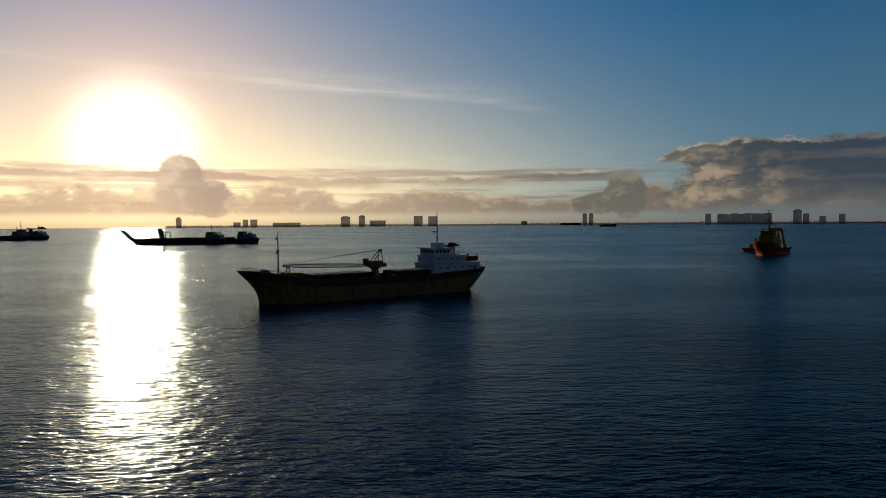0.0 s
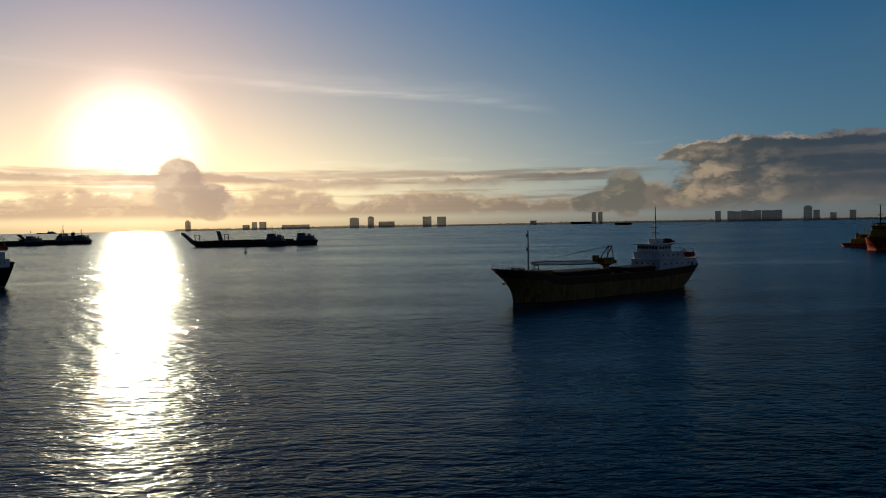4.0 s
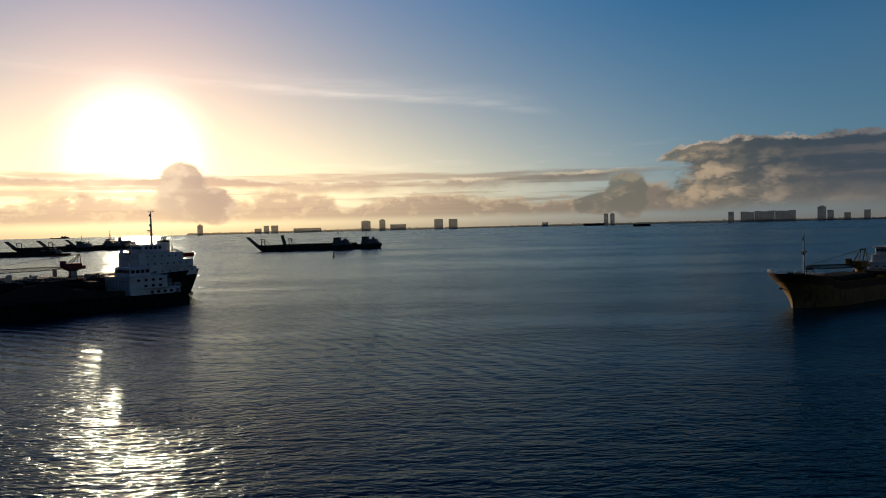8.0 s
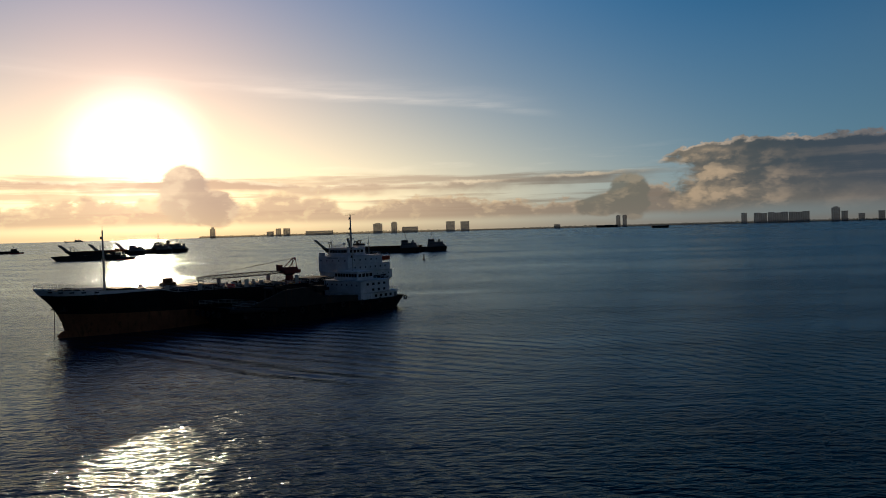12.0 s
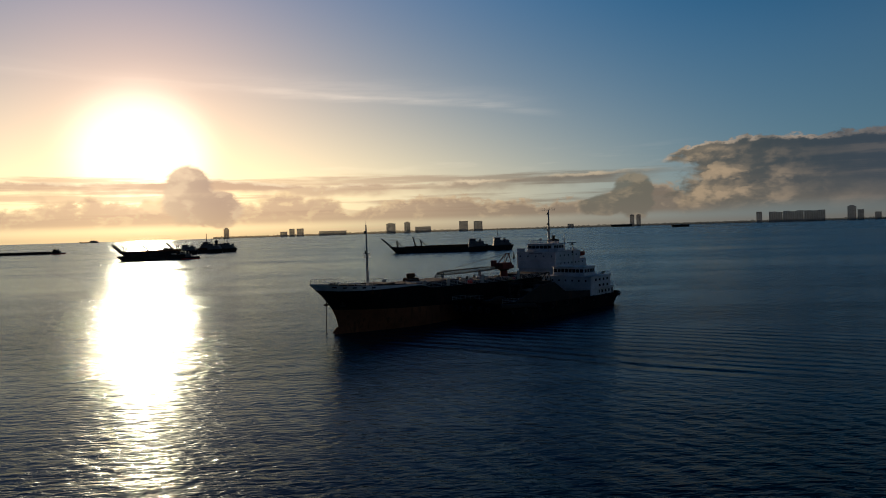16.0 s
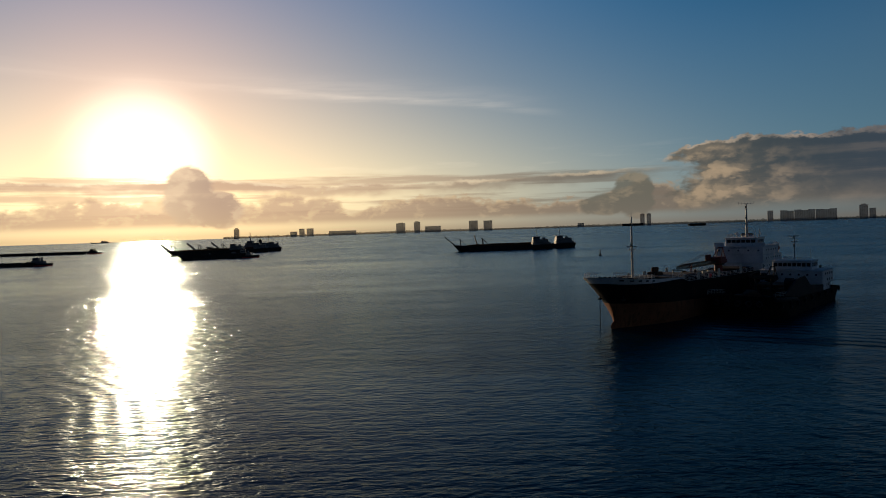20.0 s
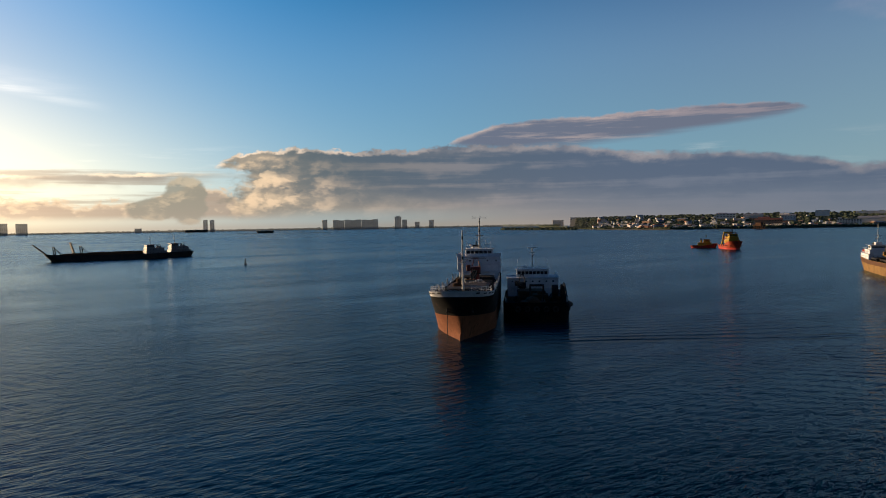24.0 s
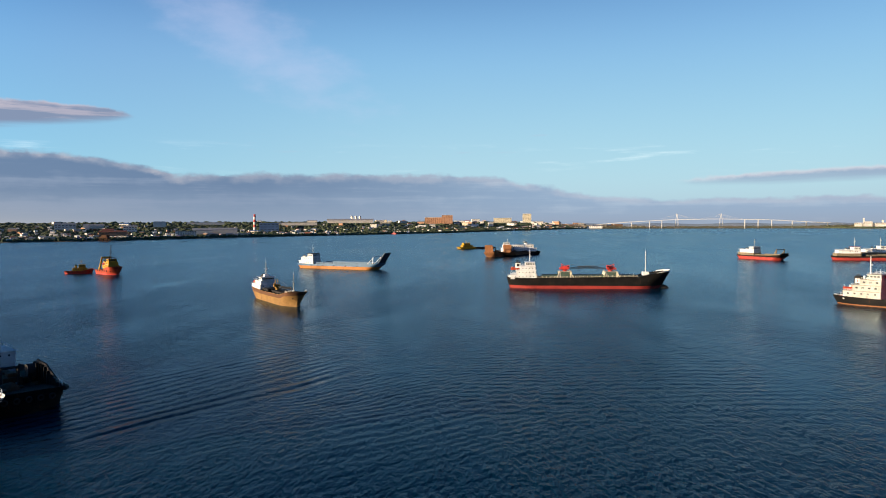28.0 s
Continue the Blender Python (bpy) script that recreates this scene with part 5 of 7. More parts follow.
tagged(part("houses", me, PLASTER, None), "crowd of tiny white and grey houses along the shore", "houses", kind="stuff")

# storage silos on the ridge
s = thing("silo_group", "three pale cylindrical silos on the ridge", "silos", pose(3232, 734, 48))
for k in (-22, 0, 22):
    bm = rods([((0, k, -3), (0, k, 32), 6)], seg=16)
    dome(bm, (0, k, 32), 6, 6, 4, 16, 3)
    part("silo", bm, PLASTER, s)

# the striped chimney
s = thing("striped_chimney", "tall red and white striped chimney of a power plant", "chimney", pose(2160, 925, 12))
for k in range(7):
    z0, z1 = 68 * k / 7, 68 * (k + 1) / 7
    part("chimney_band", rods([((0, 0, z0), (0, 0, z1), 5.6 - 2.0 * k / 7, 5.6 - 2.0 * (k + 1) / 7)], seg=16), BRIGHT_RED if k % 2 == 0 else PLASTER, s)

# the cable-stayed bridge over the channel
b0, b1 = Vector((4385, -640, 0)), Vector((3919, -2115, 0))
s = thing("cable_stayed_bridge", "long pale cable-stayed bridge across the channel", "bridge", pose(0, 0, 0))
deck_z = [(0.0, 22), (0.18, 44), (0.36, 58), (0.54, 62), (0.72, 56), (1.0, 30)]
N = 40
pts = []
for i in range(N + 1):
    t = i / N
    q = b0.lerp(b1, t)
    q.z = float(np.interp(t, [a_ for a_, _ in deck_z], [b_ for _, b_ in deck_z]))
    pts.append(q)
side = Vector((0.953, 0.302, 0.0))
vs, fs = [], []
for q in pts:
    vs += [q - side * 11, q + side * 11, q + side * 11 - Vector((0, 0, 3.0)), q - side * 11 - Vector((0, 0, 3.0))]
for i in range(N):
    for j in range(4):
        fs.append((4 * i + j, 4 * i + (j + 1) % 4, 4 * i + 4 + (j + 1) % 4, 4 * i + 4 + j))
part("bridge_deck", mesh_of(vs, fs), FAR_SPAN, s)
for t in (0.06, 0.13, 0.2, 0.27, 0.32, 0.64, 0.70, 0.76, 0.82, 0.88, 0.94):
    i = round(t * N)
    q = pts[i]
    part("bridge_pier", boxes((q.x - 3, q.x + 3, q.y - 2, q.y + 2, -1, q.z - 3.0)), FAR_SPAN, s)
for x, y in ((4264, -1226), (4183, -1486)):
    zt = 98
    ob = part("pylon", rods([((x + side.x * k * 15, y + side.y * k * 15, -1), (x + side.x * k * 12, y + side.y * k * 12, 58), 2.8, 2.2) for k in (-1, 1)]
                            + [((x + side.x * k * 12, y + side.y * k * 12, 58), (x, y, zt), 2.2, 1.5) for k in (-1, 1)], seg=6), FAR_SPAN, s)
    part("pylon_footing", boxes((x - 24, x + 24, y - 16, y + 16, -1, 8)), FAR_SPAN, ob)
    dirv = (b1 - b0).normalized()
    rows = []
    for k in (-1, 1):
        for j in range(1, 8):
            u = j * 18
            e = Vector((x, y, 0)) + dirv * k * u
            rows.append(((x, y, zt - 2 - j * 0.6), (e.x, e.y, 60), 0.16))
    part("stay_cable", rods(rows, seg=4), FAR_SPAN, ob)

# ---------------------------------------------------------------- marks on the water


def buoy(x, y, mat, label, k=1.0):
    s = thing("navigation_buoy", label, "buoy", pose(x, y, 0))
    bm = rods([((0, 0, -0.6), (0, 0, 0.7), 1.15 * k)], seg=16)
    part("float", bm, mat, s)
    part("tower", rods([((0.8 * k * math.cos(t), 0.8 * k * math.sin(t), 0.6), (0.25 * k * math.cos(t), 0.25 * k * math.sin(t), 3.6 * k), 0.08) for t in (0.5, 2.1, 3.7, 5.2)] + [((0, 0, 0.6), (0, 0, 3.0 * k), 0.3 * k, 0.15)]), mat, s)
    bm = boxes((-0.35 * k, 0.35 * k, -0.35 * k, 0.35 * k, 3.5 * k, 4.2 * k), bevel=0.05)
    rod(bm, (0, 0, 4.2 * k), (0, 0, 4.9 * k), 0.15 * k, 0.1)
    part("lantern", bm, DARK, s)


buoy(-212.4, 526.7, DARK, "dark channel buoy with a lattice top")
buoy(3980, -1890, DARK, "large dark mooring buoy off the far spit", 3.2)
s = thing("light_float", "red light float with a mast off the shore", "light vessel", place(2290, 402, 60))
h = Hull(26, 9, sheer([(-2, 5), (13, 3.6), (28, 4.6)]), 0.8, rake=2, over=1, entry=0.3)
hull_parts(s, h, BRIGHT_RED, BRIGHT_RED, DECK)
house(s, 9, 18, 6, 3, 7, BRIGHT_RED, "deckhouse")
part("light_tower", rods([((13 + a_, b_, 6.5), (13, 0, 28), 0.5) for a_ in (-2, 2) for b_ in (-2, 2)]), GREY, s)
part("lantern", boxes((12, 14, -1, 1, 27.5, 30.5), bevel=0.2), WHITE, s)
s = thing("mooring_dolphin", "rusty mooring dolphin standing off the houses", "dolphin", pose(1330, 1045, 0))
part("platform", boxes((-9, 9, -12, 12, 9, 11.5), (-5, 6, -8, 7, 11.5, 17), bevel=0.3), RUST, s)
for x in (-7, 0, 7):
    for y in (-10, 0, 10):
        part("pile", rods([((x * 1.15, y * 1.15, -2), (x, y, 9.2), 0.9)], seg=8), RUST, s)

# ---------------------------------------------------------------- ships


def coaster():
    """The small rusty coaster with one deck crane."""
    s = thing("coaster", "small rusty coaster with white bridge aft and one deck crane", "cargo ship", place(-47.9, 171.0, 34.5))
    h = Hull(66.4, 11.6, sheer([(-3, 8.5), (0, 8.2), (9, 7.2), (9.5, 6.6), (14, 5.8), (48, 5.5), (60, 6.0), (72, 6.7)]), 2.4, rake=5.4, over=5.3, entry=0.25, stem=2.0, fore=2.2)
    hull_parts(s, h, RUSTY, RUSTY, DECK, drop=0.75, band=(1.9, RUST))
    railing(s, h.edge(-2.2, 6, 5, side=1) , 1.0)
    railing(s, h.edge(-2.2, 6, 5, side=-1), 1.0)
    windlass(s, 4.0, 0, 7.1)
    mast(s, 7.4, 0, 6.3, 17.6, 0.26, radar=False, cross=(0.62, 0.9))
    anchor(s, 2.0, 2.6, 6.0)
    bollards(s, [(2.0, 1.6, 7.3), (2.0, -1.6, 7.3), (66, 3.4, 5.6), (66, -3.4, 5.6)])
    part("forecastle_house", boxes((9.0, 13.0, -3.0, 3.0, 5.0, 7.6), bevel=0.2), RUSTY, s)
    hatch(s, 15, 33, 8.0, 4.6, 6.3, 6, cover=DARK)
    hatch(s, 40, 51, 8.0, 4.6, 6.2, 4, cover=DARK)
    deck_crane(s, 35.2, 0, 4.6, 7.6, (8.8, 0.4, 9.3), mat=OCHRE, boom=DARK, gantry=3.0, size=0.9)
    part("crane_rest", rods([((10, -0.8, 5.6), (10, -0.8, 8.8), 0.14), ((10, 0.8, 5.6), (10, 0.8, 8.8), 0.14), ((10, -0.9, 8.8), (10, 0.9, 8.8), 0.14)]), DARK, s)
    a = house(s, 51.5, 68, 10.2, 4.9, 8.3, name="lower_house")
    panes(a, "y", 59, 5.12, 7.2, 0.45, 0.45, 5, 2.6), panes(a, "y", 59, -5.12, 7.2, 0.45, 0.45, 5, 2.6), panes(a, "x", 51.48, 0, 7.3, 0.45, 0.45, 4, 2.0)
    door(a, 66, 5.12, 5.4), door(a, 66, -5.12, 5.4)
    b = house(s, 52, 63, 9.0, 8.46, 10.4, name="boat_deck_house")
    panes(b, "y", 57, 4.52, 9.6, 0.5, 0.5, 4, 2.2), panes(b, "y", 57, -4.52, 9.6, 0.5, 0.5, 4, 2.2)
    c = house(s, 52.4, 58.5, 7.6, 10.56, 12.5, name="wheelhouse", taper=0.15)
    panes(c, "x", 52.5, 0, 11.75, 0.8, 0.75, 7, 1.02), panes(c, "y", 55.4, 3.82, 11.75, 0.9, 0.75, 4, 1.3), panes(c, "y", 55.4, -3.82, 11.75, 0.9, 0.75, 4, 1.3)
    part("wing_awning", boxes((51.5, 60.5, -4.6, 4.6, 12.68, 12.78), bevel=0.03), WHITE, s)
    railing(s, [(68, 5, 8.46), (52, 5, 8.46)]), railing(s, [(68, -5, 8.46), (52, -5, 8.46)]), railing(s, [(63, 4.4, 10.56), (59, 4.4, 10.56)]), railing(s, [(63, -4.4, 10.56), (59, -4.4, 10.56)])
    mast(s, 56.1, 0.0, 12.8, 23.2, 0.24, cross=(0.3, 1.3), lamp=False)
    part("monkey_island", boxes((54.6, 57.6, -1.4, 1.4, 12.78, 14.2), bevel=0.15), WHITE, s)
    funnel(s, 60.8, 0, 10.5, 13.0, 2.4, 2.2, WHITE, DARK)
    part("funnel_cap", boxes((59.2, 63.4, -1.3, 1.3, 13.0, 13.5), (60.4, 62.6, -0.9, 0.9, 13.5, 14.0), bevel=0.12), DARK, s)
    cowl(s, 65, 3, 8.4, 1.8), cowl(s, 65, -3, 8.4, 1.8)
    lifeboat(s, 65, 4.2, 8.7, 4.6), lifeboat(s, 65, -4.9, 8.7, 4.6)
    part("ensign_staff", rods([((70.5, 0, 6.8), (70.8, 0, 10.2), 0.05)]), WHITE, s)
    railing(s, h.edge(66, 71, 3, lift=0.0, side=1), 1.0), railing(s, h.edge(66, 71, 3, side=-1), 1.0)
    clutter(s, 15, 50, 9.5, 4.75, 14, 4, [DARK, RUST, GREY, OCHRE])
    return s


def bulk_carrier():
    """The larger cargo ship with a bulb bow, high in the water."""
    s = thing("bulk_carrier", "black cargo ship with faded red bottom and white bow bulwark", "cargo ship", place(-287.5, 169.5, 48.9))
    h = Hull(104.0, 15.0, sheer([(-4, 12.0), (0, 11.6), (10, 10.9), (24, 10.2), (26, 9.2), (60, 8.4), (90, 8.3), (96, 8.6), (108, 9.0)]), 5.9, rake=6.4, over=3.0, entry=0.20, flare=0.52, sharp=1.3, stem=2.0, fore=2.8)
    keel_line = lambda x: 5.9 - 0.052 * max(0.0, x)
    part("bottom", h.skin(-1.6, keel_line, 4), RED, s, "faded red underwater body")
    lip = lambda x: h.top(x) - max(0.06, 1.3 - 0.045 * max(0.0, x))
    part("hull", h.skin(keel_line, lip, 5), BLACK, s)
    part("bulwark", h.skin(lip, h.top, 1), WHITE, s, "white bow bulwark")
    part("deck", h.deck(1.0), DECK, s)
    for sd in (1, -1):
        for x in (-1.6, 0.2, 2.2, 4.6, 7.4):
            z = h.top(x) - 0.45
            y = h.half(x, z)
            turn = math.degrees(math.atan2(h.half(x + 0.4, z) - h.half(x - 0.4, z), 0.8))
            part("fairlead", boxes((-0.5, 0.5, -0.07, 0.07, -0.16, 0.16), bevel=0.05), DARK, s, at=pose(x, sd * y, z, 0, 0, sd * turn))
    bm = bmesh.new()
    n = 12
    rows = []
    for i in range(8):
        u = i / 7
        r = 1.5 * math.sqrt(max(0.0, 1 - (1 - u) ** 2)) + 0.02
        rows.append([bm.verts.new((1.0 + 6.5 * u, r * 0.45 * math.cos(t), 0.5 + r * 1.2 * math.sin(t))) for t in [k * math.tau / n for k in range(n)]])
    for a, b in zip(rows, rows[1:]):
        for k in range(n):
            bm.faces.new((a[k], a[(k + 1) % n], b[(k + 1) % n], b[k]))
    part("bulbous_bow", bm, RED, s)
    railing(s, h.edge(-2.6, 9, 7, lift=-0.05, inset=0.5, side=1), 1.1), railing(s, h.edge(-2.6, 9, 7, lift=-0.05, inset=0.5, side=-1), 1.1)
    railing(s, [(9.5, -5, 9.8), (9.5, 5, 9.8)], 1.1)
    windlass(s, 4.5, -2.4, 10.2), windlass(s, 4.5, 2.4, 10.2)
    bollards(s, [(1.5, 2.2, 10.3), (1.5, -2.2, 10.3), (9, 5.4, 9.9), (9, -5.4, 9.9), (101, 4.5, 7.8), (101, -4.5, 7.8)])
    mast(s, 12.3, 0, 9.6, 25.2, 0.34, radar=False, cross=(0.55, 1.3))
    part("mast_top", boxes((11.6, 13.0, -0.7, 0.7, 17.3, 17.45), bevel=0.03), MAST, s)
    part("deck_locker", boxes((18.0, 20.2, 3.2, 5.4, 8.6, 10.6), bevel=0.1), DARK, s), part("deck_locker", boxes((18.0, 20.2, -5.4, -3.2, 8.6, 10.6), bevel=0.1), DARK, s)
    part("forecastle_house", boxes((13.5, 17.4, -4.2, 4.2, 7.6, 10.9), bevel=0.15), DARK, s)
    anchor(s, 1.8, 2.9, 8.2, (1.5, 2.9, -0.9)), anchor(s, 1.8, -2.9, 8.2)
    hatch(s, 21, 40, 10.4, 7.2, 9.6, 6), hatch(s, 42, 62, 10.4, 7.2, 8.5, 6, cover=DARK), hatch(s, 72.5, 82, 10.4, 7.2, 8.5, 3, cover=DARK)
    deck_crane(s, 67.2, 0, 7.2, 10.6, (36.5, -0.6, 11.6), mat=CRANE_RED, boom=DARK, gantry=2.6, size=1.0)
    part("crane_rest", rods([((38, -1.2, 9.0), (38, -1.2, 10.9), 0.16), ((38, 1.2, 9.0), (38, 1.2, 10.9), 0.16), ((38, -1.4, 10.9), (38, 1.4, 10.9), 0.16)]), GREY, s)
    part("grab_bucket", boxes((28, 31.5, 1.0, 4.0, 9.1, 11.0), (28.4, 31.1, 2.0, 3.0, 11.0, 12.2), bevel=0.25), RUST, s)
    clutter(s, 63, 72, 12.0, 7.5, 14, 8, [DARK, RUST, GREY, YELLOW, BRIGHT_RED], 1.2), clutter(s, 20, 44, 6.0, 9.1, 12, 9, [DARK, RUST, GREY], 1.0), clutter(s, 44, 62, 9.0, 9.1, 12, 19, [DARK, RUST, GREY, MAST], 0.9)
    for sd in (1, -1):
        railing(s, h.edge(18, 82, 20, lift=0.0, inset=0.2, side=sd), 1.05, 3.0)
        for x in (24.0, 33.0, 47.0, 64.0):
            part("gangway_frame", boxes((x, x + 1.2, sd * 7.25 - 0.14, sd * 7.25 + 0.14, 8.4, 10.8), bevel=0.04), MAST, s)
    # superstructure
    a = house(s, 84.4, 104.5, 13.6, 7.2, 10.0, name="poop_house")
    for sd in (1, -1):
        panes(a, "y", 95, sd * 6.82, 9.0, 0.45, 0.45, 7, 2.6), door(a, 86, sd * 6.82, 7.75)
    b = house(s, 84.4, 103.0, 14.8, 10.16, 12.64, name="accommodation_lower", lip=0)
    for sd in (1, -1):
        panes(b, "y", 94, sd * 7.42, 11.5, 0.5, 0.55, 7, 2.2)
    c = house(s, 84.4, 99.5, 14.8, 12.66, 15.1, name="accommodation_upper", lip=0.12)
    for sd in (1, -1):
        panes(c, "y", 92, sd * 7.42, 14.0, 0.5, 0.55, 5, 2.4)
    panes(c, "x", 84.38, 0, 13.9, 0.5, 0.5, 5, 3.0)
    part("name_board", boxes((84.3, 84.38, -2.6, 2.6, 14.6, 14.85), bevel=0.01), GREY, c, "illegible painted name")
    d = house(s, 86.6, 94.0, 9.6, 15.26, 17.7, name="wheelhouse", taper=0.2)
    panes(d, "x", 86.7, 0, 16.75, 1.25, 0.95, 6, 1.48)
    for sd in (1, -1):
        panes(d, "y", 90.5, sd * 4.82, 16.75, 1.1, 0.95, 4, 1.5)
        part("bridge_wing", boxes((85.0, 88.4, sd * 6.2 - 1.5, sd * 6.2 + 1.5, 15.2, 15.32), (85.0, 85.1, sd * 6.2 - 1.5, sd * 6.2 + 1.5, 15.3, 16.4), bevel=0.03), WHITE, s)
        railing(s, [(88.4, sd * 7.3, 15.26), (99, sd * 7.3, 15.26)]), railing(s, [(99.5, sd * 6.9, 12.66), (103, sd * 6.9, 12.66)]), railing(s, [(103, sd * 6.6, 10.16), (104.5, sd * 6.4, 10.16)])
        part("life_raft", rods([((98, sd * 6.2, 15.6), (99.4, sd * 6.2, 13.2), 0.35)], seg=10), WHITE, s)
    railing(s, [(86.9, -4.6, 17.86), (86.9, 4.6, 17.86), (93.8, 4.6, 17.86)], 1.0)
    mast(s, 92.4, 0, 17.8, 28.7, 0.42, cross=(0.28, 1.6), aerial=2.4)
    mast(s, 98.5, -2.0, 15.2, 20.6, 0.16, radar=False, cross=(0.7, 0.8), lamp=False)
    part("whip_aerials", rods([((87.6, y, 17.8), (87.6, y, 17.8 + hh), 0.045) for y, hh in ((-4.2, 3.0), (-3.6, 2.2), (4.2, 2.8), (3.0, 1.8))]), WHITE, s)
    bm = bmesh.new()
    dome(bm, (92, 3, 18.8), 0.6, 0.6, 0.7)
    rod(bm, (92, 3, 17.8), (92, 3, 18.9), 0.15)
    part("satellite_dome", bm, WHITE, s)
    funnel(s, 97.2, 1.5, 15.2, 19.0, 3.4, 3.0, WHITE, DARK)
    lifeboat(s, 101.2, 5.2, 13.2, 6.0), lifeboat(s, 101.2, -6.2, 13.2, 6.0)
    railing(s, h.edge(97, 106, 6, side=1), 1.0), railing(s, h.edge(97, 106, 6, side=-1), 1.0)
    part("flag_staff", rods([((42, -6.6, 7.4), (42, -6.6, 9.9), 0.05)]), WHITE, s)
    part("flag", boxes((42, 44.2, -6.63, -6.57, 8.6, 9.8)), BRIGHT_RED, s)
    part("ensign_staff", rods([((106.2, 0, 8.6), (106.8, 0, 12.6), 0.06)]), WHITE, s)
    return s


def supply_barge():
    """The broad dark vessel moored alongside."""
    s = thing("towing_vessel", "broad dark rusty vessel moored alongside a black cargo ship", "work vessel", place(-253.4, 180.9, 48.9))
    h = Hull(60.0, 18.0, sheer([(-2, 5.6), (0, 5.4), (8, 5.0), (16, 4.0), (45, 3.4), (63, 3.3)]), 1.2, rake=0.7, over=0.9, entry=0.12, flare=0.3, square=0.82, transom=0.9)
    hull_parts(s, h, BLACK, BLACK, DECK, drop=0.8)
    tyres(s, [(x, -h.half(x, 3.6) - 0.25, 3.0) for x in (8, 14, 20, 27, 34, 41, 48, 55)], (0, 1, 0), 0.8)
    tyres(s, [(-1.6, y, 3.8) for y in (-5, -2.5, 0, 2.5, 5)], (1, 0, 0), 0.8)
    part("bow_fender", pipe(h.edge(-0.5, 12, 8, -0.6, -0.3, -1), 0.55, 8), RUBBER, s)
    railing(s, h.edge(0.5, 14, 7, side=-1, inset=0.6), 1.1, mat=MAST), railing(s, h.edge(0.5, 14, 7, side=1, inset=0.6), 1.1, mat=MAST)
    bm = bmesh.new()
    dome(bm, (11, 1.0, 4.0), 2.6, 2.4, 1.9, 16, 6, 0.06)
    part("tank_cover", bm, RUST, s)
    part("machinery_house", boxes((18, 24, -4.0, 0.5, 3.2, 5.6), (19, 22, -3.2, -0.8, 5.6, 6.6), bevel=0.15), RUST, s)
    part("goal_post", rods([((16, -2.4, 3.2), (16, -2.4, 8.6), 0.28), ((16, 1.4, 3.2), (16, 1.4, 8.6), 0.28), ((16, -2.6, 8.6), (16, 1.6, 8.6), 0.34)], seg=8), DARK, s)
    part("hose_drum", rods([((19, -6.8, 6.8), (19, -5.0, 6.8), 1.7), ((19, -5.9, 3.2), (19, -5.9, 6.8), 0.4)], seg=14), DARK, s)
    part("ramp_cover", boxes((21, 30, -8.0, -4.8, 3.0, 4.9), bevel=0.5), RUST, s)
    part("winch_house", boxes((24, 32, -3.0, 5.0, 3.0, 6.2), bevel=0.3), RUST, s)
    bm = bmesh.new()
    prof = ((3.0, 3.6), (5.0, 5.4), (15.0, 8.6), (22.0, 8.9), (27.0, 6.2), (40.0, 5.2), (40.0, 2.6), (3.0, 2.6))
    skins = [[bm.verts.new((x, y, z)) for x, z in prof] for y in (-8.75, -8.4)]
    bm.faces.new(skins[0]), bm.faces.new(skins[1][::-1])
    for i in range(len(prof)):
        k = (i + 1) % len(prof)
        bm.faces.new((skins[0][i], skins[1][i], skins[1][k], skins[0][k]))
    wall = part("splash_wall", bm, DARK, s, "sloping dark rusty side plating")
    for i in range(9):
        x = 5.5 + i * 2.2
        part("wall_stay", boxes((x - 0.1, x + 0.1, -8.4, -7.7, 2.6, 5.0 + min(3.2, 0.32 * (x - 5.0)))), DARK, wall)
    deck_crane(s, 36, 3.5, 2.8, 6.0, (22, 5.0, 8.5), mat=DARK, boom=DARK, gantry=2.2, size=0.8)
    clutter(s, 6, 45, 14, 2.9, 26, 15, [DARK, RUST, GREY, RUST, DECK], 1.4)
    a = house(s, 46.0, 58.0, 13.0, 2.5, 5.0, name="lower_house", bevel=0.2)
    panes(a, "y", 53, -6.52, 4.0, 0.9, 0.8, 5, 2.0), door(a, 57, -6.52, 2.6)
    b = house(s, 41.5, 53.0, 16.6, 5.16, 8.7, name="accommodation", bevel=0.2)
    panes(b, "x", 41.48, 0, 7.6, 0.5, 0.5, 7, 2.2), panes(b, "y", 47.5, -8.32, 7.8, 0.9, 0.7, 4, 2.2), panes(b, "y", 48.5, -8.32, 6.1, 0.9, 0.7, 3, 2.2)
    part("accommodation_front", boxes((41.6, 46.0, -8.2, 8.2, 2.4, 5.2), bevel=0.1), WHITE, s)
    c = house(s, 43.0, 49.5, 10.4, 8.86, 11.3, name="wheelhouse", taper=0.25)
    panes(c, "x", 43.1, 0, 10.3, 1.0, 1.0, 8, 1.24), panes(c, "y", 46.2, -5.22, 10.3, 1.1, 1.0, 4, 1.45), panes(c, "y", 46.2, 5.22, 10.3, 1.1, 1.0, 4, 1.45)
    railing(s, [(43.2, -5.0, 11.46), (43.2, 5.0, 11.46)], 0.9), railing(s, [(53, -8.0, 8.86), (43, -8.0, 8.86)]), railing(s, [(58, -6.3, 5.16), (53.4, -6.3, 5.16)])
    mast(s, 46.0, 0, 11.4, 18.6, 0.22, cross=(0.75, 0.9))
    part("whip_aerials", rods([((43.8, y, 11.4), (43.8, y, 11.4 + hh), 0.05) for y, hh in ((-4.8, 3.4), (4.8, 3.6), (2.4, 1.4))]), WHITE, s)
    bm = bmesh.new()
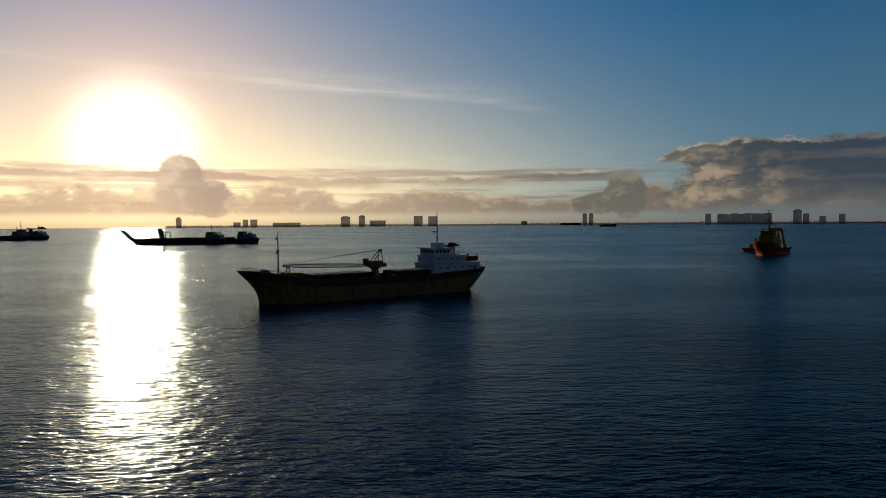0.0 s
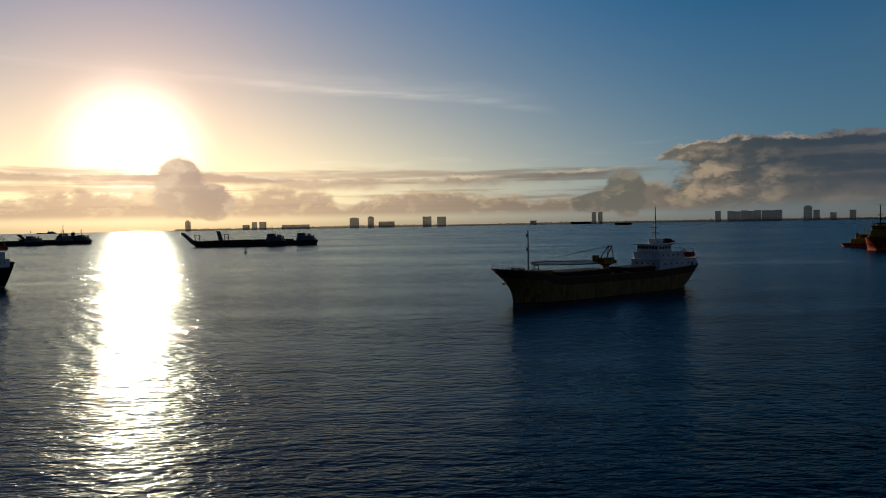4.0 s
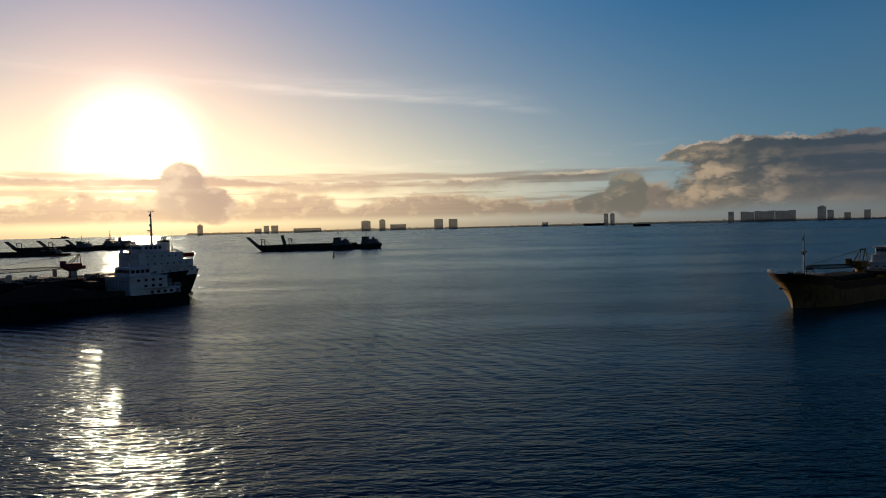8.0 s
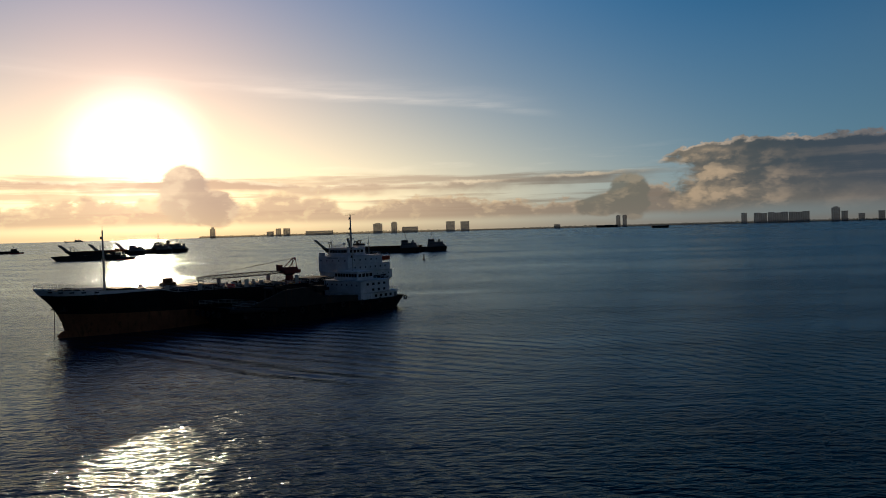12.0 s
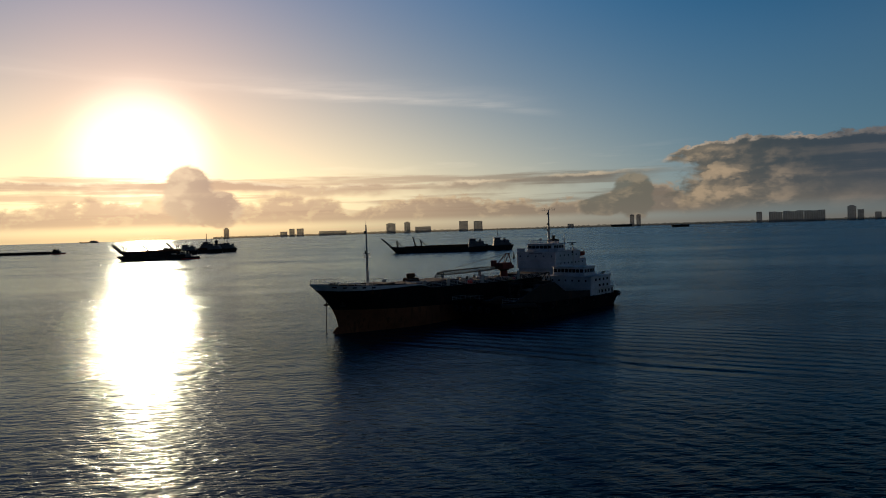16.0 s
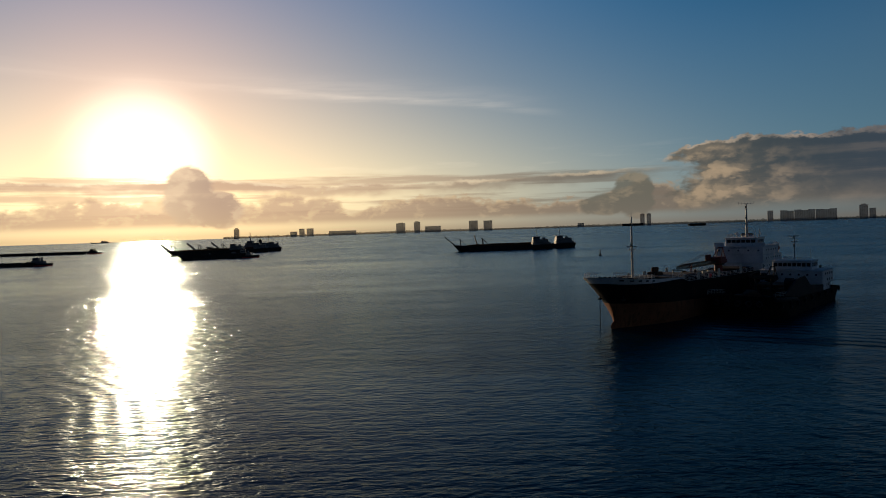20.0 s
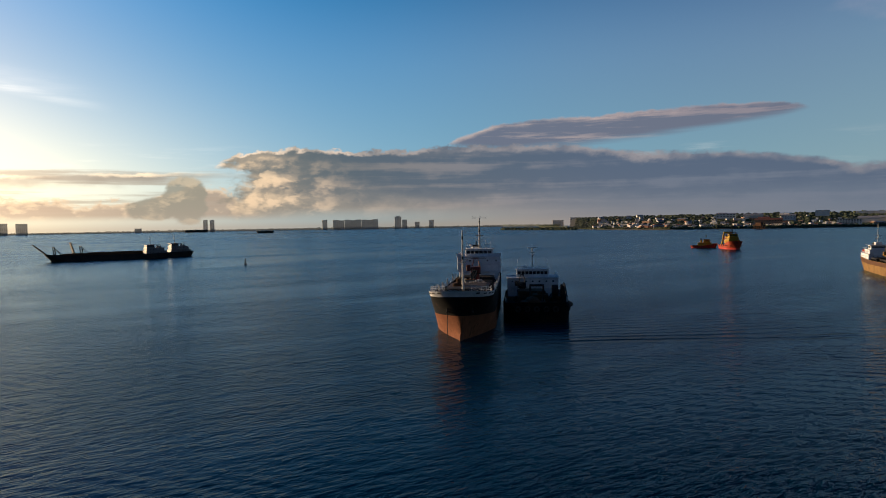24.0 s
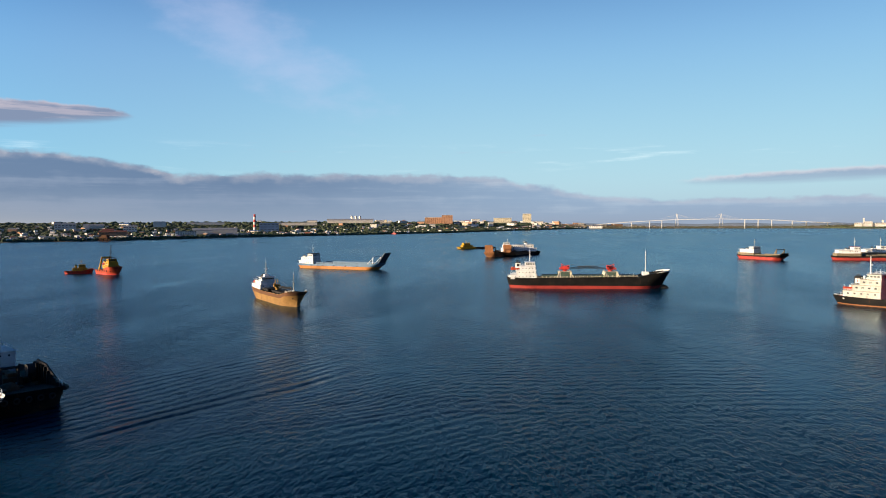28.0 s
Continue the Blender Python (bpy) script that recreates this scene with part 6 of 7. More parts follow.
    dome(bm, (46.5, 2.6, 11.9), 0.55, 0.55, 0.6)
    part("satellite_dome", bm, WHITE, s)
    funnel(s, 55, 4.5, 5.1, 8.2, 2.0, 1.5, GREY, DARK), funnel(s, 55, -4.5, 5.1, 8.2, 2.0, 1.5, GREY, DARK)
    tyres(s, [(61.8, y, 2.4) for y in (-6, -3, 0, 3, 6)], (1, 0, 0), 0.8)
    clutter(s, 59.5, 61, 12, 2.5, 6, 3, [DARK, WHITE, DARK])
    return s


def landing_craft(m, label, L=88.0, hullmat=None, low=None, w=18.0, high=0.0, ramp_up=True, well=None, bridge=None, group="landing craft at anchor", shade=None, rampmat=None, tip=None, zb=1.5, k=1.0, bx=0.80, posts=None, lip=0.35, hw=1.0):
    """A landing craft: bluff hull, open cargo deck with high side walls, bow ramp with its two posts, bridge aft."""
    hullmat, low, well, shade, rampmat = hullmat or DARK, low or RED, well or RUST, shade or WHITE, rampmat or hullmat or DARK
    s = thing("landing_craft", label, "landing craft", m, group)
    h = Hull(L, w, sheer([(-5, 6.6), (0, 6.0), (L * 0.12, 5.0), (L * 0.8, 4.4), (L + 2, 5.0)]), zb, rake=5.0, over=1.4, entry=0.12, flare=0.5, square=0.75, transom=0.85)
    hull_parts(s, h, hullmat, low, DECK, drop=1.0)
    for sd in (1, -1):
        bm = bmesh.new()
        box(bm, L * 0.10, L * (bx - 0.06), sd * (w / 2 - 0.9) - 0.15, sd * (w / 2 - 0.9) + 0.15, 3.6, 6.4, bevel=0.05)
        ribs = 22
        for i in range(ribs):
            x = L * 0.11 + (L * (bx - 0.18)) * i / (ribs - 1)
            box(bm, x - 0.12, x + 0.12, sd * (w / 2 - 0.55) - 0.25, sd * (w / 2 - 0.55) + 0.25, 3.6, 6.3)
        part("side_wall", bm, well, s)
        part("ramp_post", rods([((L * 0.03, sd * w * 0.36, 4.6), (L * 0.02, sd * w * 0.36, 12.6), 0.5, 0.4), ((L * 0.10, sd * w * 0.36, 4.6), (L * 0.03, sd * w * 0.36, 11.0), 0.22)], seg=8), posts or (shade if high else hullmat), s)
        tyres(s, [(x * L, sd * (h.half(x * L, 4.0) + 0.2), 3.2) for x in (0.2, 0.35, 0.5, 0.65, 0.8)], (0, 1, 0), 0.7)
    part("post_beam", rods([((L * 0.02, -w * 0.36, 12.2), (L * 0.02, w * 0.36, 12.2), 0.35)], seg=8), hullmat, s)
    bm = bmesh.new()
    if ramp_up:
        a, b = (-2.5, 4.6), (-13.5, 14.5)
    else:
        a, b = (-3.5, 4.6), (-6.5, 15.5)
    b = tip or b
    for y0, y1 in ((-w * 0.34, w * 0.34),):
        vs = [bm.verts.new(v) for v in ((a[0], y0, a[1]), (a[0], y1, a[1]), (b[0], y1 * 0.92, b[1]), (b[0], y0 * 0.92, b[1]),
                                        (a[0] + 0.7, y0, a[1] + 0.7), (a[0] + 0.7, y1, a[1] + 0.7), (b[0] + 0.6, y1 * 0.92, b[1] + 0.3), (b[0] + 0.6, y0 * 0.92, b[1] + 0.3))]
        for f in ((0, 1, 2, 3), (7, 6, 5, 4), (0, 4, 5, 1), (1, 5, 6, 2), (2, 6, 7, 3), (3, 7, 4, 0)):
            bm.faces.new([vs[i] for i in f])
    part("bow_ramp", bm, rampmat, s)
    part("ramp_wire", rods([((b[0], sd * w * 0.3, b[1]), (L * 0.02, sd * w * 0.36, 12.4), 0.06) for sd in (1, -1)], seg=4), ROPE, s)
    x0 = L * bx

    def lv(z):
        return 3.6 + (z - 3.6) * k

    a = house(s, x0, L - 1, w * 0.82 * hw, 3.6, lv(6.6), TAN if well is TAN else shade, "lower_house", lip=lip)
    b = house(s, x0 + 0.5, L - 3, w * 0.76 * hw, lv(6.6) + 0.16, lv(9.4), shade, "accommodation", lip=lip)
    c = house(s, x0 + 0.8, x0 + 7.5, w * 0.62, lv(9.4) + 0.16, lv(12.2), shade, "wheelhouse", taper=0.2)
    for sd in (1, -1):
        panes(a, "y", x0 + 8, sd * (w * 0.41 * hw + 0.02), lv(5.4), 0.7, 0.6, 5, 2.3), panes(b, "y", x0 + 7.5, sd * (w * 0.38 * hw + 0.02), lv(8.3), 0.7, 0.6, 4, 2.5), panes(c, "y", x0 + 4.2, sd * (w * 0.31 + 0.02), lv(11.1), 1.1, 0.9, 4, 1.5)
        railing(s, [(x0 + 8, sd * w * 0.37, lv(9.4) + 0.16), (L - 3, sd * w * 0.37, lv(9.4) + 0.16)], gap=2.5), railing(s, [(L - 3, sd * w * 0.4, lv(6.6) + 0.16), (L, sd * w * 0.4, lv(6.0))], gap=2.5)
    panes(b, "x", x0 + 0.48, 0, lv(8.3), 0.6, 0.6, 6, 1.9), panes(c, "x", x0 + 0.9, 0, lv(11.1), 1.1, 0.9, 7, 1.45)
    part("bridge_roof", boxes((x0 - 0.4, x0 + 9.0, -w * 0.38, w * 0.38, lv(12.2) + 0.16, lv(12.2) + 0.32), bevel=0.04), bridge or shade, s)
    mast(s, x0 + 5, 0, lv(12.2) + 0.2, lv(20.0), 0.22, cross=(0.5, 1.4))
    funnel(s, x0 + 12, w * 0.25, lv(9.4), lv(11.0), 2.0, 1.5, shade, DARK), funnel(s, x0 + 12, -w * 0.25, lv(9.4), lv(11.0), 2.0, 1.5, shade, DARK)
    windlass(s, L * 0.07, 0, 4.6)
    clutter(s, L * 0.14, L * (bx - 0.04), w * 0.6, 3.6, 8, int(L * 7) % 97, [DARK, RUST, BLUE, GREY], 1.3)
    return s


def freighter():
    """Black and red general cargo ship with two red deck cranes."""
    s = thing("freighter", "black and red cargo ship with two red deck cranes", "cargo ship", place(61.5, -46.5, 86.9))
    h = Hull(101.0, 16.0, sheer([(-5, 11.6), (0, 11.0), (10, 9.6), (15, 8.0), (85, 6.9), (104, 7.4)]), 1.95, rake=5.5, over=2.2, entry=0.2, flare=0.5)
    hull_parts(s, h, BLACK, BOOT_RED, GREEN_DECK, drop=0.9)
    bm = bmesh.new()
    dome(bm, (0.0, 0, -1.2), 5.4, 2.0, 3.8, 14, 5)
    part("bulbous_bow", bm, DARK, s)
    part("bow_bulwark", h.skin(lambda x: h.top(x), lambda x: h.top(x) + max(0.05, 0.8 - 0.16 * max(0.0, x)), 1), WHITE, s)
    mast(s, 10.5, 0, 9.0, 24.6, 0.3, radar=False, cross=(0.85, 1.0), mat=WHITE)
    part("mast_house", boxes((8.5, 12.5, -2.5, 2.5, 8.6, 11.0), bevel=0.15), WHITE, s)
    windlass(s, 4, 0, 10.0)
    hatch(s, 19, 29, 11.5, 6.4, 8.2, 3, GREEN_DECK, GREEN_DECK), hatch(s, 38, 60, 11.5, 6.4, 8.2, 6, GREEN_DECK, GREEN_DECK), hatch(s, 68, 79, 11.5, 6.4, 8.2, 3, GREEN_DECK, GREEN_DECK)
    for x, tip in ((33.5, (56, 1.5, 14.2)), (64.0, (41.5, -1.5, 14.2))):
        ob = part("crane_pillar", boxes((x - 4.5, x + 4.5, -5.5, 5.5, 6.0, 11.2), bevel=0.0), CREAM, s)
        for sd in (1, -1):
            bm = boxes((x - 3.0, x + 3.0, sd * 5.6 - 0.12, sd * 5.6 + 0.12, 6.2, 11.0), bevel=0.04)
            part("pillar_panel", bm, GREEN_DECK, ob)
            for k in (1, -1):
                part("pillar_leg", rods([((x + k * 6.0, sd * 6.3, 6.2), (x + k * 3.4, sd * 5.4, 11.6), 0.3)], seg=6), CREAM, ob)
        deck_crane(s, x, 0, 11.0, 12.0, tip, mat=BRIGHT_RED, boom=DARK, gantry=1.5, size=1.1)
    for sd in (1, -1):
        for i in range(24):
            x = 17 + i * 2.7
            part("rail_stanchion", stanchion_mesh(), CREAM, s, at=Matrix.Translation((x, sd * 7.75, h.top(x) - 0.1)))
        railing(s, h.edge(17, 84, 16, side=sd), 1.0, 6.0, CREAM)
        anchor(s, 2.5, sd * 3.2, 7.0)
    a = house(s, 83, 100.5, 14.0, 6.2, 9.0, name="poop_house")
    b = house(s, 83.4, 97, 13.0, 9.16, 11.8, name="accommodation_lower")
    c = house(s, 83.8, 94, 12.0, 11.96, 14.6, name="accommodation_upper")
    d = house(s, 84.0, 91, 10.0, 14.76, 17.4, name="wheelhouse", taper=0.2)
    for sd in (1, -1):
        panes(a, "y", 91, sd * 7.02, 7.9, 0.5, 0.5, 6, 2.4), panes(b, "y", 90, sd * 6.52, 10.7, 0.6, 0.6, 5, 2.3), panes(c, "y", 89, sd * 6.02, 13.4, 0.6, 0.6, 4, 2.2), panes(d, "y", 87.5, sd * 5.02, 16.3, 1.1, 0.9, 4, 1.5)
        railing(s, [(97, sd * 6.8, 9.16), (101, sd * 6.8, 9.16)]), railing(s, [(94, sd * 6.3, 11.96), (97, sd * 6.3, 11.96)]), railing(s, [(91, sd * 5.8, 14.76), (94, sd * 5.8, 14.76)])
        railing(s, h.edge(99, 103, 3, side=sd), 1.0)
    panes(d, "x", 84.1, 0, 16.3, 1.1, 0.9, 7, 1.35)
    mast(s, 87.5, 0, 17.5, 27.0, 0.3, mat=WHITE, cross=(0.3, 1.4))
    f = funnel(s, 95.5, 0, 12.0, 17.4, 3.6, 3.4, WHITE, DARK)
    for sd in (1, -1):
        part("funnel_emblem", boxes((94.6, 96.4, sd * 1.72 - 0.04, sd * 1.72 + 0.04, 14.4, 16.2), bevel=0.02), DARK, f)
    lifeboat(s, 97.5, 5.2, 12.2, 6.0), lifeboat(s, 97.5, -6.0, 12.2, 6.0)
    part("poop_house_aft", boxes((100.6, 102.0, -3, 3, 6.6, 8.4), bevel=0.1), WHITE, s)
    clutter(s, 80, 83, 12, 6.2, 6, 5, [GREEN_DECK, GREY, WHITE])
    return s


def stanchion_mesh():
    if "stanchion" not in POST:
        bm = boxes((-0.2, 0.2, -0.1, 0.1, 0, 1.3), bevel=0.03)
        me = bpy.data.meshes.new("rail_stanchion")
        bm.to_mesh(me), bm.free()
        me.materials.append(CREAM)
        POST["stanchion"] = me
    return POST["stanchion"]


def red_tug():
    s = thing("offshore_tug", "orange-red offshore tug with yellow deckhouse and tall mast", "tug", place(182.4, 394.7, 48.6))
    h = Hull(37, 12.0, sheer([(-2.5, 7.6), (0, 7.2), (9, 6.4), (14, 4.2), (39, 3.4)]), 1.2, rake=2.6, over=0.8, entry=0.3, flare=0.5, transom=0.85)
    hull_parts(s, h, ORANGE, BRIGHT_RED, GREEN_DECK, drop=0.7)
    tyres(s, [(x, sd * (h.half(x, 3.4) + 0.2), 3.4) for x in (2, 6, 11, 16, 22, 28, 34) for sd in (1, -1)], (0, 1, 0), 0.8)
    part("bow_fender", rods([((-1.8, 0, 6.8), (1.2, sd * 4.2, 6.6), 0.8) for sd in (1, -1)], seg=8), RUBBER, s)
    a = house(s, 5, 19, 9.6, 5.2, 8.2, YELLOW, "lower_house")
    b = house(s, 6, 16, 8.2, 8.36, 10.8, YELLOW, "accommodation")
    c = house(s, 7, 13, 7.2, 10.96, 13.4, YELLOW, "wheelhouse", taper=0.3)
    for sd in (1, -1):
        panes(a, "y", 12, sd * 4.82, 7.0, 0.5, 0.5, 5, 2.2), panes(b, "y", 11, sd * 4.12, 9.8, 0.6, 0.6, 4, 2.0), panes(c, "y", 10, sd * 3.62, 12.4, 1.1, 1.0, 3, 1.5)
        funnel(s, 17.5, sd * 3.3, 8.2, 12.2, 2.0, 1.5, YELLOW, DARK)
        railing(s, [(6, sd * 4.6, 8.36), (18, sd * 4.6, 8.36)])
    panes(c, "x", 7.15, 0, 12.4, 1.1, 1.0, 5, 1.3)
    part("wheelhouse_roof", boxes((6.4, 13.8, -4.0, 4.0, 13.5, 13.9), bevel=0.1), DARK, s)
    part("whip_aerials", rods([((x, y, 13.8), (x, y, 13.8 + hh), 0.09) for x, y, hh in ((7.5, -3.2, 4.0), (7.5, 3.2, 3.4), (13, -3.2, 5.0), (13, 3.0, 4.2), (9.5, 3.4, 3.0))]), DARK, s)
    part("searchlight_bar", rods([((8.0, -2.8, 15.0), (8.0, 2.8, 15.0), 0.22), ((8.0, -2.6, 13.8), (8.0, -2.6, 15.0), 0.12), ((8.0, 2.6, 13.8), (8.0, 2.6, 15.0), 0.12)]), DARK, s)
    mast(s, 11.5, 0, 13.4, 25.8, 0.45, mat=DARK, cross=(0.4, 2.4), aerial=1.8)
    part("mast_platform", boxes((10, 13, -2.2, 2.2, 17.2, 17.4), (10.4, 12.6, -1.2, 1.2, 20.4, 20.6)), DARK, s)
    part("fire_monitor", rods([((9, y, 13.5), (8.4, y, 15.0), 0.18) for y in (-2.5, 2.5)]), BRIGHT_RED, s)
    # yellow lifting frame over the after deck
    part("lifting_frame", rods([((27, -4.6, 3.0), (24.0, -3.4, 14.8), 0.95, 0.7), ((27, 4.6, 3.0), (24.0, 3.4, 14.8), 0.95, 0.7), ((24.0, -3.6, 14.6), (24.0, 3.6, 14.6), 0.9), ((31, -4.4, 3.0), (25.4, -3.8, 10.0), 0.45), ((31, 4.4, 3.0), (25.4, 3.8, 10.0), 0.45)], seg=8), YELLOW, s)
    part("tow_winch", rods([((22, -2, 4.4), (22, 2, 4.4), 1.3)], seg=14), DARK, s)
    clutter(s, 20, 32, 8, 3.0, 8, 2, [DARK, ORANGE, GREY])
    lifeboat(s, 17, 4.4, 8.7, 4.6)
    return s


def small_tug(m, label, hullmat, housemat, L=22.0):
    s = thing("harbour_tug", label, "tug", m)
    h = Hull(L, 7.6, sheer([(-2, 4.4), (0, 4.0), (5, 3.1), (10, 2.3), (L + 1, 2.2)]), 0.7, rake=1.6, over=0.8, entry=0.32, transom=0.8)
    hull_parts(s, h, hullmat, BRIGHT_RED, DECK, drop=0.6)
    tyres(s, [(x, sd * (h.half(x, 2.0) + 0.15), 2.0) for x in (2, 5, 8.5, 12, 16, 20) for sd in (1, -1)], (0, 1, 0), 0.6)
    a = house(s, 4, 16, 5.8, 1.8, 5.0, housemat, "lower_house")
    b = house(s, 5.2, 11, 4.8, 5.16, 8.0, housemat, "wheelhouse", taper=0.25)
    for sd in (1, -1):
        panes(a, "y", 10, sd * 2.92, 3.8, 0.5, 0.5, 4, 2.0), panes(b, "y", 8.2, sd * 2.42, 6.9, 0.9, 0.9, 3, 1.2)
    panes(b, "x", 5.32, 0, 6.9, 0.8, 0.9, 4, 1.05)
    mast(s, 9, 0, 8.0, 12.4, 0.16, mat=housemat, cross=(0.5, 1.0))
    funnel(s, 13.2, 0, 5.0, 7.8, 1.8, 1.6, housemat, DARK)
    part("tow_bitt", rods([((17, -0.8, 1.6), (17, -0.8, 3.0), 0.2), ((17, 0.8, 1.6), (17, 0.8, 3.0), 0.2), ((17, -1.3, 2.6), (17, 1.3, 2.6), 0.16)]), DARK, s)
    railing(s, h.edge(0, 5, 3, side=1), 0.9, mat=housemat), railing(s, h.edge(0, 5, 3, side=-1), 0.9, mat=housemat)
    return s


def barge(m, label, L, w, z=3.2, mat=None):
    s = thing("barge", label, "barge", m)
    h = Hull(L, w, sheer([(-3, z), (L + 3, z)]), 0.6, rake=3.0, over=2.0, entry=0.06, square=0.9, transom=0.95)
    hull_parts(s, h, mat or DARK, mat or DARK, DECK, drop=0.4)
    bollards(s, [(x, sd * (w / 2 - 1), z - 0.4) for x in (4, L / 2, L - 4) for sd in (1, -1)])
    clutter(s, L * 0.1, L * 0.9, w * 0.7, z - 0.4, 8, int(L), [DARK, RUST, GREY], 1.4)
    return s


def white_ship():
    """The ship whose white stern quarters come in at the end."""
    s = thing("general_cargo_ship", "black-hulled cargo ship with tall white bridge and dark funnel", "cargo ship", place(-90.0, -183.0, 43.0))
    h = Hull(92, 15, sheer([(-4, 9.5), (0, 9.0), (12, 6.4), (60, 4.4), (72, 3.9), (95, 4.6)]), 0.6, rake=4, over=2.2)
    hull_parts(s, h, BLACK, RUST_LIGHT, DECK, drop=0.9)
    a = house(s, 70, 88, 13.4, 2.9, 7.4, WORN_WHITE, name="poop_house")
    b = house(s, 70, 83.5, 12.6, 7.56, 10.6, WORN_WHITE, name="accommodation_lower")
    c = house(s, 70, 80, 12.0, 10.76, 13.6, WORN_WHITE, name="accommodation_upper")
    d = house(s, 70, 77, 11.0, 13.76, 16.4, WORN_WHITE, name="wheelhouse", taper=0.2)
    for sd in (1, -1):
        panes(a, "y", 79, sd * 6.72, 6.2, 1.0, 0.8, 5, 3.2), panes(b, "y", 77, sd * 6.32, 9.3, 1.2, 0.9, 4, 3.0), panes(c, "y", 75, sd * 6.02, 12.3, 1.2, 0.9, 3, 3.0), panes(d, "y", 74, sd * 5.52, 15.4, 1.2, 0.9, 4, 1.7)
        railing(s, [(83.5, sd * 6.6, 7.56), (88, sd * 6.6, 7.56)]), railing(s, [(80, sd * 6.2, 10.76), (83.5, sd * 6.2, 10.76)]), railing(s, [(77, sd * 5.8, 13.76), (80, sd * 5.8, 13.76)])
        railing(s, h.edge(86, 93.5, 5, side=sd), 1.0)
        lifeboat(s, 86, sd * 5.0, 7.9, 4.8)
    f = funnel(s, 82.6, 0, 7.4, 15.0, 3.4, 3.4, DARK, DARK)
    for sd in (1, -1):
        e = part("funnel_emblem", boxes((81.4, 83.8, sd * 1.74 - 0.05, sd * 1.74 + 0.05, 11.6, 13.8), bevel=0.02), WHITE, f, "white panel with red marks")
        part("emblem_mark", boxes((81.7, 82.1, sd * 1.81 - 0.02, sd * 1.81 + 0.02, 12.0, 13.4), (82.5, 82.9, sd * 1.81 - 0.02, sd * 1.81 + 0.02, 12.0, 13.4), (83.2, 83.5, sd * 1.81 - 0.02, sd * 1.81 + 0.02, 12.0, 13.4)), BRIGHT_RED, e)
    mast(s, 77, 0, 16.7, 26.0, 0.3, mat=WHITE, cross=(0.35, 1.6))
    deck_crane(s, 66, 0, 3.2, 14.0, (40, 0, 20), mat=BRIGHT_RED, boom=BRIGHT_RED, gantry=3, size=1.2)
    hatch(s, 18, 60, 11, 3.6, 6.4, 10)
    part("hose_reel", rods([((90.2, -4, 4.1), (90.2, 4, 4.1), 0.5)], seg=10), ORANGE, s)
    clutter(s, 88.5, 92, 9, 3.6, 9, 6, [WHITE, ORANGE, GREY, WHITE])
    clutter(s, 84, 87.5, 9, 7.5, 6, 7, [WHITE, ORANGE, WHITE])
    clutter(s, 80.2, 81.0, 9, 10.7, 3, 8, [WHITE])
    cowl(s, 85.5, 3.5, 7.5, 2.4, 0.4, WHITE), cowl(s, 85.5, -3.5, 7.5, 2.4, 0.4, WHITE), cowl(s, 78.5, 4.5, 13.7, 1.6, 0.3, WHITE), cowl(s, 78.5, -4.5, 13.7, 1.6, 0.3, WHITE)
    part("whip_aerials", rods([((x, y, 16.5), (x, y, 16.5 + hh), 0.06) for x, y, hh in ((71, 4.5, 3.0), (71, -4.5, 3.4), (75.5, -3.8, 2.4), (75.5, 3.8, 2.0))]), WHITE, s)
    railing(s, [(70.3, -5.3, 16.56), (76.8, -5.3, 16.56)], 1.0), railing(s, [(70.3, 5.3, 16.56), (76.8, 5.3, 16.56)], 1.0)
    return s


def ferry():
    s = thing("ferry", "black-hulled ferry with a long white superstructure", "ferry", place(548, 52, -86))
    h = Hull(58, 14, sheer([(-3, 6.5), (0, 6.2), (8, 4.8), (61, 4.8)]), 0.8, rake=3, over=1.5, transom=0.85)
    hull_parts(s, h, BLACK, BLACK, DECK, drop=0.6)
    a = house(s, 6, 54, 12.6, 4.2, 9.4, name="vehicle_deck_house")
    b = house(s, 8, 50, 11.8, 9.56, 13.6, name="passenger_deck_house")
    c = house(s, 9, 17, 10.0, 13.76, 16.6, name="wheelhouse", taper=0.2)
    for sd in (1, -1):
        panes(a, "y", 30, sd * 6.32, 6.8, 1.0, 0.8, 14, 3.0), panes(b, "y", 29, sd * 5.92, 11.6, 1.4, 0.9, 13, 2.9), panes(c, "y", 13, sd * 5.02, 15.3, 1.2, 0.9, 4, 1.6)
        railing(s, [(17, sd * 5.8, 13.76), (50, sd * 5.8, 13.76)], gap=3.0)
    panes(c, "x", 9.1, 0, 15.3, 1.1, 0.9, 6, 1.4)
    funnel(s, 40, 0, 13.6, 17.0, 4, 3, WHITE, DARK)
    mast(s, 15, 0, 16.6, 21.5, 0.2, mat=WHITE)
    return s


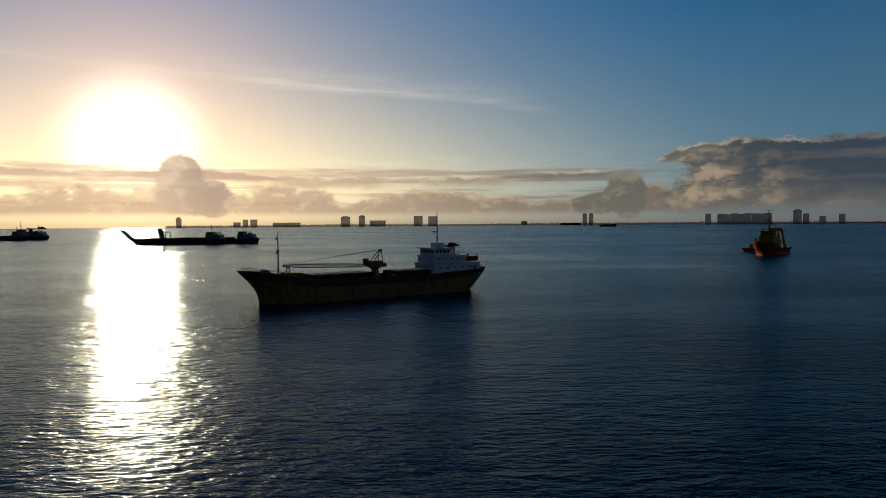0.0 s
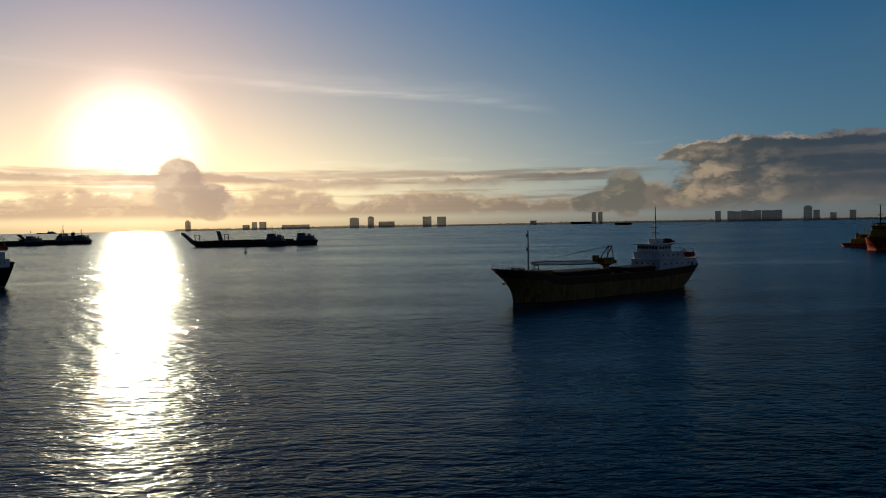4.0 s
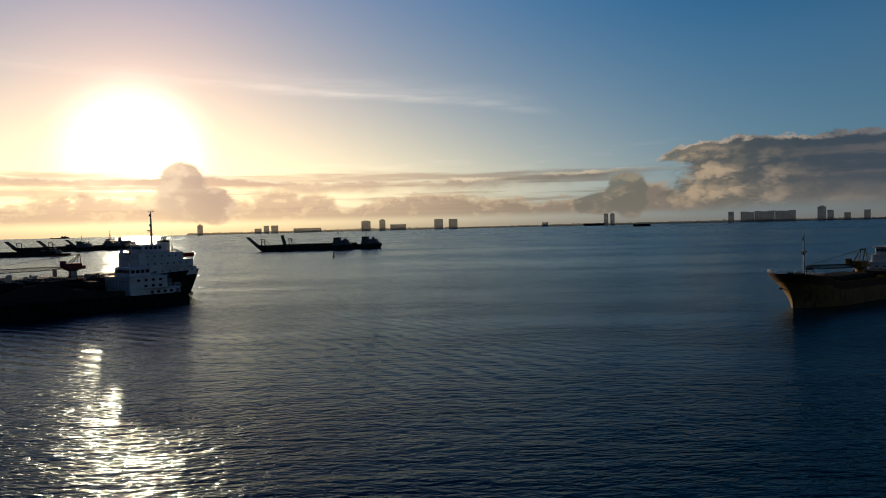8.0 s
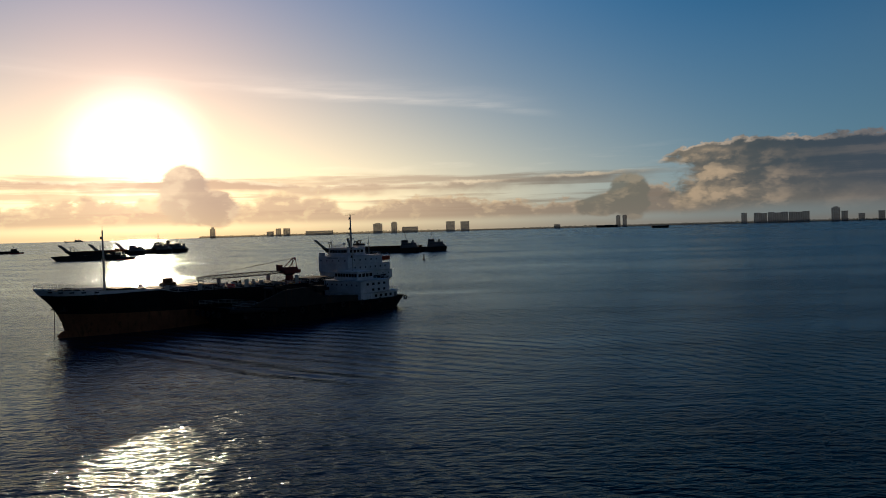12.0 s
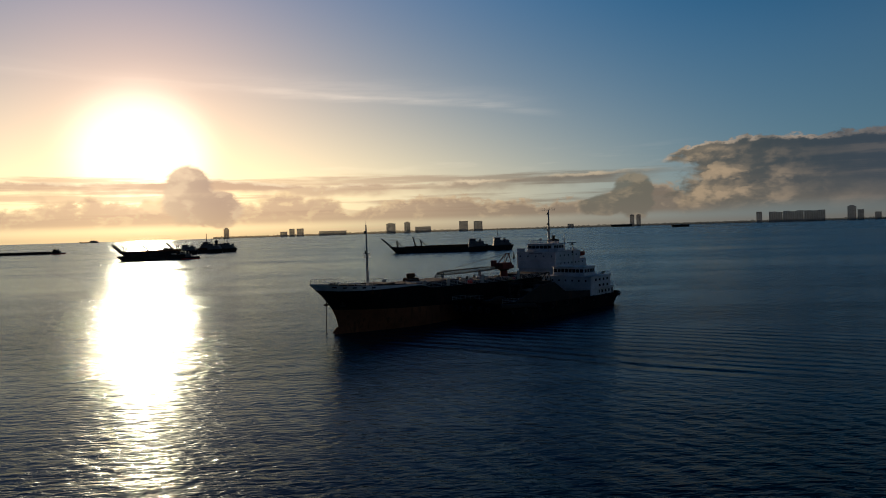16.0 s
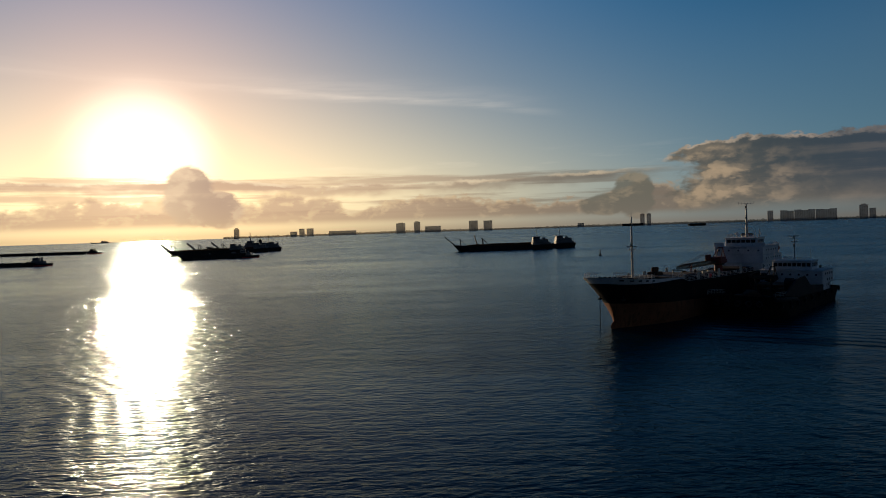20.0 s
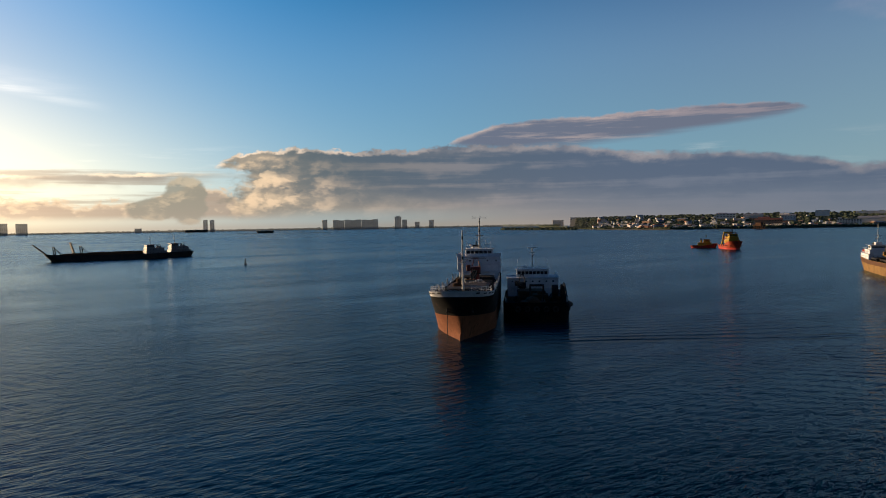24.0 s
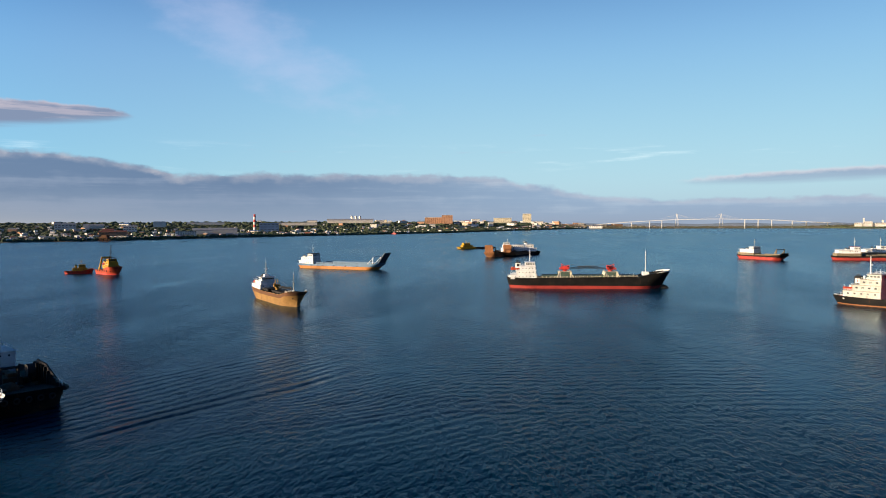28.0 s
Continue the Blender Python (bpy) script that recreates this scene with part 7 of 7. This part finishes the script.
def dredger():
    s = thing("crane_pontoon", "yellow work pontoon with cabins moored to a black barge", "work vessel", place(757, 112, -67))
    h = Hull(30, 14, sheer([(-2, 3.4), (34, 3.4)]), 0.6, rake=1.5, over=1.0, entry=0.1, square=0.9, transom=0.95)
    hull_parts(s, h, YELLOW, BLACK, DECK, drop=0.5)
    a = house(s, 6, 24, 11, 2.9, 6.2, YELLOW, "cabin_block")
    b = house(s, 8, 20, 9, 6.36, 9.2, YELLOW, "upper_cabin")
    panes(a, "y", 15, -5.52, 4.8, 0.9, 0.8, 6, 2.6), panes(b, "y", 14, -4.52, 8.0, 0.9, 0.8, 4, 2.6), panes(a, "y", 15, 5.52, 4.8, 0.9, 0.8, 6, 2.6)
    mast(s, 14, 0, 9.2, 14.0, 0.2, mat=YELLOW)
    for x in (9, 14, 19):
        bm = bmesh.new()
        dome(bm, (x, 0, 9.3), 1.8, 3.0, 1.6, 10, 4)
        part("tank_dome", bm, YELLOW, s)
    return s


coaster()
bulk_carrier()
supply_barge()
freighter()
red_tug()
small_tug(place(206, 430, 118), "small red tug with yellow wheelhouse beside a larger tug", ORANGE, YELLOW)
landing_craft(place(-315, 708, 0), "dark landing craft with raised bow ramp, rafted to another", 92, DARK, DARK, shade=GREY)
landing_craft(place(-292, 729, 0), "dark landing craft rafted behind another, ramp raised upright", 96, DARK, DARK, ramp_up=False, shade=GREY)
landing_craft(place(248, 172, 66.9), "blue and rust landing craft with white bridge and open bow ramp", 90, BLUE, ORANGE_BAND, 19.0, 1.0, True, BLUE, DARK, rampmat=DARK_BLUE, tip=(-10.5, 16.0), zb=2.7, k=1.22, lip=0.9, hw=0.86)
landing_craft(place(476, 62, -22), "rust-brown landing craft with upright ramp", 72, RUST_LIGHT, RUST_LIGHT, 17.0, 0.0, False, RUST)
landing_craft(place(494, 38, -22), "rust-brown landing craft with white bridge, moored to another", 72, RUST_LIGHT, BLACK, 17.0, 0.0, False, RUST)
landing_craft(place(392.6, -265, 23.6), "red-bottomed landing craft with white bridge, bow ramp folded", 60, BLACK, BOOT_RED, 17.0, 1.0, False, TAN, rampmat=BLACK, tip=(-5.5, 8.0), zb=3.3, k=1.22, bx=0.58, posts=OCHRE, lip=1.0, hw=0.84)
landing_craft(place(392, -404, 84), "red-bottomed landing craft with white bridge, rafted with its twin", 78, BLACK, BOOT_RED, 17.0, 0.0, False, TAN, BRIGHT_RED, zb=3.0, k=1.3, bx=0.66, posts=OCHRE, lip=0.9, hw=0.86)
landing_craft(place(416, -446, 84), "landing craft with white bridge rafted behind its twin", 78, BLACK, BOOT_RED, 17.0, 0.0, False, TAN, zb=3.0, k=1.3, bx=0.66, posts=OCHRE, lip=0.9, hw=0.86)
white_ship()
ferry()
dredger()
barge(place(768, 84, -67), "low black barge beside a yellow work pontoon", 34, 13, 2.6)
# the far raft towards the sun
landing_craft(place(-684, 905, 9), "landing craft with raised ramp in a raft towards the sun", 92, DARK, DARK, shade=GREY)
landing_craft(place(-662, 938, 9), "landing craft in the middle of a raft towards the sun", 92, DARK, DARK, shade=GREY)
landing_craft(place(-640, 968, 9), "landing craft at the far side of a raft towards the sun", 80, DARK, DARK, shade=GREY)
small_tug(place(-546, 728, 191.5 - 180), "dark tug at the end of a low barge", DARK, GREY, 24)
barge(place(-598, 719, 11.5), "long dark barge with a tug at its end", 62, 15, 5.0)
small_tug(place(-935, 1172, 4), "tug at the end of a long low barge", DARK, DARK, 24)
barge(place(-1090, 1186, -4), "long low barge towards the sun", 150, 18, 4.2)
small_tug(place(-735, 684, 6), "small dark boat beside a barge", DARK, GREY, 22)
barge(place(-800, 676, 6), "low dark barge beside a small boat", 72, 14, 3.4)
barge(place(717, 4230, -4), "dark barge lying off the far shore", 125, 30, 14)
barge(place(640, 2830, -5), "dark barge moored off the far shore", 66, 18, 9)


def far_cargo(m, label):
    s = thing("distant_cargo_ship", label, "cargo ship", m)
    h = Hull(96, 15, sheer([(-4, 8.0), (0, 7.6), (12, 5.2), (60, 4.6), (99, 6.0)]), 1.5, rake=4, over=2)
    hull_parts(s, h, DARK, DARK, DECK)
    a = house(s, 52, 94, 13, 4.4, 8.4, GREY, "lower_house")
    b = house(s, 54, 88, 12, 8.56, 11.6, GREY, "accommodation")
    c = house(s, 56, 64, 11, 11.76, 14.6, GREY, "wheelhouse", taper=0.2)
    panes(b, "y", 70, -6.02, 10.2, 0.9, 0.8, 9, 3.0), panes(c, "y", 60, -5.52, 13.2, 1.2, 1.0, 4, 1.7)
    part("aft_awning", boxes((70, 90, -6, 6, 13.4, 13.6), bevel=0.05), GREY, s)
    part("awning_post", rods([((x, y, 11.6), (x, y, 13.4), 0.1) for x in (71, 77, 83, 89) for y in (-5.6, 5.6)], seg=5), GREY, s)
    mast(s, 60, 0, 14.6, 27.0, 0.6, mat=DARK, cross=(0.3, 2.0))
    mast(s, 86, 0, 13.5, 21.0, 0.2, mat=DARK, radar=False)
    funnel(s, 74, 0, 11.6, 16.2, 4, 3.4, DARK, DARK)
    return s


far_cargo(place(-668, 998, 0), "dark cargo ship with high superstructure aft, towards the sun")
far_cargo(place(-2450, 4080, 28), "ship on the horizon under the sun")
